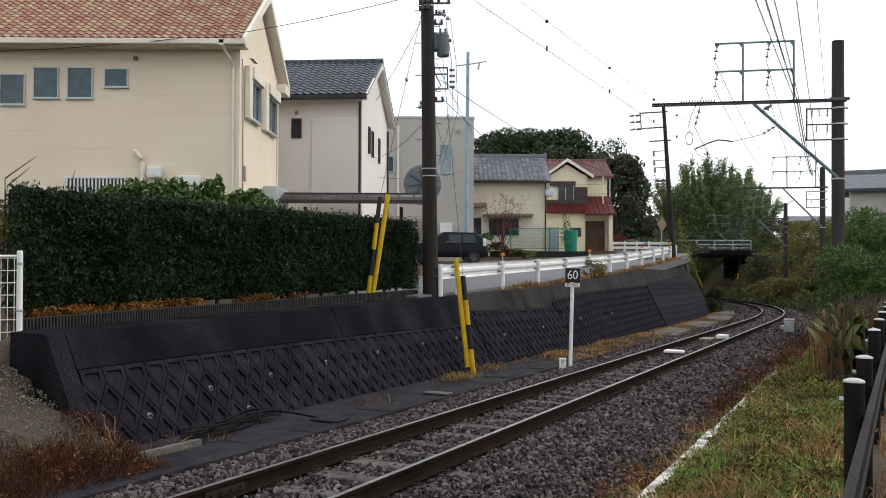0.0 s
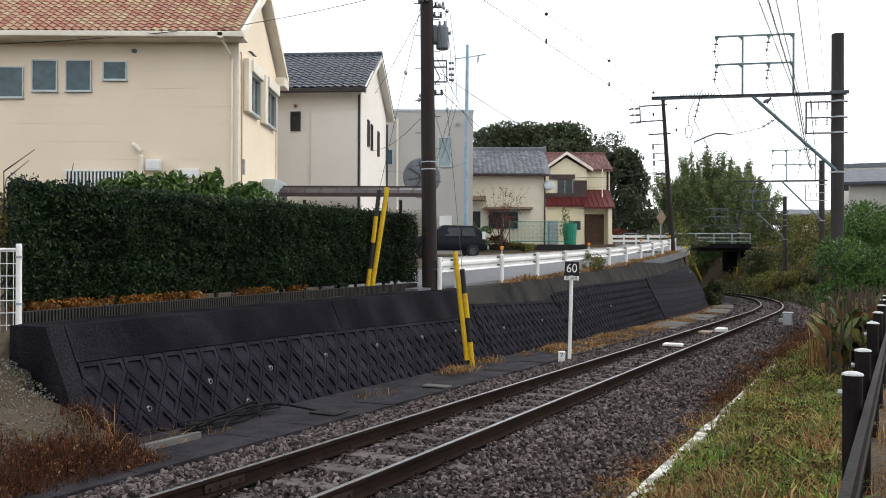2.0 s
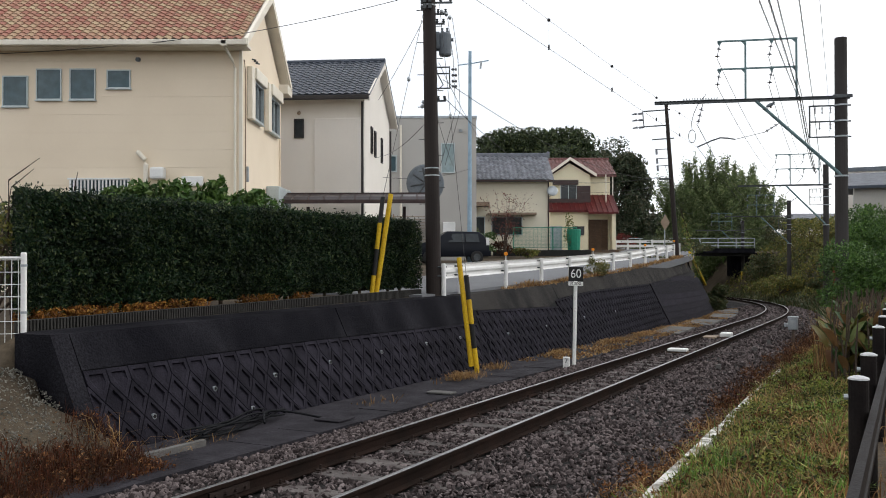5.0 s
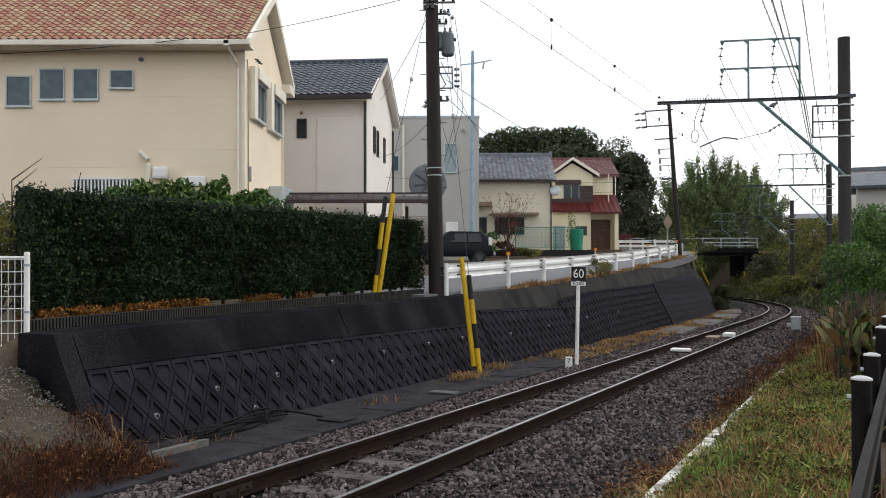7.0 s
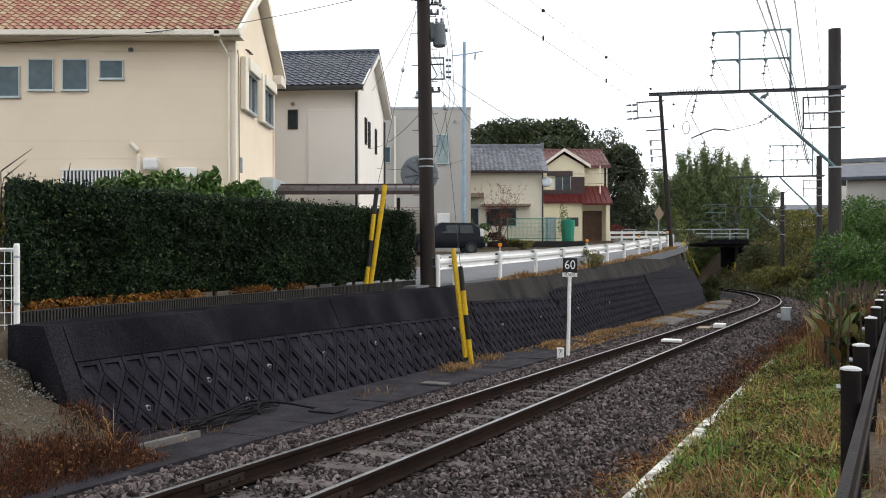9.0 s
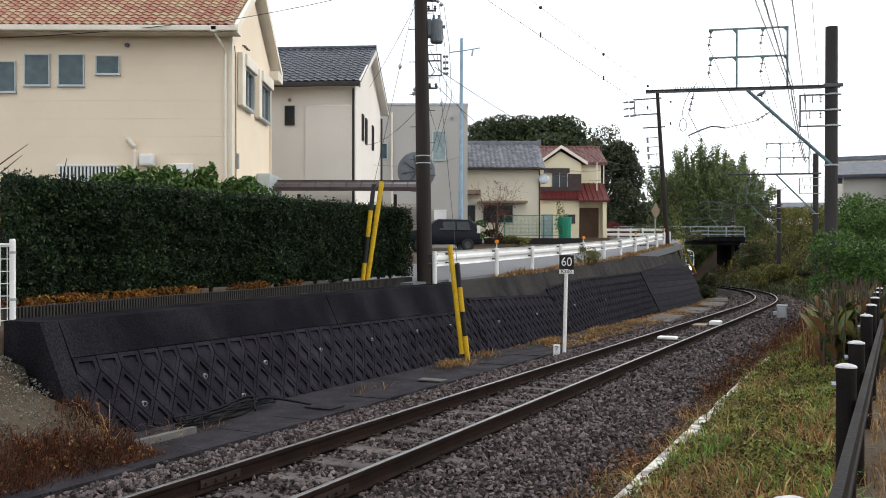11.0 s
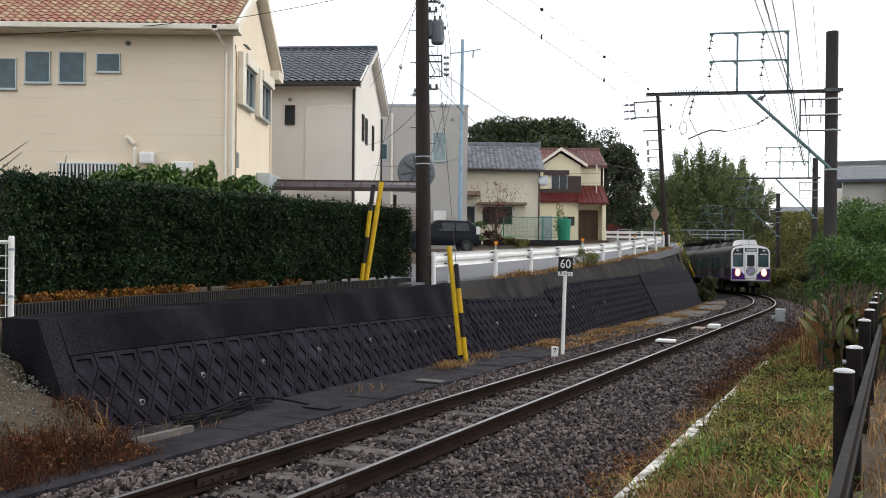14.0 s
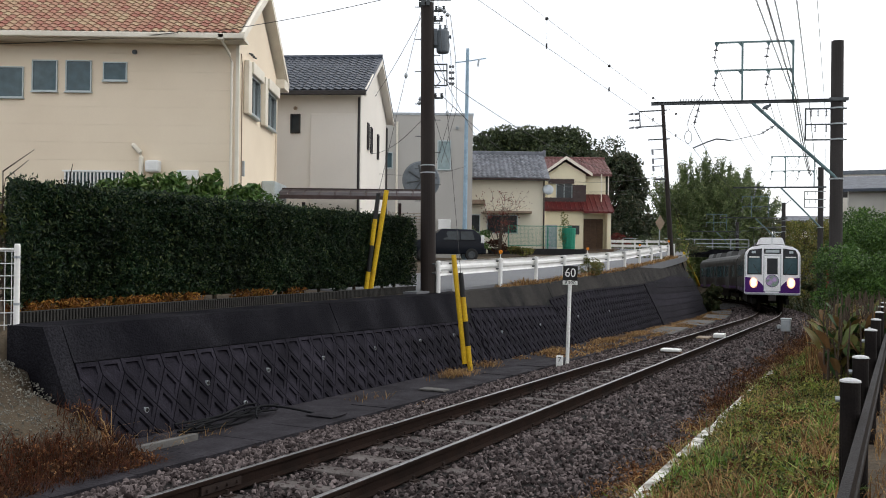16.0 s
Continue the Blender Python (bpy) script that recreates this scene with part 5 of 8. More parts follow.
# road mirror seen from behind
mir = thing("road_mirror", "round road mirror seen from behind on a post", "mirror", pose(-0.72, 33.0, 1.0, 0, 0, 12))
part("mirror_post", tubem([(0.35, 0.05, 0), (0.35, 0.05, 4.2)], 0.045, 10), M["tan_metal"], mir)
d = bmesh.new()
tube(d, [(0, 0.08, 3.6), (0, 0.05, 3.6), (0, -0.02, 3.6), (0, -0.07, 3.6)], [0.72, 0.75, 0.70, 0.45], 36)
disc = part("mirror_disc", d, M["mirror_back"], mir)
sp = bmesh.new()
for k in range(8):
    a = k * math.tau / 8 + 0.2
    tube(sp, [(0.08 * math.cos(a), -0.085, 3.6 + 0.08 * math.sin(a)), (0.60 * math.cos(a), -0.055, 3.6 + 0.60 * math.sin(a))], 0.035, 6)
part("mirror_rib", sp, M["dark_steel"], disc)

# ---------------- yellow and black stay guards ----------------
def stay(name, p, q, bands, r=0.055, twin=False, wire_to=None):
    t = thing(name, "yellow plastic stay-wire guard with black bands", "wire guard", group="stay guards")
    p, q = Vector(p), Vector(q)
    n = len(bands)
    for i, b in enumerate(bands):
        part("yellow_sleeve" if b == "y" else "black_band", tubem([p.lerp(q, i / n), p.lerp(q, (i + 1) / n)], r, 10), M["yellow" if b == "y" else "black"], t)
    if wire_to:
        part("stay_wire", tubem([q, Vector(wire_to)], 0.0055, 5), M["wire"], t)
        bm = bmesh.new()
        bmesh.ops.create_uvsphere(bm, u_segments=12, v_segments=8, radius=0.05, matrix=Matrix.Translation(q.lerp(Vector(wire_to), 0.52)) @ Matrix.Diagonal((0.8, 0.8, 1.2, 1)))
        part("guy_insulator", bm, M["galv"], t)
    return t


st1 = stay("stay_guard", (0.70, 18.1, -0.74), (0.47, 18.2, 1.34), ["y", "k", "y", "k"], 0.055, wire_to=(-0.15, 19.9, 8.2))
p0, p1 = Vector((0.575, 18.1, -0.60)), Vector((0.315, 18.2, 1.72))
part("yellow_sleeve", tubem([p0, p1], 0.055, 10), M["yellow"], st1)
part("anchor_eye", tubem([(0.68, 18.22, -0.80), (0.68, 18.22, -0.55)], 0.02, 6), M["rust"], st1)
st2 = stay("stay_guard", (-1.60, 18.45, 0.76), (-1.34, 18.55, 3.05), ["y", "k", "y", "k"], 0.05, wire_to=(-0.30, 19.9, 8.3))
part("yellow_sleeve", tubem([(-1.50, 18.55, 0.85), (-1.17, 18.65, 3.12)], 0.055, 10), M["yellow"], st2)

# ---------------- speed sign, kilometre mark, track fittings ----------------
def words(txt, size, m, mat_, parent, name="lettering"):
    cu = bpy.data.curves.new(name, "FONT")
    cu.body, cu.size, cu.extrude, cu.align_x, cu.align_y = txt, size, 0.002, "CENTER", "CENTER"
    tmp = new(name + "_tmp", cu)
    bpy.context.view_layer.update()
    me = bpy.data.meshes.new_from_object(tmp.evaluated_get(bpy.context.evaluated_depsgraph_get()))
    bpy.data.objects.remove(tmp)
    me.materials.append(M[mat_])
    ob = new(name, me)
    ob.parent = parent
    ob.matrix_basis = m
    return ob


sg_p = Vector((2.95, 19.3, -0.72))
sign = thing("speed_sign", "black railway speed sign on a thin white post", "sign", Matrix.Translation(sg_p) @ pose(0, 0, 0, 0, 1.2, -6))
part("sign_post", tubem([(0, 0, -0.2), (0, 0, 2.2)], 0.042, 12), M["sign_white"], sign)
pl = part("sign_plate", boxm(-0.165, 0.165, -0.075, -0.06, 1.90, 2.22, bevel=0.004), M["sign_black"], sign)
words("60", 0.27, pose(0, -0.078, 2.06, 90, 0, 0) @ Matrix.Diagonal((0.92, 1.05, 1, 1)), "sign_white", pl)
pl2 = part("radius_plate", boxm(-0.165, 0.165, -0.075, -0.06, 1.795, 1.885, bevel=0.003), M["sign_white"], sign)
words("R300", 0.095, pose(0, -0.078, 1.84, 90, 0, 0) @ Matrix.Diagonal((1.25, 1, 1, 1)), "sign_black", pl2)

km = thing("distance_mark", "small white concrete distance mark beside the sign", "marker", pose(2.76, 19.2, -0.72, 0, 0, -12))
bl_ = part("mark_block", boxm(-0.075, 0.075, -0.06, 0.06, -0.1, 0.185, bevel=0.012), M["sign_white"], km)
words("7", 0.15, pose(0, -0.063, 0.10, 90, 0, 0), "sign_black", bl_)


def unit(name, label, s, o, z, parts_, cat):
    t = thing(name, label, cat, Matrix.Translation(track(s, o, z)) @ pose(0, 0, 0, 0, 0, -math.degrees(heading(s))))
    for nm, a, mt, bv in parts_:
        part(nm, boxm(*a, bevel=bv), M[mt], t)
    return t


unit("signal_beacon", "white flat signalling box between the rails", 19.7, 0.12, -0.17, (("beacon_case", (-0.24, 0.24, -0.16, 0.16, 0.05, 0.12), "white", 0.03), ("mount", (-0.28, 0.28, -0.10, 0.10, 0.0, 0.05), "rust", 0.008)), "signal box")
unit("signal_beacon", "pale flat signalling box between the rails", 25.9, -0.12, -0.17, (("beacon_case", (-0.17, 0.17, -0.25, 0.25, 0.05, 0.17), "white", 0.03), ("mount", (-0.3, 0.3, -0.2, 0.2, 0.0, 0.05), "rust", 0.008)), "signal box")
unit("walk_plate", "yellowish flat plate between the rails", 25.7, 0.34, -0.17, (("plate", (-0.2, 0.2, -0.35, 0.35, 0.0, 0.06), "tan_metal", 0.01),), "plate")
tb = unit("trackside_box", "small grey terminal box on a stub post", 26.4, -2.05, -0.3, (("case", (-0.14, 0.14, -0.12, 0.12, 0.42, 0.78), "galv", 0.03), ("lid", (-0.16, 0.16, -0.14, 0.14, 0.78, 0.83), "galv", 0.02), ("side_box", (-0.26, -0.15, -0.06, 0.06, 0.5, 0.62), "galv", 0.015)), "box")
part("stub_post", tubem([(0, 0, -0.2), (0, 0, 0.42)], 0.045, 8), M["rust"], tb)
for s, o in ((16.3, -1.42), (21.5, -1.5), (24.3, -1.55)):
    unit("marker_stub", "short weathered white stub beside the ballast", s, o, -0.3, (("stub", (-0.045, 0.045, -0.04, 0.04, -0.1, 0.22), "slab", 0.01),), "marker")
unit("loose_slab", "small pale slab lying on the gutter", 11.05, 2.44, -0.285, (("slab", (-0.24, 0.24, -0.12, 0.12, 0.0, 0.03), "slab", 0.01), ), "slab")
unit("loose_slab", "dark lid piece lying on the gutter", 7.9, 2.55, -0.285, (("slab", (-0.22, 0.22, -0.2, 0.2, 0.0, 0.02), "gutter", 0.01), ), "slab")
for s, o, w in ((30.5, 2.5, 0.5), (37, 2.6, 0.6), (44, 2.6, 0.6), (51, 2.7, 0.6)):
    unit("gutter_slab", "pale grey concrete slab beside the line", s, o, -0.30, (("slab", (-w, w, -1.6, 1.6, 0.0, 0.08), "slab", 0.01),), "slab")

# bundled black cables at the wall's foot, by an open drain
cb = thing("cable_bundle", "coil of black cables lying at the wall's foot", "cables")
rng = random.Random(31)
for k in range(9):
    s0, o0 = 5.7 + rng.uniform(-0.1, 0.1), 3.15 + rng.uniform(-0.12, 0.12)
    pp = [track(s0 + i * 0.21, o0 + 0.05 * math.sin(i * 0.9 + k) + 0.03 * i, -0.27 + 0.016 * k + 0.02 * math.sin(i * 0.7 + k * 1.3)) for i in range(9 + k % 3)]
    part("cable", tubem(pp, 0.014, 7), M["cable"], cb)
part("cable", tubem([track(6.9 + i * 0.12, 3.0 + 0.25 * math.sin(i * 0.5), -0.22 + 0.09 * math.sin(i * 0.45)) for i in range(10)], 0.016, 7), M["cable"], cb)
pb = part("kerb_beam", sweep(bmesh.new(), [(2.93, -0.235), (2.93, -0.33), (3.0, -0.33), (3.0, -0.23)], [4.0, 5.0, 5.7]), M["slab"])
tagged(pb, "pale concrete beam lying at the wall's foot", "kerb beam")

# ---------------- overhead line: gantries ----------------
def discs(top, foot, r=0.055, n=3):
    """A hanging insulator: a hook, some wide discs, a clamp."""
    bm = bmesh.new()
    top, foot = Vector(top), Vector(foot)
    tube(bm, [top, foot], 0.014, 6)
    for i in range(n):
        a = 0.30 + 0.55 * i / max(1, n - 1)
        tube(bm, [top.lerp(foot, a - 0.10), top.lerp(foot, a - 0.01), top.lerp(foot, a + 0.02)], [r * 0.35, r * 0.55, r * 1.25], 10)
    return bm


def gantry(s_y, X, top, beam_z, reach, label, rpole=0.18, detail=True, turn=None, posts=(0.502, 0.231), grp="overhead line gantries"):
    """A pole at (X, s_y) with a beam over the line to its left, with a stay and an upper frame."""
    gz = ground_z(X, s_y)
    s, _ = by_track(X, s_y)
    t = thing("overhead_gantry", label, "gantry", pose(X, s_y, 0, 0, 0, -math.degrees(heading(s)) if turn is None else turn), grp)
    part("gantry_pole", tubem([(0, 0, gz - 0.5), (0, 0, top)], [rpole * 1.08, rpole * 0.98], 18), M["pole_grey"], t)
    bz = beam_z
    b = bmesh.new()
    box(b, -reach, 0.25, -0.05, 0.05, bz + 0.035, bz + 0.05)
    box(b, -reach, 0.25, -0.05, 0.05, bz - 0.05, bz - 0.035)
    box(b, -reach, 0.25, -0.012, 0.012, bz - 0.035, bz + 0.035)
    box(b, -0.28, 0.27, -0.24, -0.19, bz - 0.05, bz + 0.05)
    part("beam", b, M["dark_steel"], t)
    part("stay_tube", tubem([(-reach * 0.445, 0, bz - 0.04), (0.0, -rpole * 0.8, bz - 2.42)], 0.05, 10), M["green_steel"], t)
    for z in (bz - 0.27, bz - 0.75, bz - 1.22, bz - 2.42):
        part("pole_band", tubem([(0, 0, z), (0, 0, z + 0.045)], rpole * 1.15, 16), M["galv"], t)
    # upper frame carrying feeders
    f = bmesh.new()
    x0, x1 = -reach * posts[0], -reach * posts[1]
    for x in (x0, x1):
        box(f, x - 0.028, x + 0.028, -0.025, 0.025, bz + 0.05, bz + 1.87)
    for z in (bz + 0.99, bz + 1.86):
        box(f, x0 - 0.83, x1 + 0.03, -0.028, 0.028, z - 0.025, z + 0.025)
        for x, k in ((x0, -1), (x1, -1)):
            prism(f, [(x, z - 0.026), (x + k * 0.13, z - 0.026), (x, z - 0.17)], -0.008, 0.008)
        for x in (x0 - 0.77, x0 + 0.77):
            prism(f, [(x - 0.07, z - 0.026), (x + 0.07, z - 0.026), (x, z - 0.16)], -0.010, 0.010)
    part("upper_frame", f, M["green_steel"], t)
    for z in (bz + 0.99, bz + 1.86):
        for x in (x0 - 0.77, x0 + 0.77):
            part("insulator", discs((x, 0, z - 0.10), (x - 0.07, 0, z - 0.52), 0.062, 2), M["insulator"], t)
    # box of small cross arms beside the pole
    a = bmesh.new()
    for z in (bz - 0.25, bz - 0.73, bz - 1.20):
        box(a, -0.90, 0.28, -0.03, 0.03, z - 0.02, z + 0.02)
    box(a, -0.92, -0.88, -0.03, 0.03, bz - 1.22, bz - 0.23)
    part("cross_arm", a, M["dark_steel"], t)
    for x, z in ((-0.74, bz - 0.27), (-0.54, bz - 0.27), (-0.30, bz - 0.27), (-0.62, bz - 0.75), (-0.30, bz - 0.75)):
        part("insulator", discs((x, 0, z), (x, 0, z - 0.22), 0.04, 2), M["insulator"], t)
    # registration arm and hanging insulators over the line
    part("insulator", discs((-reach * 0.733, 0, bz - 0.05), (-reach * 0.762, 0, bz - 0.70), 0.06, 3), M["insulator"], t)
    part("insulator", discs((-reach * 0.316, 0, bz - 0.71), (-reach * 0.40, 0, bz - 1.0), 0.055, 3), M["insulator"], t)
    part("pull_wire", tubem([(-reach * 0.40, 0, bz - 1.0), (-reach * 0.56, 0, bz - 1.20)], 0.010, 6), M["dark_steel"], t)
    part("steady_arm", tubem([(-reach * 0.56, 0, bz - 1.20), (-reach * 0.60, 0, bz - 1.155), (-reach * 0.64, 0, bz - 1.14), (-reach * 0.69, 0, bz - 1.23), (-reach * 0.764, 0, bz - 1.41)], 0.022, 8), M["dark_steel"], t)
    cx, cz = -reach * 0.793, bz - 1.07
    lp = tubem([(cx + 0.11 * math.sin(i / 14 * math.tau), 0, cz + 0.20 * math.cos(i / 14 * math.tau)) for i in range(15)], 0.011, 5)
    part("hanger_loop", lp, M["dark_steel"], t)
    part("jumper_wire", tubem([(cx, 0, cz + 0.20), (cx - 0.02, 0, cz + 0.42), (cx + 0.05, 0, cz + 0.70), (cx + 0.17, 0, cz + 0.98), (cx + 0.42, 0, cz + 1.3)], 0.010, 5), M["dark_steel"], t)
    if detail:
        sp_ = bmesh.new()
        box(sp_, -reach * 0.845, -reach * 0.655, -0.02, 0.02, bz + 0.05, bz + 0.065)
        for i in range(13):
            box(sp_, -reach * 0.84 + i * 0.083, -reach * 0.84 + i * 0.083 + 0.03, -0.02, 0.02, bz + 0.065, bz + 0.12)
        part("bird_spikes", sp_, M["galv"], t)
    return t


gantry(25.7, 12.05, 8.36, 6.56, 5.5, "grey concrete pole with a steel arm carrying the overhead line", 0.18, True, -10.5)
gantry(50.5, 22.75, 7.2, 6.0, 5.0, "grey concrete pole with a steel arm over the bend", 0.16, False, -12, (0.40, 0.075))
gantry(74.0, 30.1, 6.6, 5.25, 5.4, "far concrete pole with a steel arm over the line", 0.17, False)
gantry(92.0, 32.4, 5.6, 4.55, 5.2, "far concrete pole with a steel arm near the bridge", 0.17, False)

# a dove on the feeder wire under the beam
dove = thing("dove", "small brown-grey dove perched under the gantry beam", "bird", pose(10.05, 26.07, 6.36, 0, 0, 8) @ Matrix.Scale(1.1, 4))
bm = bmesh.new()
tube(bm, [(-0.13, 0, -0.03), (-0.09, 0, -0.01), (-0.02, 0, 0.02), (0.05, 0, 0.05), (0.10, 0, 0.075)], [0.012, 0.04, 0.055, 0.045, 0.02], 10)
smooth(part("body", bm, M["mirror_back"], dove))
bm = bmesh.new()
bmesh.ops.create_icosphere(bm, subdivisions=2, radius=0.032, matrix=Matrix.Translation((0.095, 0, 0.10)))
tube(bm, [(0.12, 0, 0.10), (0.15, 0, 0.095)], [0.010, 0.002], 6)
smooth(part("head", bm, M["mirror_back"], dove))
part("tail", boxm(-0.24, -0.10, -0.022, 0.022, -0.055, -0.04, Matrix.Rotation(radians(-14), 4, "Y")), M["brown_metal"], dove)
part("foot", boxm(0.0, 0.03, -0.02, 0.02, -0.06, -0.02), M["rust"], dove)
# yellow and white guards on the far poles
for X, Y in ((29.6, 73.2), (31.9, 91.0)):
    z0 = ground_z(X, Y)
    yg = part("pole_guard", tubem([(X, Y, z0), (X, Y, z0 + 0.9)], 0.09, 8), M["yellow"])
    tagged(yg, "short yellow guard beside a gantry pole", "guard")

# leaning pole at the end of the guard rail
lp_ = thing("leaning_pole", "dark leaning utility pole at the road edge", "utility pole", pose(12.68, 46.2, 1.6, 0, -3.8, 0))
part("pole_shaft", tubem([(0, 0, -0.3), (0, 0, 8.45)], [0.15, 0.09], 14), M["pole"], lp_)
for z, a, b in ((8.12, -1.3, 0.2), (7.28, -1.3, 0.1), (6.55, -0.9, 0.3)):
    part("cross_arm", boxm(a, b, -0.04, 0.04, z, z + 0.06), M["dark_steel"], lp_)
cb_ = bmesh.new()
box(cb_, -1.32, -1.27, -0.03, 0.03, 7.25, 8.2)
for z in (7.3, 7.7, 8.05):
    tube(cb_, [(-1.3, 0, z), (-1.55, 0, z - 0.02)], [0.06, 0.06], 8)
    tube(cb_, [(-1.65, 0, z), (-1.9, 0, z - 0.03)], [0.06, 0.03], 8)
    tube(cb_, [(-1.3, 0, z), (-1.9, 0, z - 0.03)], [0.02, 0.02], 6)
for z in (5.1, 5.5, 6.0):
    box(cb_, -0.7, 0.1, -0.03, 0.03, z, z + 0.04)
    tube(cb_, [(-0.7, 0, z - 0.25), (-0.7, 0, z + 0.05)], 0.06, 8)
part("insulator", cb_, M["insulator"], lp_)
part("street_lamp_head", boxm(-0.65, -0.05, -0.1, 0.1, 4.35, 4.45, bevel=0.03), M["dark_steel"], lp_)


# ---------------- wires ----------------
def cable(name, p, q, sag, r, label, n=14, group="overhead wires"):
    p, q = Vector(p), Vector(q)
    pts_ = []
    for i in range(n + 1):
        t = i / n
        v = p.lerp(q, t)
        v.z -= sag * 4 * t * (1 - t)
        pts_.append(v)
    return tagged(part(name, tubem(pts_, r, 5), M["wire"]), label, "wire", group)


# contact and messenger wires, dropped from gantry to gantry
def over(y, X, o, z):
    s, oo = by_track(X, y)
    p = track(s, oo + o)
    p.z = z
    return p


G2, G3, G4 = (50.5, 22.75), (74.0, 30.1), (92.0, 32.4)
def on_gantry(y, X, turn, x, z):
    """A place on a gantry: x along its beam from the pole, z its height."""
    return Vector((X + x * math.cos(radians(turn)), y + x * math.sin(radians(turn)), z))


FIRST, SECOND = (25.7, 12.05, -10.5), (50.5, 22.75, -12)
TIP = on_gantry(*FIRST, -4.2, 5.14)
hang = [(TIP, over(*G2, 4.2, 4.3)), (over(*G2, 4.2, 4.3), over(*G3, 4.2, 3.6)), (over(*G3, 4.2, 3.6), over(*G4, 4.2, 3.0))]
for a, b in hang:
    cable("contact_wire", a, b, 0.05, 0.008, "thin contact wire over the track")
    cable("messenger_wire", a + Vector((0, 0, 0.70)), b + Vector((0, 0, 0.70)), 0.40, 0.010, "messenger wire above the contact wire")
cable("contact_wire", (-8.07, -4.0, 5.9), TIP, 0.03, 0.0035, "thin contact wire over the track")
mw = cable("messenger_wire", (-8.07, -4.0, 6.75), TIP + Vector((0, 0, 0.70)), 0.30, 0.0028, "messenger wire above the contact wire")
for y in (14.9, 18.3, 21.8, 24.2):
    k = (y + 4.0) / (TIP.y + 4.0)
    lo_, hi_ = Vector((-8.07, -4.0, 5.9)).lerp(TIP, k), Vector((-8.07, -4.0, 6.75)).lerp(TIP + Vector((0, 0, 0.70)), k)
    lo_.z, hi_.z = lo_.z - 0.12 * k * (1 - k), hi_.z - 1.2 * k * (1 - k)
    dc = bmesh.new()
    bmesh.ops.create_uvsphere(dc, u_segments=10, v_segments=6, radius=0.032, matrix=Matrix.Translation(hi_))
    part("dropper_clamp", dc, M["wire"], mw)
    dc = tubem([hi_, lo_], 0.001, 4)
    box(dc, lo_.x - 0.012, lo_.x + 0.012, lo_.y - 0.03, lo_.y + 0.03, lo_.z - 0.02, lo_.z + 0.06)
    part("dropper", dc, M["wire"], mw)
for i, (x, z) in enumerate(((-3.60, 7.89), (-2.08, 7.89), (-3.60, 7.02), (-2.08, 7.02))):
    a = on_gantry(*FIRST, x, z)
    b = on_gantry(*SECOND, (-2.84, -1.30)[i % 2], (7.36, 6.48)[i // 2])
    cable("feeder_wire", a, b, 0.35, 0.009, "feeder wire between the gantries")
    c = over(*G3, (4.0, 2.55)[i % 2], 5.25 + (1.35, 0.5)[i // 2])
    cable("feeder_wire", b, c, 0.35, 0.011, "feeder wire between the gantries")
    cable("feeder_wire", c, over(*G4, (4.0, 2.55)[i % 2], 4.55 + (1.35, 0.5)[i // 2]), 0.3, 0.011, "feeder wire between the gantries")


def twisted(p, q, sag, r, turns_, label):
    """Two strands wound round each other."""
    p, q = Vector(p), Vector(q)
    bm = bmesh.new()
    n = int(turns_ * 6)
    d = (q - p).normalized()
    a = d.cross(Vector((0, 0, 1))).normalized()
    b = d.cross(a)
    for ph in (0, math.pi):
        line_ = []
        for i in range(n + 1):
            k = i / n
            v = p.lerp(q, k) - Vector((0, 0, sag * 4 * k * (1 - k)))
            w = ph + k * turns_ * math.tau
            line_.append(v + (a * math.cos(w) + b * math.sin(w)) * r * 1.5)
        tube(bm, line_, r, 4)
    return tagged(part("bundled_cable", bm, M["wire"]), label, "wire", "overhead wires")


for X0, z0, Xa, za, r, wound in ((5.20, 6.07, 10.60, 6.66, 0.0065, True), (5.38, 6.01, 10.70, 6.56, 0.0095, True), (5.52, 6.02, 10.76, 6.62, 0.0065, True), (5.88, 6.04, 11.13, 6.30, 0.0055, True), (6.22, 6.06, 11.60, 6.15, 0.005, False)):
    k = 12.0 / 11.5
    near_, mid_ = (X0 - (Xa - X0) * k, 2.0, z0 - (za - z0) * k), (Xa, 25.5, za)
    far_ = (Xa + 11.4, 50.4, za + 0.1)
    if wound:
        twisted(near_, mid_, 0.05, r, 34, "dark twisted cable running along the line")
        twisted(mid_, far_, 0.30, r * 1.3, 40, "dark twisted cable running along the line")
    else:
        cable("bundled_cable", near_, mid_, 0.05, r, "dark bundled cable running along the line")
        cable("bundled_cable", mid_, far_, 0.30, r, "dark bundled cable running along the line")

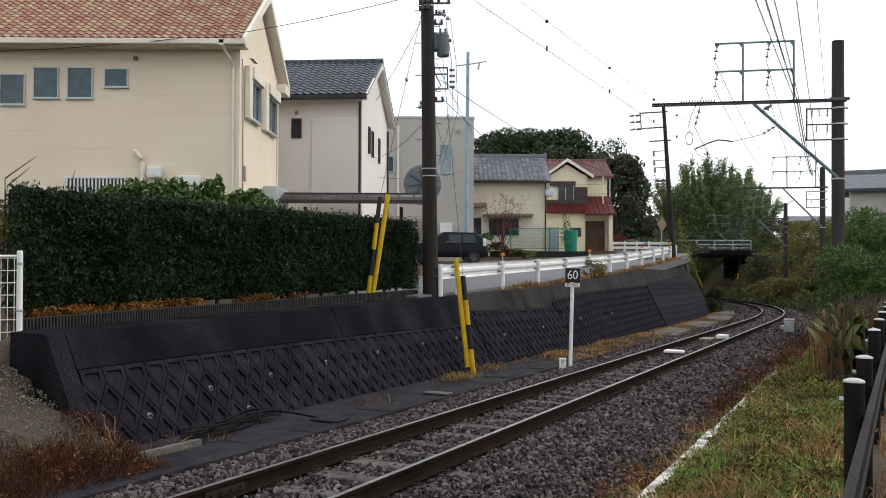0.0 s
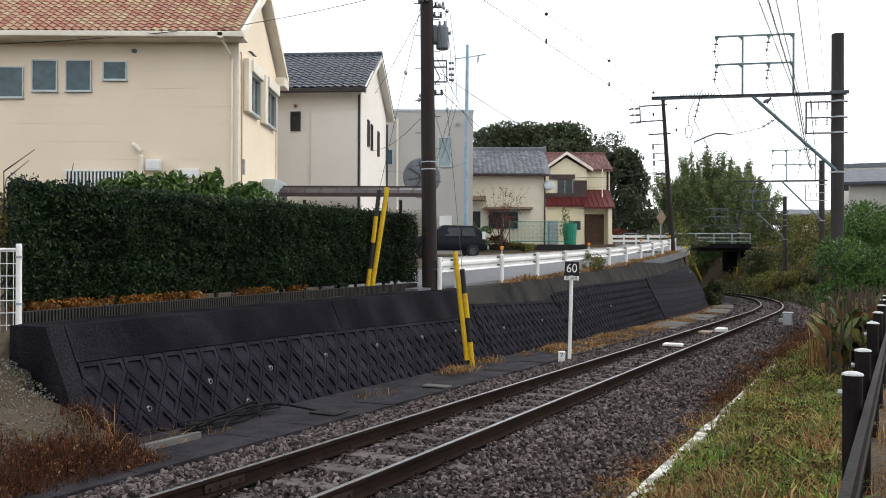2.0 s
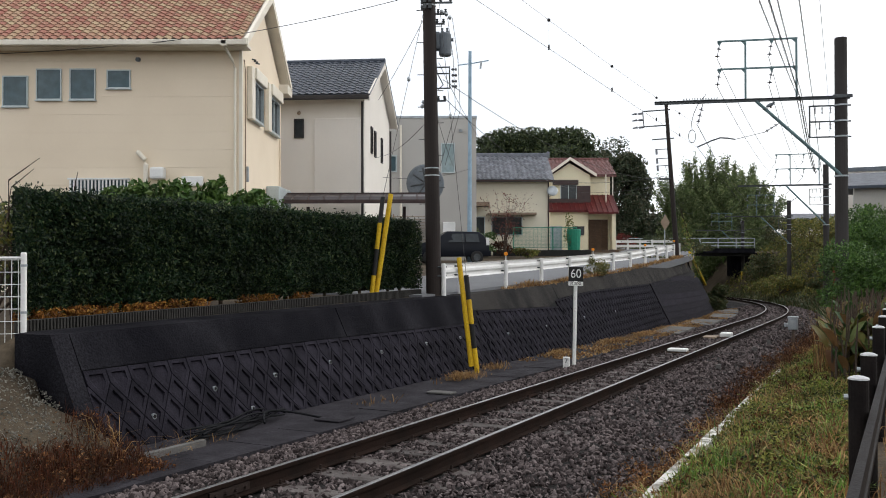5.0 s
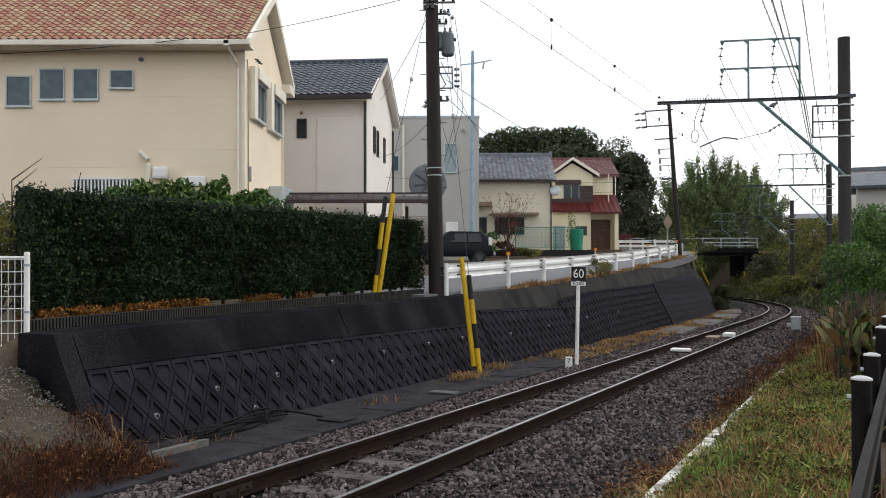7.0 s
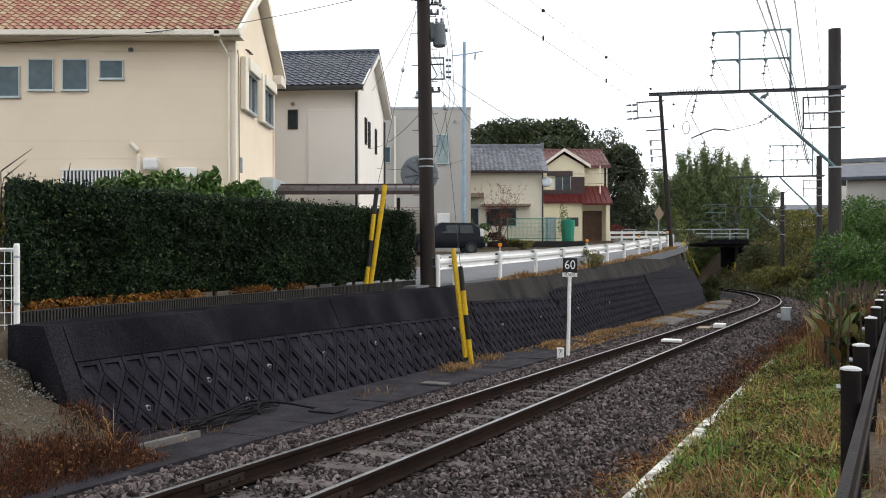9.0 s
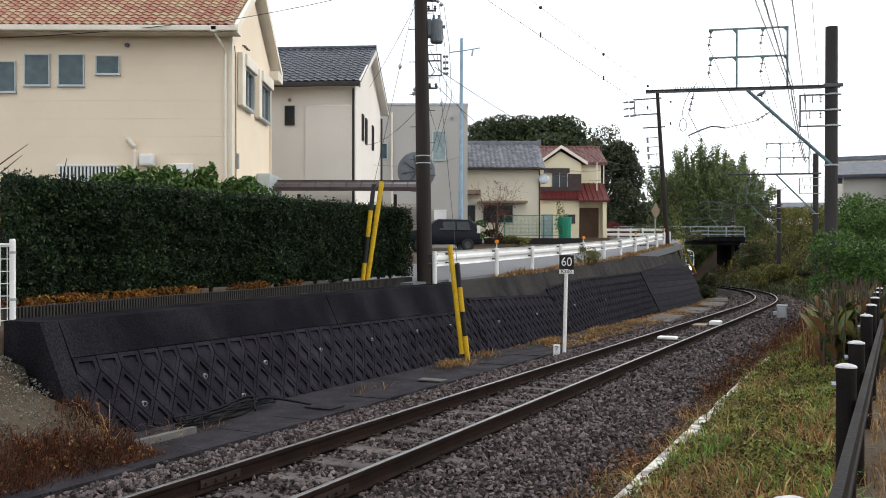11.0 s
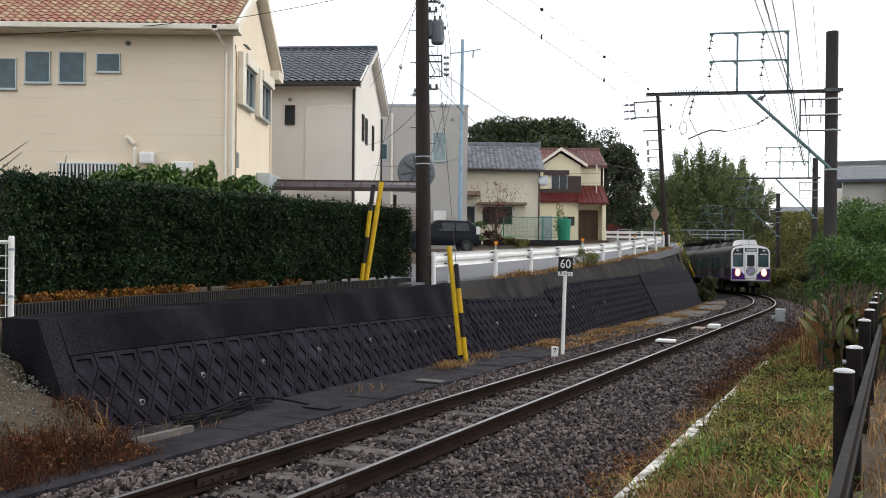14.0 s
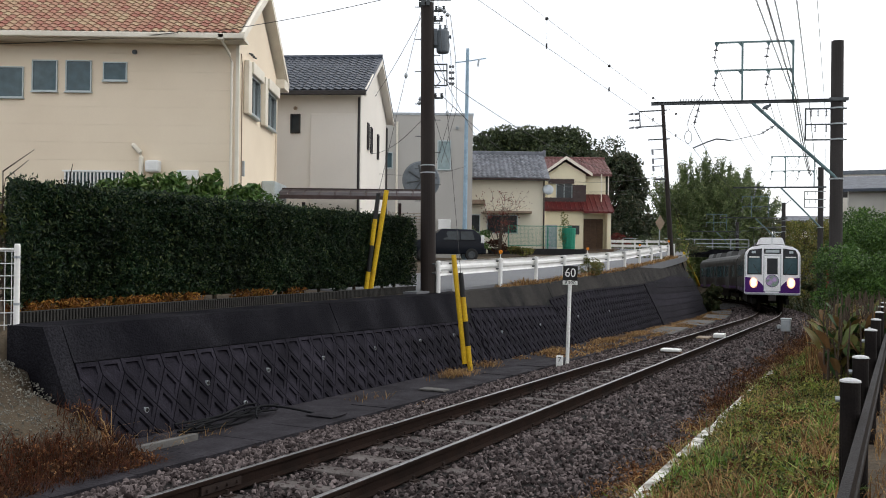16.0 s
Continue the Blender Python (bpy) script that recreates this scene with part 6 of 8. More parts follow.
# ---------------- wires of the street ----------------
PT = Vector((-0.32, 19.8, 8.1))
for p, q, sag, r in (
        (PT + Vector((0, 0, -0.15)), (-6.5, 21.3, 7.15), 0.10, 0.014), ((-6.5, 20.9, 7.12), (-14, 22.0, 7.0), 0.1, 0.018),
        (PT + Vector((0.1, 0, -0.3)), (-2.2, 28.4, 7.0), 0.1, 0.012),
        (PT + Vector((0.3, 0.1, -2.2)), (11.9, 46.1, 6.0), 0.7, 0.013), (PT + Vector((0.3, 0.1, -2.6)), (9.5, 59.5, 6.6), 0.7, 0.014),
        (PT + Vector((0, 0.1, -2.5)), (1.0, 52.0, 6.6), 0.4, 0.012), (PT + Vector((-0.1, 0.1, -3.2)), (-2.4, 29.5, 5.2), 0.2, 0.011),
        (PT + Vector((0.2, 0.1, -1.8)), (3.0, 41, 6.2), 0.5, 0.012),
        ((1.25, 41, 6.0), (-2.2, 30.5, 4.6), 0.2, 0.012),
        ((12.0, 46.0, 6.1), (8.5, 59.6, 7.0), 0.2, 0.02), ((12.0, 46.0, 5.6), (8.5, 59.6, 6.3), 0.2, 0.016), ((12.0, 46.0, 5.2), (11.9, 60.5, 6.4), 0.2, 0.014),
        ((12.0, 46.0, 6.7), (26, 92, 7.5), 0.6, 0.02), ((12.2, 46.0, 5.4), (27, 92, 6.5), 0.6, 0.02)):
    cable("street_wire", p, q, sag, r * 0.6, "thin black street wire", group="street wires")

# ---------------- the dark car in the drive ----------------
def make_car(m):
    c = thing("parked_car", "black compact car parked in the drive", "car", m)
    side = [(-1.72, 0.32), (-1.76, 0.75), (-1.55, 1.30), (-1.25, 1.50), (0.25, 1.52), (0.85, 1.08), (1.70, 0.92), (1.80, 0.6), (1.76, 0.32)]
    bm = bmesh.new()
    prism(bm, side, -0.76, 0.76)
    for v in bm.verts:
        if v.co.z > 1.2:
            v.co.y *= 0.82
        elif v.co.z < 0.5:
            v.co.y *= 0.96
    bmesh.ops.bevel(bm, geom=bm.edges[:], offset=0.06, segments=3, affect="EDGES", profile=0.6)
    smooth(part("car_body", bm, M["car_paint"], c))
    for y in (-1, 1):
        for x0, x1, t0, t1 in ((-1.28, -0.62, -1.20, -0.62), (-0.56, 0.22, -0.56, 0.0)):
            g_ = bmesh.new()
            vs = [g_.verts.new(v) for v in ((x0, y * 0.765, 1.0), (x1, y * 0.765, 1.0), (t1, y * 0.655, 1.40), (t0, y * 0.655, 1.40))]
            vs += [g_.verts.new((v.co.x, v.co.y - y * 0.02, v.co.z)) for v in vs]
            for f in ((0, 1, 2, 3), (7, 6, 5, 4), (0, 4, 5, 1), (1, 5, 6, 2), (2, 6, 7, 3), (3, 7, 4, 0)):
                g_.faces.new([vs[i] for i in f])
            bmesh.ops.recalc_face_normals(g_, faces=g_.faces[:])
            part("side_window", g_, M["glass_dark"], c)
    for x in (-1.15, 1.12):
        for y in (-0.68, 0.68):
            w = part("tyre", tubem([(x, y - 0.1, 0.3), (x, y - 0.085, 0.3), (x, y + 0.085, 0.3), (x, y + 0.1, 0.3)], [0.27, 0.3, 0.3, 0.27], 22), M["rubber"], c)
            part("rim", tubem([(x, y - 0.105, 0.3), (x, y + 0.105, 0.3)], 0.17, 16), M["dark_steel"], w)
    for y in (-0.6, 0.6):
        part("tail_light", boxm(-1.76, -1.60, y - 0.11, y + 0.11, 0.85, 1.22, bevel=0.03), M["white"], c, "clear tail light")
        part("head_light", boxm(1.60, 1.80, y - 0.13, y + 0.13, 0.70, 0.84, bevel=0.03), M["alu"], c)
    part("bumper", boxm(-1.84, -1.70, -0.74, 0.74, 0.34, 0.62, bevel=0.05), M["car_paint"], c)
    return c


make_car(pose(0.30, 40.5, 1.42, 0, 0, 188))

# ---------------- fences ----------------
wf = thing("mesh_fence", "white steel mesh fence with round posts", "fence", pose(-5.21, 10.5, 0.42))
fd = Vector((-0.96, -0.28, 0))
part("fence_post", tubem([(0, 0, 0), (0, 0, 1.36), (0, 0, 1.38)], [0.036, 0.036, 0.028], 14), M["white"], wf)
p2 = fd * 2.0
part("fence_post", tubem([p2, p2 + Vector((0, 0, 1.37))], 0.036, 14), M["white"], wf)
me_ = bmesh.new()
for i in range(26):
    q = fd * (0.06 + i * 0.075)
    tube(me_, [q + Vector((0, 0, 0.06)), q + Vector((0, 0, 1.30))], 0.0045, 5)
for i in range(9):
    z = 0.07 + i * 0.152
    tube(me_, [Vector((0, 0, z)), p2 + Vector((0, 0, z))], 0.0055, 5)
part("mesh_panel", me_, M["white"], wf)
for z, r in ((1.31, 0.016), (0.08, 0.012)):
    part("fence_rail", tubem([Vector((0, 0, z)), p2 + Vector((0, 0, z))], r, 8), M["white"], wf)
for z in (0.12, 0.62, 1.2):
    part("clamp", tubem([(0, 0, z), (0, 0, z + 0.03)], 0.042, 12), M["galv"], wf)

pf = thing("path_fence", "dark brown post-and-rail guard fence by the path", "fence")
def fence_o(s):
    return -4.30 - 0.028 * (s - 3.35)


FP = [-2.6, 0.38, 3.35, 4.84, 7.3, 9.3, 11.3, 13.3, 15.3]
for s in FP:
    z0, z1 = -0.1, lin(s, (0.4, 1.06), (3, 1.14), (5, 1.17), (7.4, 1.25), (16, 1.35))
    pst = part("fence_post", tubem([track(s, fence_o(s), z0 - 0.2), track(s, fence_o(s), z1 - 0.012)], 0.057, 20), M["post"], pf)
    part("post_cap", tubem([track(s, fence_o(s), z1 - 0.012), track(s, fence_o(s), z1 - 0.002), track(s, fence_o(s), z1 + 0.008)], [0.061, 0.057, 0.03], 20), M["post_cap"], pst)
    part("bolt", tubem([track(s, fence_o(s) + 0.055, z1 - 0.12), track(s, fence_o(s) + 0.08, z1 - 0.12)], 0.018, 8), M["galv"], pst)


def prof_beam(zc):
    return [(-4.345, zc + 0.09), (-4.35, zc + 0.03), (-4.325, zc), (-4.35, zc - 0.03), (-4.345, zc - 0.09), (-4.305, zc - 0.09), (-4.305, zc + 0.09)]


part("fence_beam", sweep(bmesh.new(), lambda s: [(o + 4.245 + fence_o(s), z) for o, z in prof_beam(0.86)], steps(-3, 16, 2)), M["post"], pf)

# ---------------- road bridge over the line, far off ----------------
br = thing("road_bridge", "dark road bridge with pale pipe railings over the line", "bridge", pose(0, 0, 0))
part("bridge_deck", boxm(14.0, 33.0, 90, 96, 2.1, 2.6), M["wall"], br)
part("bridge_girder", boxm(20.5, 33.0, 90.6, 91.2, 1.75, 2.1), M["sign_black"], br)
for X0, X1 in ((12.8, 21.5), (32.0, 36.0)):
    part("abutment", boxm(X0, X1, 92.3, 96, -4, 2.1), M["wall"], br)
rl = bmesh.new()
for z in (2.85, 3.2, 3.65):
    tube(rl, [(15.5, 90.1, z), (33.0, 90.1, z)], 0.05, 6)
part("bridge_rail", rl, M["galv"], br)
for i in range(10):
    x = 15.6 + i * 1.93
    part("rail_post", boxm(x - 0.05, x + 0.05, 90.05, 90.15, 2.6, 3.68), M["galv"], br)
wg = thing("road_guard", "white guard fence where the road bends away", "guard rail", pose(12.4, 66, 2.2))
for i in range(7):
    part("guard_post", boxm(-0.06 + i * 0.95, 0.06 + i * 0.95, -0.05, 0.05, -0.2, 0.85), M["white"], wg)
for z in (0.35, 0.7):
    part("guard_beam", boxm(-0.1, 5.8, -0.04, 0.0, z - 0.1, z + 0.1), M["white"], wg)

rs = thing("road_sign", "road sign seen from behind on a grey post", "sign", pose(16.65, 64, 2.15, 0, 0, 20))
part("sign_post", tubem([(0, 0, -0.3), (0, 0, 2.75)], 0.045, 8), M["galv"], rs)
sp_ = bmesh.new()
prism(sp_, [(0, 2.75), (0.42, 2.15), (0, 1.55), (-0.42, 2.15)], -0.07, -0.05)
part("sign_plate", sp_, M["tan_metal"], rs)
part("clamp", boxm(-0.3, 0.3, -0.05, 0.03, 2.1, 2.16), M["galv"], rs)

# far buildings on the other side
fb = thing("white_building", "pale flat-roofed block of flats behind the bushes", "building", pose(30.4, 64, 1, 0, 0, -25.4))
part("building_wall", boxm(0, 9, 0, 8, 0, 7.1), M["render_white"], fb)
part("roof_edge", boxm(-0.15, 9.1, -0.15, 8.1, 7.1, 7.4), M["mirror_back"], fb)
for x in (1.1, 1.75):
    window(fb, pose(x, 0, 5.75), 0.45, 0.55, "alu", "glass", 0, 0.08, 0.06)
lw = thing("grey_roof_house", "house with a grey tiled roof behind the bushes", "house", pose(27.6, 58, 2.1, 0, 0, -25))
part("house_wall", boxm(0.4, 7, 0, 5, -1.5, 4.5), M["render_grey"], lw)
gable_roof(lw, 0.0, 7.5, -0.6, 5.6, 4.4, 5.5, M["tile_blue"], 0.2)
fh = thing("far_house", "small far house with grey roof beyond the line", "house", pose(42, 100, 1.5))
part("house_wall", boxm(0, 6, 0, 5, -2, 3.9), M["render_white"], fh)
gable_roof(fh, -0.5, 6.5, -0.6, 5.6, 3.8, 5.4, M["tile_grey"], 0.2)
window(fh, pose(2.4, 0, 1.4), 1.6, 1.0, "alu", "glass", 1, 0.1, 0.08)
sh = thing("far_shed", "reddish far shed beyond the line", "shed", pose(42.3, 97, 1.0))
part("shed_wall", boxm(0, 3, 0, 2, -2, 1.9), M["rust"], sh)
gable_roof(sh, -0.3, 3.3, -0.3, 2.3, 1.9, 3.0, M["tile_brown"], 0.15)

# an unseen block, added behind the camera to darken what the windows reflect
part("wall_behind", boxm(-34, 20, -30, -24, -1, 9.5), M["render_grey"])
tagged(bpy.data.objects["wall_behind"], "unseen plain grey block added behind the camera", "wall", kind="structure")

# ---------------- trees ----------------
def gz(x, y):
    return ground_z(x, y)


def low_tree(name, label, x, y, lobes, mat_, n, leaf, tr, seed, z=None):
    return tree(name, label, (x, y, gz(x, y) if z is None else z), lobes, M[mat_], n, leaf, tr, seed)


low_tree("broadleaf_tree", "large rounded evergreen tree behind the houses", 9.8, 92, lobes_round(0, 0, 7.6, 8.6, 5.5, 5.6, 20, 3), "oak", 34000, 0.42, 0.5, 3)
low_tree("broadleaf_tree", "dark evergreen tree behind the yellow house", 17.6, 90, lobes_round(0, 0, 5.1, 4.4, 4, 5.6, 18, 5), "oak_dark", 22000, 0.40, 0.4, 5)
low_tree("broadleaf_tree", "dark evergreen tree behind the grey house", 4.5, 96, lobes_round(0, 0, 6.4, 5.0, 4, 5.0, 12, 8), "oak", 10000, 0.42, 0.4, 8)
low_tree("broadleaf_tree", "dark tree by the bridge", 22.0, 101, lobes_round(0, 0, 3.2, 4.2, 3.5, 3.8, 12, 9), "oak_dark", 14000, 0.40, 0.3, 9)
low_tree("bare_tree", "thin bare-topped tree behind the yellow house", 19.5, 98, lobes_round(0, 0, 11.0, 2.4, 2.0, 2.0, 12, 19), "oak_dark", 900, 0.30, 0.28, 19)


def bamboo(name, x, y, hgt, spread, n, seed, label):
    t = thing(name, label, "bamboo", pose(x, y, gz(x, y)))
    g_ = random.Random(seed)
    bm = bmesh.new()
    pts_ = []
    for i in range(n):
        a, r = g_.uniform(0, math.tau), spread * g_.random() ** 0.6
        bx, by = r * math.cos(a), r * 0.7 * math.sin(a)
        H = hgt * (1 - 0.30 * (r / spread) ** 2) * g_.uniform(0.66, 1.05)
        lx, ly = g_.gauss(bx / spread * 1.2, 0.6), g_.gauss(0, 0.6)
        cur = [Vector((bx + lx * (k / 6) ** 2.4, by + ly * (k / 6) ** 2.4, H * (k / 6) - 0.5 * (k / 6) ** 4)) for k in range(7)]
        tube(bm, cur, [0.06, 0.055, 0.05, 0.04, 0.03, 0.02, 0.01], 5)
        for _ in range(560):
            k = g_.uniform(0.05, 1.0) ** 0.8 * 6
            j = min(5, int(k))
            p = cur[j].lerp(cur[j + 1], k - j)
            w = 0.62 * (1.2 - 0.95 * k / 6)
            pts_.append((p.x + g_.gauss(0, w), p.y + g_.gauss(0, w), p.z + g_.gauss(-0.15, 0.35)))
    tagged(part("bamboo_stems", bm, M["bush"], t), kind="stuff")
    leaves("bamboo_leaves", pts_, 0.40, M["bamboo"], t, seed=seed, ratio=0.30)
    return t


bamboo("bamboo_grove", 32.8, 104, 13.9, 5.4, 130, 14, "tall feathery green bamboo grove beyond the bridge")
bamboo("bamboo_grove", 30.0, 102, 9.6, 2.2, 44, 15, "bamboo at the edge of the grove")
bamboo("bamboo_grove", 39, 108, 11.3, 3.0, 40, 16, "darker bamboo behind the gantries")

# scrub on the banks
rng = random.Random(40)
for i, (x, y, r, hh, mt) in enumerate(((28.5, 72, 2.6, 3.2, "autumn"), (32.0, 68, 2.6, 4.2, "autumn"), (34.5, 80, 3.0, 4.6, "autumn"), (31.5, 84, 2.6, 4.2, "scrub"), (37, 72, 2.6, 5.6, "autumn"), (27.5, 60, 1.6, 2.0, "scrub"),
                                        (30.3, 61.5, 2.0, 3.4, "scrub"), (36.5, 90, 3.2, 5.0, "scrub"), (26.5, 54, 1.5, 1.9, "scrub"), (31.2, 55, 2.0, 4.2, "autumn"), (24.6, 47, 1.2, 1.6, "scrub"), (27, 46, 1.7, 2.6, "scrub"), (41, 88, 3.5, 5.5, "autumn"))):
    low_tree("bank_shrub", "tangled shrub with yellowing leaves on the bank" if mt == "autumn" else "tangled green and brown shrub on the bank", x, y, lobes_round(0, 0, hh * 0.34, r, r, hh * 0.40, 9, 50 + i), mt, 3600, 0.24, 0.08, 50 + i)
for i, (s, o, r, hh) in enumerate(((57, 3.5, 0.7, 2.6), (60, 3.6, 0.8, 3.0), (63.5, 3.7, 0.9, 3.6), (62, 5.0, 1.9, 2.3), (67, 5.5, 2.4, 2.8), (73, 6.0, 2.8, 3.2), (60, 3.9, 1.0, 1.2), (65, 3.8, 1.1, 1.4))):
    p = track(s, o)
    z = gz(p.x, p.y)
    low_tree("slope_shrub", "dark green creeper and shrub on the slope by the wall", p.x, p.y, lobes_round(0, 0, hh * 0.10, r, r, hh * 0.28, 8, 80 + i), "scrub", 3000, 0.15, 0.06, 80 + i)
for i, (s, o, r, hh) in enumerate(((52, 3.3, 0.55, 1.0), (56, 3.1, 0.65, 1.9), (60, 3.3, 0.7, 1.5))):
    p = track(s, o)
    low_tree("slope_shrub", "dark green shrub hanging down the slope by the line", p.x, p.y, lobes_round(0, 0, hh * 0.5, r, r, hh * 0.52, 9, 180 + i), "scrub", 2600, 0.15, 0.05, 180 + i)
# bush below the pole and plants on the wall
low_tree("round_bush", "dense bright green bush beside the gantry pole", 10.6, 21.2, lobes_round(0, 0, 1.2, 1.45, 1.3, 1.35, 14, 30), "bush", 15000, 0.085, 0.06, 30)
low_tree("round_bush", "dense green bush beside the path", 13.6, 26.8, lobes_round(0, 0, 2.0, 1.7, 1.5, 1.9, 14, 31), "bush", 17000, 0.10, 0.07, 31)
low_tree("round_bush", "dense bright green bush behind the gantry pole", 15.6, 30.0, lobes_round(0, 0, 2.2, 1.8, 1.3, 1.9, 14, 36), "laurel", 13000, 0.12, 0.07, 36)
low_tree("round_bush", "green bush behind the path", 16.6, 29.0, lobes_round(0, 0, 1.8, 2.2, 1.6, 2.1, 12, 34), "bush", 9000, 0.12, 0.07, 34)
p = track(27.6, 4.72)
low_tree("wall_bush", "small bush growing on the wall's top", p.x, p.y, lobes_round(0, 0, 0.25, 0.62, 0.5, 0.42, 8, 32), "autumn", 1300, 0.075, 0.02, 32, wall_top(27.6))
for i, (x, y, z, r, hh, mt, n, lf) in enumerate(((-7.6, 20.4, 1.2, 0.8, 2.45, "laurel", 1900, 0.20), (-6.6, 20.2, 1.2, 0.8, 2.6, "laurel", 2100, 0.20), (-5.6, 20.2, 1.2, 0.8, 2.5, "laurel", 2100, 0.20), (-4.75, 20.6, 1.2, 0.6, 2.2, "laurel", 1700, 0.19), (-4.2, 20.9, 1.2, 0.5, 2.1, "bush", 1800, 0.09))):
    low_tree("laurel_shrub", "bright glossy green shrub behind the hedge", x, y, lobes_round(0, 0, hh * 0.6, r, 0.6, hh * 0.42, 8, 60 + i), mt, n, lf, 0.04, 60 + i, z)
for i, (x, y, r, hh, mt, n) in enumerate(((2.1, 47.5, 1.2, 1.5, "bush", 2500), (3.2, 48.2, 0.9, 0.9, "russet", 900), (4.6, 46.8, 0.9, 0.55, "autumn", 1300), (1.0, 48.5, 1.1, 2.2, "scrub", 2200), (14.2, 66.5, 1.0, 1.3, "red_leaf", 1500), (16.5, 67, 1.2, 1.2, "oak", 1500), (7.6, 51.2, 0.5, 2.6, "autumn", 260))):
    low_tree("garden_bush", "small garden bush in front of the houses", x, y, lobes_round(0, 0, hh * 0.5, r, r, hh * 0.55, 7, 90 + i), mt, n, 0.14, 0.03, 90 + i, road_z(y))


def bare(name, label, base, hgt, spread, seed, stems=9, r=0.02, buds=None, twist=0.12):
    t = thing(name, label, "tree", Matrix.Translation(base))
    g_ = random.Random(seed)
    bm = bmesh.new()
    tips = []
    for i in range(stems):
        p = Vector((g_.uniform(-0.15, 0.15), g_.uniform(-0.1, 0.1), 0))
        d_ = Vector((g_.gauss(0, 0.28), g_.gauss(0, 0.2), 1))
        pts_ = [p]
        for k in range(5):
            d_ = (d_ + Vector((g_.gauss(0, twist), g_.gauss(0, twist * 0.8), 0))).normalized()
            pts_.append(pts_[-1] + d_ * hgt / 5)
            if k > 0:
                e = pts_[-1] + Vector((g_.gauss(0, spread * 0.25), g_.gauss(0, 0.15), hgt * 0.13))
                tube(bm, [pts_[-1], e], [r * 0.4, r * 0.15], 4)
                tips += [e, pts_[-1]]
        tube(bm, pts_, [r * (1 - 0.15 * k) for k in range(6)], 5)
    part("branch", bm, M["bark"], t)
    if buds:
        g2 = random.Random(seed)
        leaves("last_leaves", [tuple(v + Vector((g2.gauss(0, .12), g2.gauss(0, .12), g2.gauss(0, .12)))) for v in tips for _ in range(5)], 0.11, M[buds], t, seed=seed)
    return t


bare("bare_shrub", "leafless shrub with a few red leaves in the garden", (3.4, 47.0, 1.75), 3.1, 1.6, 4, 12, 0.025, "red_leaf")
ga = bare("bare_branches", "gnarled leafless pruned branches behind the fence", (-6.55, 12.0, 0.75), 2.3, 1.0, 6, 9, 0.026, None, 0.30)
low_tree("fence_shrub", "shrub with yellow leaves behind the white fence", -6.08, 11.9, lobes_round(0, 0, 1.25, 0.5, 0.4, 0.75, 6, 70), "autumn", 500, 0.09, 0.02, 70, 0.7)
low_tree("fence_shrub", "dark green shrub behind the white fence", -7.0, 13.7, lobes_round(0, 0, 1.05, 0.75, 0.5, 0.95, 8, 71), "oak", 5200, 0.07, 0.03, 71, 0.75)
low_tree("fence_shrub", "dark green shrub behind the white fence", -8.2, 15.2, lobes_round(0, 0, 1.05, 0.9, 0.6, 1.05, 8, 72), "oak", 5200, 0.07, 0.03, 72, 0.8)
# creeper hanging on the stay wire by the far pole
vn = thing("hanging_creeper", "yellow-green creeper climbing a wire by the pole", "creeper", pose(13.6, 47.5, 1.4))
part("creeper_stem", tubem([(-0.35, 0, 3.0), (0.1, 0, 1.5), (0.7, 0, -0.6)], 0.02, 5), M["bark"], vn)
rng = random.Random(77)
leaves("creeper_leaves", [(-0.30 + 1.0 * k + rng.gauss(0, 0.13), rng.gauss(0, 0.1), 2.5 - 3.2 * k + rng.gauss(0, 0.15)) for k in (rng.random() for _ in range(420))], 0.13, M["grass"], vn, seed=9)
sy = stay("stay_guard", (18.0, 58.5, -0.2), (15.2, 52.5, 2.0), ["y", "y", "y"], 0.09)
vr = part("vine_pole", tubem([(18.6, 40.2, -0.6), (18.55, 40.2, 2.4)], 0.16, 10), M["vine_red"])
tagged(vr, "post wrapped in dark red creeper", "post")

# ---------------- grasses, weeds, dry leaves ----------------
def scatter(n, s0, s1, o0, o1, seed, dens=None, cell=1.3):
    g_ = random.Random(seed)
    out = []
    while len(out) < n:
        s, o = s0 + (s1 - s0) * g_.random() ** 1.5, g_.uniform(o0, o1)
        if dens and g_.random() > dens(s, o):
            continue
        p = track(s, o)
        p.z = gz(p.x, p.y)
        out.append(p[:])
    return out


def patch(s, o, k=0.9, off=0.0):
    return noise.noise((s * k, o * k * 1.4, off))


def tufts(name, centres, n, height, mat_, seed, width, lean, label, spread=0.05):
    """Grass in tufts: each tuft has its own height, and leans its own way."""
    g_ = random.Random(seed)
    roots, tall = [], []
    for x, y, z in centres:
        h_ = g_.uniform(*height)
        w_ = spread * g_.uniform(0.5, 1.6)
        for _ in range(int(n * g_.uniform(0.5, 1.5))):
            roots.append((x + g_.gauss(0, w_), y + g_.gauss(0, w_), z - 0.02))
            tall.append(h_ * g_.uniform(0.35, 1.1))
    return blades(name, roots, tall, mat_, seed, width, lean, label)


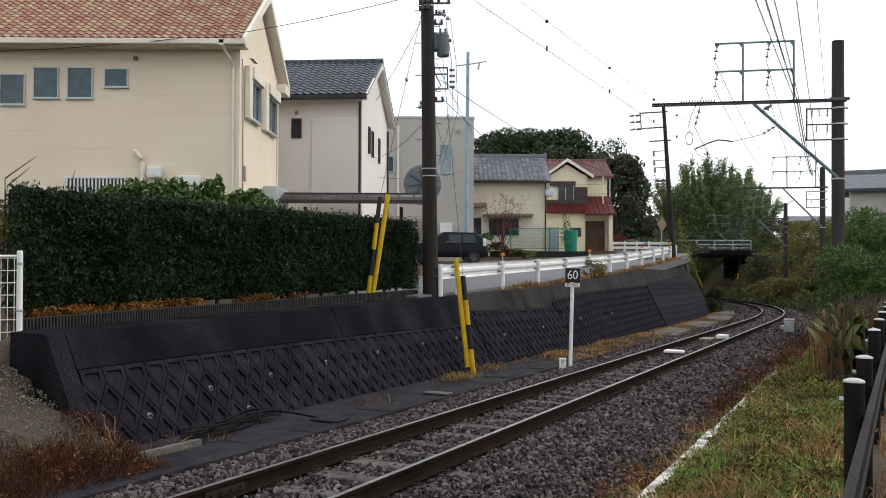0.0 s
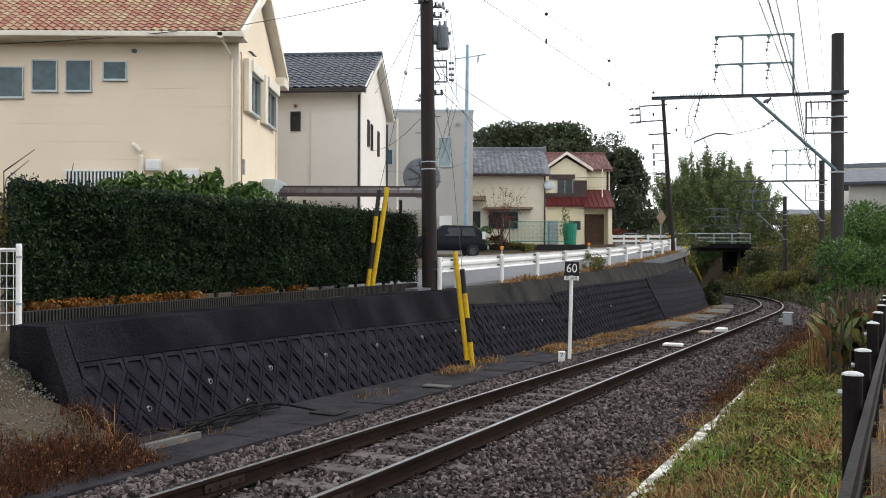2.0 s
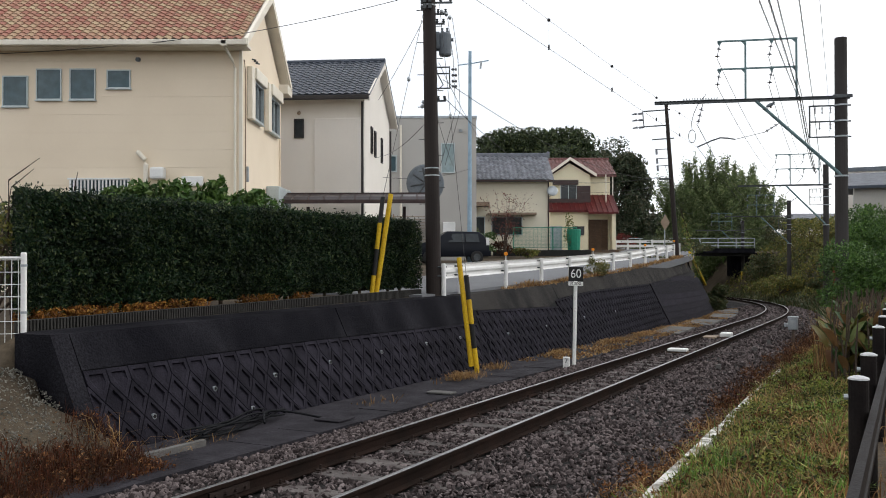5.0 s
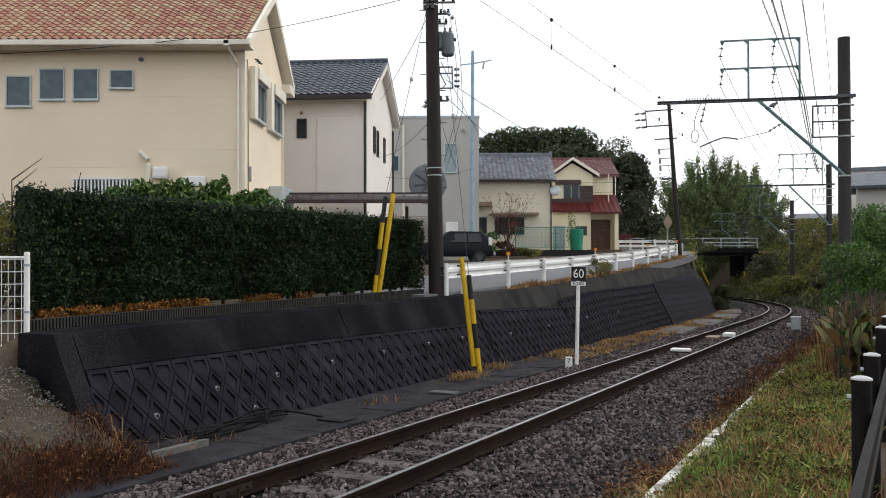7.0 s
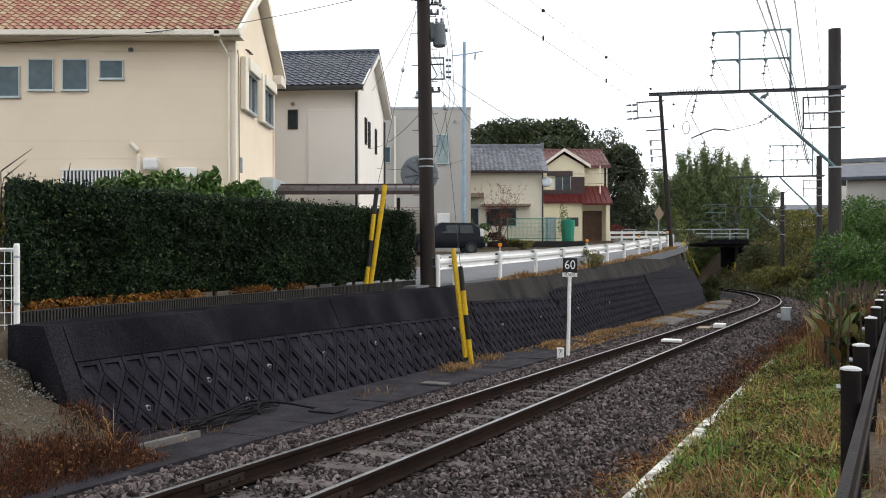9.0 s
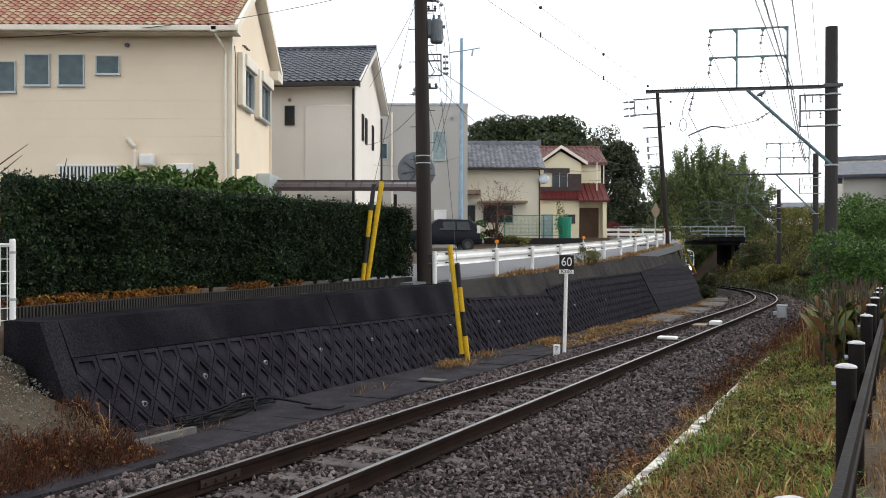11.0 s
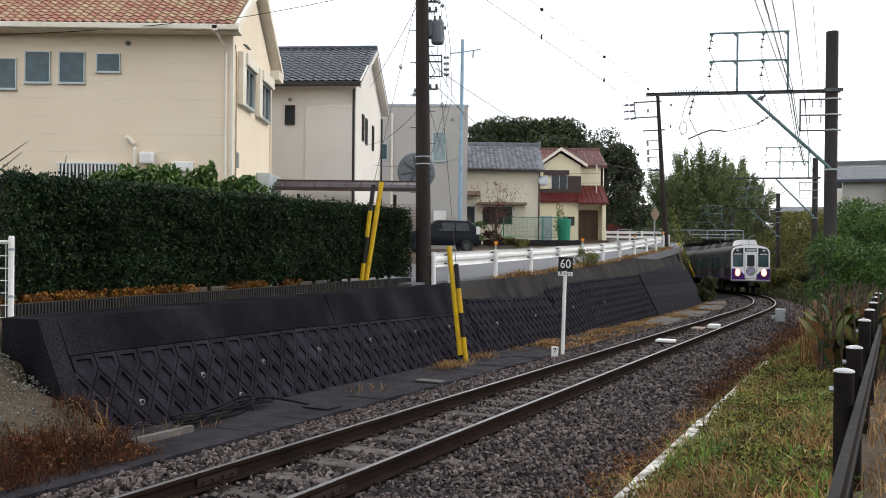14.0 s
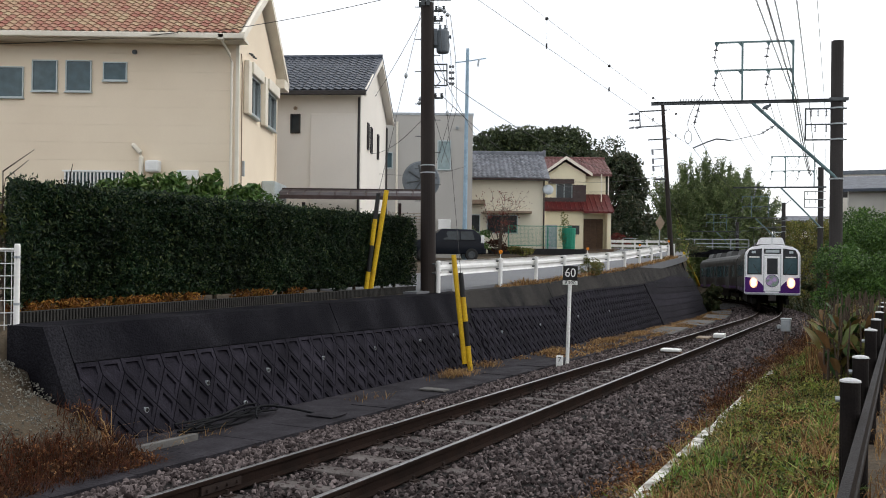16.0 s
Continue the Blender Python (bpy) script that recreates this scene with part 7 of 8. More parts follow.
def low_leaves(name, n, s0, s1, o0, o1, dens, top, size, mat_, seed, label, category="weeds", ratio=0.5):
    """Small leaves in mounds over the ground."""
    g_ = random.Random(seed)
    out = []
    while len(out) < n:
        s, o = s0 + (s1 - s0) * g_.random() ** 1.4, g_.uniform(o0, o1)
        if g_.random() > dens(s, o):
            continue
        q = track(s, o)
        mound = max(0.05, 0.45 + 0.8 * patch(s, o, 1.7, 31) + 0.5 * patch(s, o, 4.5, 33))
        out.append((q.x, q.y, gz(q.x, q.y) + top * mound * g_.random() ** 0.6))
    return tagged(leaves(name, out, size, mat_, seed=seed, ratio=ratio), label, category, kind="stuff")


M["lush"] = leaf_material("lush_grass", ((0.030, 0.065, 0.008), (0.085, 0.185, 0.018), (0.17, 0.30, 0.040), (0.32, 0.37, 0.10)), 0.3, 0.55)
M["weed"] = leaf_material("verge_weed", ((0.014, 0.020, 0.007), (0.060, 0.076, 0.016), (0.150, 0.175, 0.034), (0.29, 0.30, 0.075), (0.14, 0.080, 0.030)), 0.25, 0.6)
M["dead_leaf"] = leaf_material("dead_leaf", ((0.026, 0.012, 0.007), (0.085, 0.036, 0.016), (0.18, 0.080, 0.032), (0.040, 0.020, 0.012), (0.32, 0.18, 0.085)), 0.15, 0.85)
rng = random.Random(100)
r1 = scatter(620, 1.0, 20, -4.25, -2.68, 101, lambda s, o: 0.06 + 0.94 * (patch(s, o, 0.8) > 0.05))
tufts("green_grass", r1, 26, (0.10, 0.30), M["lush"], 3, 0.0072, 1.25, "tufts of green grass on the verge")
r1 = scatter(900, 1.0, 20, -4.25, -2.62, 111, lambda s, o: 0.25 + 0.75 * (patch(s, o, 0.8, 40) > 0.0))
tufts("mixed_grass", r1, 20, (0.08, 0.24), M["grass"], 33, 0.0066, 1.3, "yellowing tangled grass on the verge")
r2 = scatter(900, 1.0, 22, -4.3, -2.64, 102, lambda s, o: 1.0 if patch(s, o, 0.8, 5) > 0.0 else 0.16)
tufts("dry_verge_grass", r2, 22, (0.10, 0.36), M["dry"], 4, 0.0056, 1.35, "straw-coloured dry grass on the verge", 0.07)
low_leaves("verge_undergrowth", 46000, 1.0, 22, -4.3, -2.62, lambda s, o: 0.35 + 0.65 * soft((s - 5 + 6 * patch(s, o, 0.7, 12)) / 5), 0.26, 0.050, M["weed"], 35, "dense low green weeds on the verge")
low_leaves("dead_undergrowth", 16000, 1.0, 24, -4.3, -2.6, lambda s, o: 1.0 if patch(s, o, 0.9, 17) > 0.05 else 0.1, 0.22, 0.046, M["dead_leaf"], 36, "withered brown weeds on the verge")
# dying weeds between the ballast and the kerb
low_leaves("russet_trackside_weeds", 26000, 3, 30, -2.62, -1.35, lambda s, o: soft((-o - 2.2 + 0.05 * s + 0.5 * patch(s, o, 0.9, 3)) / 0.5), 0.20, 0.042, M["dead_leaf"], 37, "brown dying weeds along the ballast")
low_leaves("kerb_weeds", 3600, 1, 16, -2.55, -2.1, lambda s, o: 1.0 if patch(s, o, 0.9, 50) > 0.12 else 0.03, 0.12, 0.030, M["lush"], 38, "small green weeds along the ballast's edge")
r3 = scatter(330, 2, 26, -2.6, -1.7, 103, lambda s, o: soft((-o - 2.0 + 0.04 * s + 0.4 * patch(s, o, 0.9, 3)) / 0.5))
tufts("dry_trackside_stalks", r3, 16, (0.07, 0.24), M["dry"], 5, 0.0054, 1.4, "dry stalks along the ballast")
r4 = scatter(9000, 12, 40, -4.0, -1.7, 104, lambda s, o: 1 if patch(s, o, 0.7, 8) > -0.2 else 0.3)
blades("russet_far_weeds", r4, [rng.uniform(0.06, 0.26) for _ in r4], M["russet"], 6, 0.008, 1.2, "russet dying weeds along the ballast")
r5 = scatter(9000, 2.0, 14, -7.5, -4.45, 105)
blades("dry_path_grass", r5, [rng.uniform(0.05, 0.2) for _ in r5], M["dry"], 7, 0.005, 1.2, "flattened dry grass beside the path")
# weeds at the near end of the wall
r6 = scatter(24000, -1.5, 4.6, 2.35, 4.2, 106, lambda s, o: soft((3.75 - o + 0.5 * patch(s, o, 1.2)) / 1.2))
blades("russet_weeds", r6, [rng.uniform(0.03, 0.24) for _ in r6], M["russet"], 8, 0.0038, 1.5, "thick reddish-brown dead weeds below the wall")
low_leaves("russet_weed_leaves", 9000, -1.5, 4.6, 2.3, 4.0, lambda s, o: soft((3.75 - o + 0.5 * patch(s, o, 1.2)) / 1.2), 0.26, 0.040, M["dead_leaf"], 39, "reddish-brown dead leaves among the weeds below the wall")
r7 = scatter(220, 4.3, 6.3, 2.9, 3.4, 107)
blades("dry_weeds", r7, [rng.uniform(0.10, 0.38) for _ in r7], M["dry"], 9, 0.0045, 1.7, "long straw-coloured weed stalks by the cables")
# tufts along the gutter and the far foot of the wall
tf_r = []
g_ = random.Random(55)
for s, o, w, n in ((13.4, 3.15, 0.35, 500), (15.4, 3.35, 0.3, 260), (19.6, 3.3, 0.4, 350), (9.7, 2.9, 0.3, 30), (24, 3.1, 0.7, 700), (28, 3.0, 1.0, 900), (32, 2.9, 1.2, 900), (38, 3.2, 1.8, 1300), (46, 3.2, 2.5, 1300), (8.9, 1.4, 0.2, 24)):
    for _ in range(n):
        q = track(s + g_.gauss(0, w), o + g_.gauss(0, 0.14))
        tf_r.append((q.x, q.y, -FALL * q.y - 0.29))
blades("dry_tufts", tf_r, [g_.uniform(0.04, 0.19) for _ in tf_r], M["dry"], 10, 0.006, 1.8, "dry yellow tufts in the gutter's joints")
lt = []
for _ in range(7000):
    s = g_.uniform(17, 56)
    q = track(s, 2.1 + 1.35 * g_.random())
    if noise.noise((s * 0.5, q.x, 3)) > -0.1:
        lt.append((q.x, q.y, -FALL * q.y - 0.275 + 0.05 * g_.random()))
tagged(leaves("leaf_litter", lt, 0.085, M["dry"], seed=31), "brown leaf litter along the gutter", "leaf litter", kind="stuff")
# orange ferns under the hedge, dry grass under the guard rail
fr_r, gd_r = [], []
for _ in range(2600):
    s = g_.uniform(4.98, 11.2)
    if noise.noise((s * 1.3, 4, 2)) < -0.2 or noise.noise((s * 4.2, 8, 2)) < -0.12:
        continue
    q = track(s, g_.uniform(5.25, 5.6))
    fr_r.append((q.x, q.y, 0.92))
tagged(leaves("orange_ferns", [(x, y, z - 0.01 + 0.15 * g_.random() ** 1.6) for x, y, z in fr_r for _ in (0, 1)], 0.085, M["fern"], seed=11, ratio=0.3), "orange dead ferns under the hedge", "ferns", kind="stuff")
for _ in range(5200):
    s = g_.uniform(19, 46)
    q = track(s, lin(s, (15, 4.55), (42, 4.95)) + g_.gauss(0, 0.10))
    gd_r.append((q.x, q.y, wall_top(s) - 0.01))
blades("dry_road_grass", gd_r, [g_.uniform(0.05, 0.26) * (0.5 + 0.8 * max(0, noise.noise((p[1] * 0.5, 1, 1)) + 0.3)) for p in gd_r], M["dry"], 12, 0.010, 1.1, "dry grass along the wall's top")
# bank grass, far
bk = []
for _ in range(16000):
    s, o = g_.uniform(34, 90), -2.3 - 9 * g_.random() ** 1.2
    q = track(s, o)
    bk.append((q.x, q.y, gz(q.x, q.y)))
blades("bank_grass", bk, [g_.uniform(0.15, 0.6) for _ in bk], M["scrub"], 13, 0.035, 0.9, "rough green and brown growth on the bank")

r9 = scatter(700, 5, 18, -2.74, -2.48, 109, lambda s, o: soft((s - 5) / 9) * (1 if patch(s, o, 1.5, 4) > -0.1 else 0.2))
blades("kerb_grass", r9, [rng.uniform(0.12, 0.30) for _ in r9], M["grass"], 15, 0.006, 1.2, "grass leaning over the kerb")
g_ = random.Random(61)
# growth that covers the bank across the bend
bp2 = []
for _ in range(42000):
    s, o = g_.uniform(26, 95), -3.4 - 13 * g_.random()
    q = track(s, o)
    hh = max(0.0, 0.5 + noise.noise((q.x * 0.35, q.y * 0.35, 3)) + 0.5 * noise.noise((q.x * 0.9, q.y * 0.9, 6))) * soft((-o - 3.2) / 2.5)
    bp2.append((q.x, q.y, gz(q.x, q.y) + 1.4 * hh * g_.random() ** 0.5))
tagged(leaves("bank_growth", bp2, 0.23, M["autumn"], seed=22), "yellowing climbers and shrubs covering the bank", "shrubs", kind="stuff")
bp3 = []
for _ in range(16000):
    s, o = g_.uniform(44, 100), 4.6 + 8 * g_.random()
    q = track(s, o)
    hh = max(0.0, 0.45 + noise.noise((q.x * 0.35, q.y * 0.35, 13)))
    if by_track(q.x, q.y)[1] < 9.5 and s < 52:
        hh *= 0.25
    bp3.append((q.x, q.y, gz(q.x, q.y) + 0.45 * hh * g_.random() ** 0.5))
tagged(leaves("slope_growth", [p for p in bp3 if not (p[0] < 15.5 and p[1] > 47)], 0.2, M["scrub"], seed=23), "dark green growth on the slope by the bridge", "shrubs", kind="stuff")
# woods far behind the bridge
fw = []
for _ in range(52000):
    x = g_.uniform(4, 66)
    y = 122 + g_.uniform(-4, 10)
    top = 7.5 + 2.6 * noise.noise((x * 0.16, 0, 4)) + 1.6 * noise.noise((x * 0.5, 1, 4)) - 3.2 * soft((x - 38) / 14)
    fw.append((x, y, -3 + (top + 3) * g_.random() ** 0.7))
tagged(leaves("far_woods", fw, 0.75, M["oak_dark"], seed=24), "dark woods in the distance", "woods", kind="stuff")
# pale gravel on the slope by the white fence
gr_p, gr_s = [], []
for _ in range(15000):
    s, o = g_.uniform(0.5, 4.4), g_.uniform(3.3, 7.2)
    q = track(s, o)
    r = g_.uniform(0.006, 0.017)
    gr_p.append((q.x, q.y, gz(q.x, q.y) + r * 0.3))
    gr_s.append(r)
tagged(stones("gravel", gr_p, gr_s, M["gravel"], "pale gravel on the slope at the wall's end", 12), "", "gravel")

# broad-leaved canna plants by the fence
def canna(x, y, hgt, seed, n=22):
    t = thing("canna_plant", "tall broad-leaved plant with browning leaves", "plant", pose(x, y, gz(x, y)), "broad-leaved plants")
    g_ = random.Random(seed)
    st_ = bmesh.new()
    lf = bmesh.new()
    for i in range(n):
        a = g_.uniform(0, math.tau)
        h0 = hgt * g_.uniform(0.15, 0.7)
        base = Vector((g_.gauss(0, 0.14), g_.gauss(0, 0.14), h0))
        d_ = Vector((math.cos(a) * 0.55, math.sin(a) * 0.55, g_.uniform(0.5, 1.5))).normalized()
        sd = d_.cross(Vector((0, 0, 1))).normalized()
        ln, wd = hgt * g_.uniform(0.34, 0.56), hgt * g_.uniform(0.040, 0.075)
        rows_ = []
        for k in range(6):
            u = k / 5
            p_ = base + d_ * ln * u + Vector((0, 0, -0.35 * ln * u * u))
            w_ = wd * math.sin(math.pi * min(0.98, 0.12 + u * 0.88)) ** 0.8
            rows_.append([lf.verts.new(p_ - sd * w_ + Vector((0, 0, 0.25 * w_))), lf.verts.new(p_), lf.verts.new(p_ + sd * w_ + Vector((0, 0, 0.25 * w_)))])
        for r_, q_ in zip(rows_, rows_[1:]):
            for k in range(2):
                lf.faces.new((r_[k], r_[k + 1], q_[k + 1], q_[k]))
        if i % 3 == 0:
            tube(st_, [(base.x, base.y, 0), base, base + Vector((g_.gauss(0, .05), 0, hgt * 0.45))], [0.02, 0.016, 0.008], 6)
    tube(st_, [(0, 0, 0), (0.03, 0, hgt)], [0.022, 0.01], 6)
    part("stem", st_, M["bark"], t)
    part("foliage", lf, M["canna"], t)
    return t


rng = random.Random(200)
for i in range(60):
    s, o = rng.uniform(12.0, 21), rng.uniform(-4.6, -3.7)
    if o > -3.95 and s < 15:
        continue
    q = track(s, o)
    canna(q.x, q.y, rng.uniform(0.8, 1.35), 300 + i)
for i in range(22):
    s, o = rng.uniform(17, 24), rng.uniform(-5.2, -3.8)
    q = track(s, o)
    canna(q.x, q.y, rng.uniform(0.9, 1.4), 400 + i, 18)
r8 = scatter(1300, 14, 24, -4.7, -3.4, 108)
blades("dry_flower_stalks", r8, [rng.uniform(0.4, 1.35) for _ in r8], M["dry"], 14, 0.006, 0.5, "tall brown dried flower stalks among the broad leaves")


# ---------------- the train ----------------
M["train_white"] = material("train_white", (0.86, 0.86, 0.88), (0.80, 0.80, 0.82), 0.35, 1.5, 30, 0.03)
# stainless steel made dark: the shade of bank and trees is in the colour
M["train_steel_shaded"] = material("train_steel_shaded", (0.055, 0.053, 0.050), (0.038, 0.036, 0.034), 0.5, 1.5, 30, 0.08, metal=0.2)
M["train_roof"] = material("train_roof", (0.10, 0.10, 0.10), (0.07, 0.07, 0.07), 0.6, 1.5, 30, 0.1)
M["train_dark"] = material("train_dark", (0.022, 0.024, 0.028), (0.035, 0.036, 0.04), 0.35, 2, 30, 0.02)
M["purple"] = material("purple_paint", (0.07, 0.012, 0.15), (0.055, 0.010, 0.12), 0.35, 2, 30, 0.02)
M["emblem"] = material("emblem", (0.20, 0.30, 0.22), (0.45, 0.30, 0.55), 0.5, 5, 12, 0.0, mix=(0.42, 0.58))
M["headlamp"] = glow("headlamp", (1.0, 0.58, 0.26), 3.0)
M["halo_ring"] = glow("halo_ring", (1.0, 0.30, 0.09), 0.85)
M["under"] = material("underframe", (0.02, 0.019, 0.018), (0.035, 0.03, 0.028), 0.8, 3, 40, 0.2)
CAR_L, CAR_W = 17.6, 2.744


def train_car(lead):
    """A car with its front end at y = 0, its length along +y, rails at z = 0."""
    c = thing("train_car", "white-fronted electric train car with lit headlamps" if lead else "stainless steel electric train car", "train car")
    hw = CAR_W / 2
    sec = [(-hw, 1.02), (-hw, 3.05), (-hw + 0.05, 3.25), (-hw + 0.24, 3.44), (-0.7, 3.58), (0, 3.62), (0.7, 3.58), (hw - 0.24, 3.44), (hw - 0.05, 3.25), (hw, 3.05), (hw, 1.02)]
    bm = bmesh.new()
    prism(bm, sec, 0.16 if lead else 0.02, CAR_L)
    part("car_body", bm, M["train_steel_shaded"], c)
    rf_ = [(-hw + 0.2, 3.42), (-0.7, 3.595), (0, 3.635), (0.7, 3.595), (hw - 0.2, 3.42)]
    bm = bmesh.new()
    prism(bm, rf_, 0.3, CAR_L - 0.05)
    part("car_roof", bm, M["train_roof"], c)
    # windows and doors on both sides
    for sd in (-1, 1):
        for i in range(3):
            y = 3.0 + i * 5.6
            d = part("side_door", boxm(sd * hw - 0.012, sd * hw + 0.012, y, y + 1.3, 1.12, 2.98), M["train_roof"], c)
            for k in (0.12, 0.72):
                part("door_pane", boxm(sd * hw - 0.018, sd * hw + 0.018, y + k, y + k + 0.46, 1.95, 2.75), M["glass"], d)
        for y in (0.9, 4.75, 6.2, 7.3, 10.35, 11.8, 12.9, 15.8):
            part("side_window", boxm(sd * hw - 0.010, sd * hw + 0.010, y, y + 0.95, 1.92, 2.78), M["glass"], c)
        part("side_band", boxm(sd * hw - 0.006, sd * hw + 0.006, 0.3, CAR_L - 0.02, 1.10, 1.26), M["purple"], c)
        cr = bmesh.new()
        for k in range(9):
            z = 1.33 + k * 0.055
            box(cr, sd * hw - 0.008, sd * hw + 0.008, 0.3, CAR_L - 0.05, z, z + 0.02)
        part("corrugation", cr, M["train_steel_shaded"], c)
    # roof units
    for y in ((1.0, 6.0, 11.0, 15.0) if lead else (1.0, 6.0, 11.0, 15.0)):
        bm = bmesh.new()
        prism(bm, [(-0.72, 3.50), (-0.56, 3.96), (-0.48, 4.0), (0.48, 4.0), (0.56, 3.96), (0.72, 3.50)], y, y + 2.3)
        part("roof_unit", bm, M["train_white" if lead and y < 2 else "train_roof"], c)
    # underframe and bogies
    und = bmesh.new()
    box(und, -1.1, 1.1, 4.6, 13.0, 0.42, 1.02)
    box(und, -1.2, 1.2, 0.2, CAR_L - 0.2, 0.9, 1.02)
    part("underframe", und, M["under"], c)
    for y in (2.9, CAR_L - 2.9):
        bg_ = bmesh.new()
        for x in (-0.85, 0.85):
            box(bg_, x - 0.09, x + 0.09, y - 1.5, y + 1.5, 0.42, 0.70)
        box(bg_, -0.9, 0.9, y - 0.25, y + 0.25, 0.45, 0.85)
        bo = part("bogie", bg_, M["under"], c)
        for yy in (y - 1.0, y + 1.0):
            for x in (-0.5665, 0.5665):
                part("wheel", tubem([(x - 0.06, yy, 0.43), (x + 0.06, yy, 0.43)], 0.425, 20), M["clip"], bo)
    if not lead:
        return c
    # the white front, in layers
    def outline(k=1.0, z0=1.0, dz=0.0):
        w = hw * k
        return [(-w, z0), (w, z0), (w, 3.00 + dz), (w - 0.05, 3.18 + dz), (w - 0.16, 3.34 + dz), (w - 0.36, 3.46 + dz), (0.5, 3.57 + dz), (0, 3.60 + dz), (-0.5, 3.57 + dz), (-w + 0.36, 3.46 + dz), (-w + 0.16, 3.34 + dz), (-w + 0.05, 3.18 + dz), (-w, 3.00 + dz)]
    bm = bmesh.new()
    prism(bm, outline(), 0.0, 0.2)
    bmesh.ops.bevel(bm, geom=[e for e in bm.edges if all(v.co.y < 0.01 for v in e.verts)], offset=0.05, segments=2, affect="EDGES")
    fr = part("front", bm, M["train_white"], c, "white painted cab front")
    for sg in (-1, 1):
        x0, x1 = sorted((sg * 0.52, sg * 1.24))
        bm = bmesh.new()
        prism(bm, [(x0, 2.00), (x1, 2.00), (x1, 3.05 if sg > 0 else 3.38), (x1 - (0.12 if sg > 0 else 0), 3.30 if sg > 0 else 3.38), (x0 + (0.12 if sg < 0 else 0), 3.38 if sg > 0 else 3.30), (x0, 3.38 if sg > 0 else 3.05)], -0.012, 0.02)
        mask = part("window_mask", bm, M["train_dark"], fr)
        part("windscreen", boxm(x0 + 0.06, x1 - 0.06, -0.020, -0.013, 2.06, 2.86, bevel=0.002), M["glass"], fr)
        part("marker_lamp", boxm(sg * 0.92 - 0.10, sg * 0.92 + 0.10, -0.030, -0.013, 3.12, 3.24), M["alu"], fr)
        part("plate_bars", boxm(sg * 0.90 - 0.26, sg * 0.90 + 0.26, -0.030, -0.021, 2.89, 2.95), M["sign_white"], fr)
        # a glowing orange ring, added in place of the halo round the headlamp
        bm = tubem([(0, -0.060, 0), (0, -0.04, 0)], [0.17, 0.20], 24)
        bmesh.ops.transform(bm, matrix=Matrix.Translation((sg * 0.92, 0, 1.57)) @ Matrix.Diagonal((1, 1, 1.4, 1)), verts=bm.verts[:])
        part("halo_ring", bm, M["halo_ring"], fr, "orange glowing ring standing in for the headlamp's halo")
        for z in (1.48, 1.66):
            part("headlamp", tubem([(sg * 0.92, -0.085, z), (sg * 0.92, -0.058, z)], [0.10, 0.125], 20), M["headlamp"], fr, "lit warm white headlamp")
        # purple swoosh in the lower corner
        ol = [(sg * 1.34, 1.06)] + [(sg * (1.34 - 1.0 * math.sin(a)), 1.06 + 0.80 * math.cos(a)) for a in [i * math.pi / 16 for i in range(9)]]
        if sg > 0:
            ol = ol[::-1]
        bm = bmesh.new()
        prism(bm, ol, -0.006, 0.03)
        part("purple_swoosh", bm, M["purple"], fr, "purple painted sweep")
        part("handrail", tubem([(sg * 1.33, -0.03, 1.9), (sg * 1.33, -0.05, 2.0), (sg * 1.33, -0.05, 2.9), (sg * 1.33, -0.03, 3.0)], 0.014, 6), M["alu"], fr)
        part("wiper", tubem([(sg * 0.62, -0.03, 2.02), (sg * 0.95, -0.035, 2.55)], 0.012, 5), M["under"], fr)
    dr_ = bmesh.new()
    box(dr_, -0.40, 0.40, -0.02, 0.02, 1.15, 2.98, bevel=0.015)
    door_ = part("cab_door", dr_, M["train_white"], fr)
    part("door_gap", boxm(-0.43, 0.43, -0.006, 0.02, 1.12, 3.01), M["galv"], fr)
    part("door_glass", boxm(-0.26, 0.26, -0.032, -0.015, 2.02, 2.86, bevel=0.005), M["train_dark"], door_)
    part("destination_frame", boxm(-0.42, 0.42, -0.02, 0.02, 3.10, 3.36, bevel=0.02), M["train_dark"], fr)
    part("destination_bars", boxm(-0.34, 0.34, -0.03, -0.0205, 3.16, 3.30), M["alu"], fr)
    em = part("round_emblem", tubem([(0, -0.06, 1.68), (0, -0.02, 1.68)], [0.30, 0.31], 28), M["emblem"], fr, "round emblem board in green and purple")
    part("emblem_rim", tubem([(0, -0.05, 1.68), (0, -0.018, 1.68)], [0.325, 0.33], 28), M["purple"], fr)
    sk = bmesh.new()
    box(sk, -1.34, 1.34, 0.0, 0.2, 0.94, 1.03, bevel=0.02)
    part("skirt", sk, M["galv"], fr)
    cp_ = bmesh.new()
    box(cp_, -0.18, 0.18, -0.35, 0.3, 0.62, 0.95, bevel=0.04)
    part("coupler", cp_, M["under"], c)
    pg = bmesh.new()
    for x in (-0.55, 0.55):
        tube(pg, [(x, 8.2, 3.62), (x, 9.6, 4.3), (x * 1.1, 8.4, 4.95)], 0.03, 6)
    tube(pg, [(-0.9, 8.4, 4.95), (0.9, 8.4, 4.95)], 0.035, 6)
    part("pantograph", pg, M["dark_steel"], c)
    aw = bmesh.new()
    tube(aw, [(0.02, 0.85, 3.58), (0.02, 0.75, 4.1), (0.15, 0.75, 4.25), (0.5, 0.75, 4.28)], 0.02, 6)
    part("aerial", aw, M["alu"], c)
    return c


lead_car, trailing_car = train_car(True), train_car(False)


def train_front(t):
    """Distance of the train's front along the line."""
    return lin(t, (0.0, 197.0), (11.3, 88.3), (12.5, 77.3), (13.1, 71.8), (13.7, 66.2), (14.3, 60.4), (15.0, 54.3), (15.5, 49.8), (16.0, 45.2))


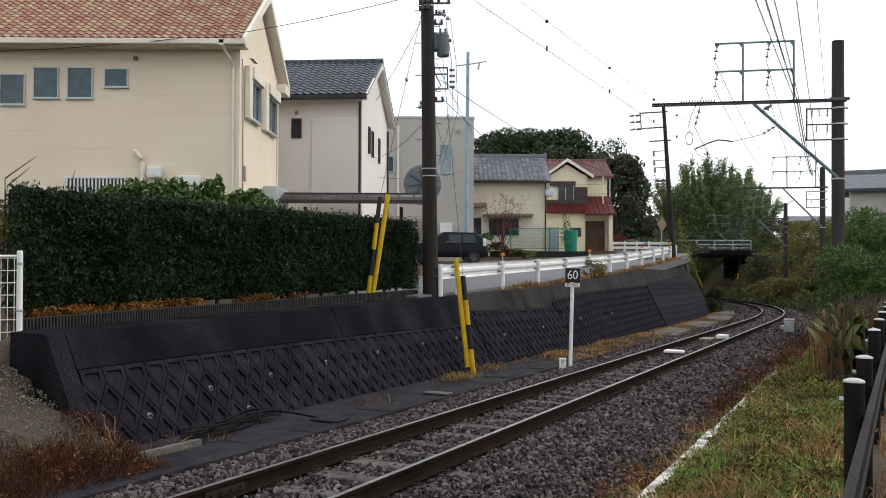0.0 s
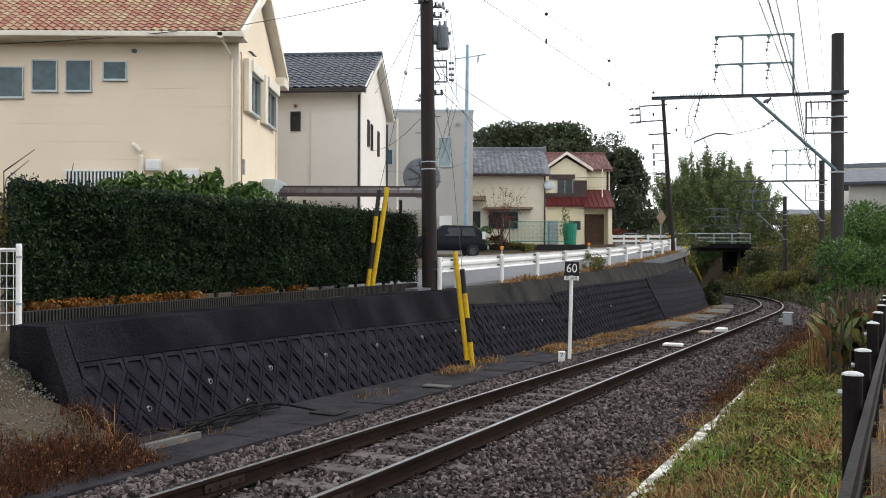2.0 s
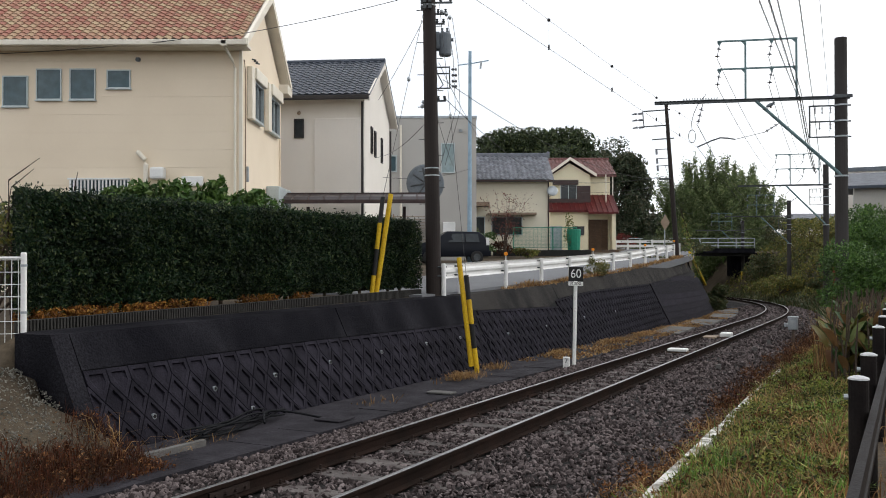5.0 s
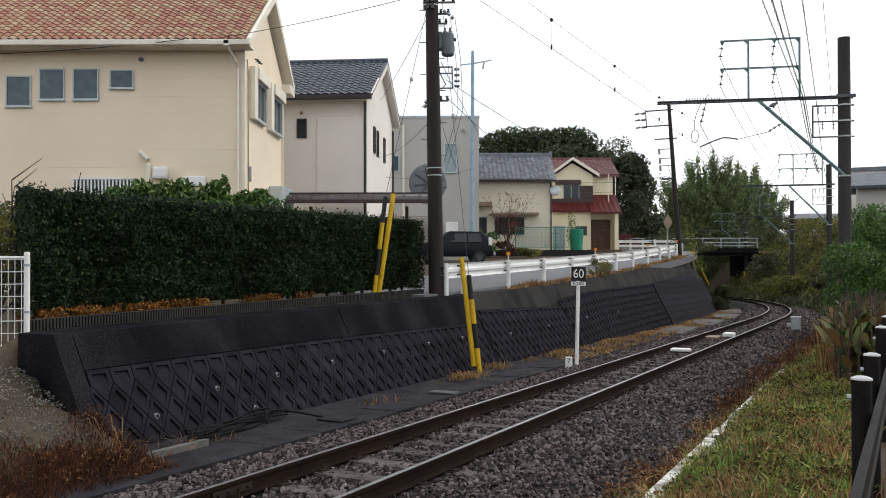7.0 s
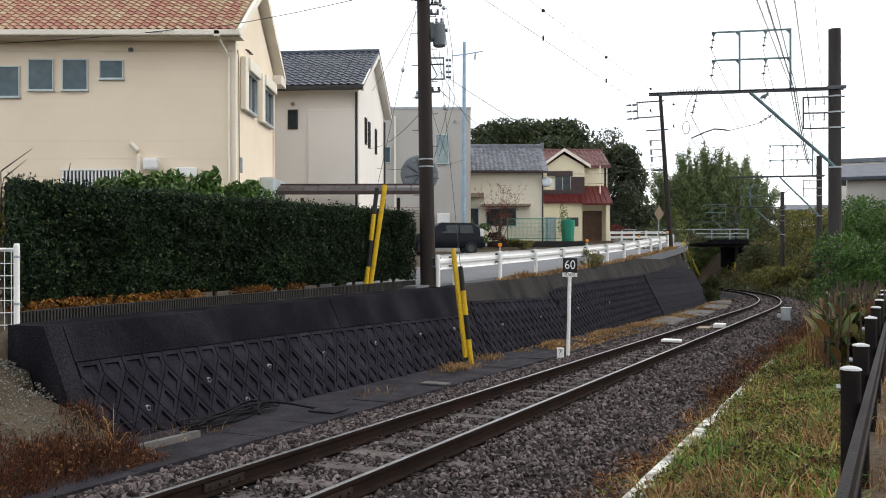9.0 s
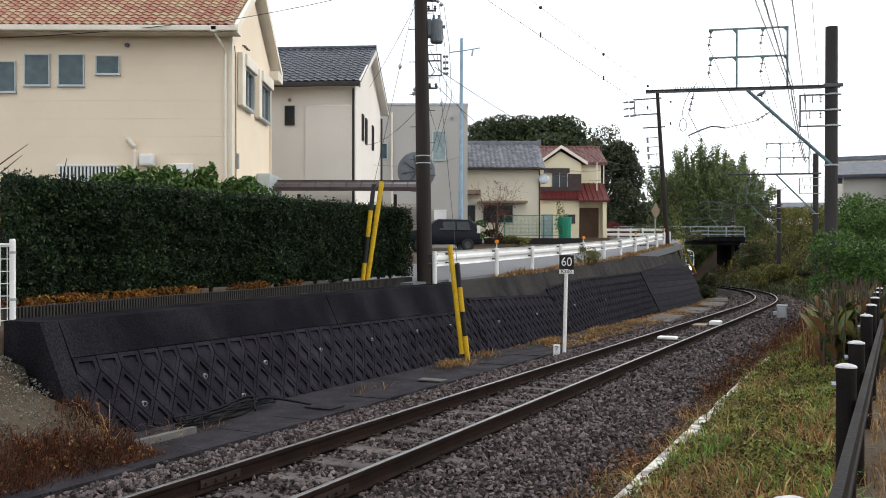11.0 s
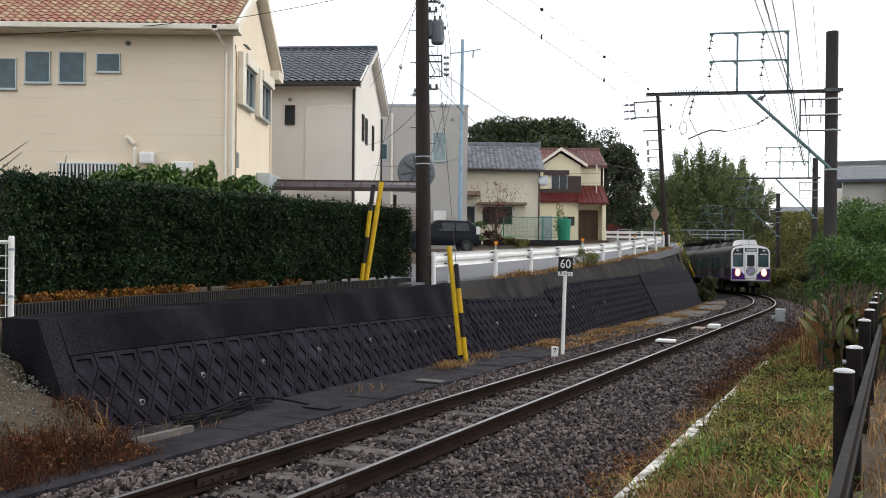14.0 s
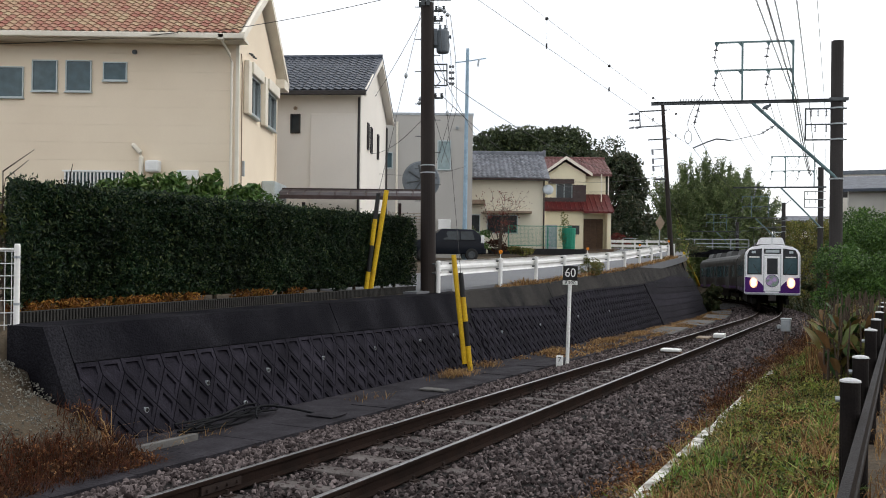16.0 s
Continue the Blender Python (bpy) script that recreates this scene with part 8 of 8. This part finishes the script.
def car_pose(front):
    a, b = track(front + 1.7), track(front + CAR_L - 1.7)
    y = (b - a).normalized()
    x = y.cross(Vector((0, 0, 1))).normalized()
    m = Matrix((x, y, x.cross(y))).transposed().to_4x4()
    m.translation = a - y * 1.7
    return m


def motions():
    times = [i * 0.5 for i in range(33)]
    walk(lead_car, [(t, car_pose(train_front(t))) for t in times])
    walk(trailing_car, [(t, car_pose(train_front(t) + CAR_L + 0.5)) for t in times])


motions()
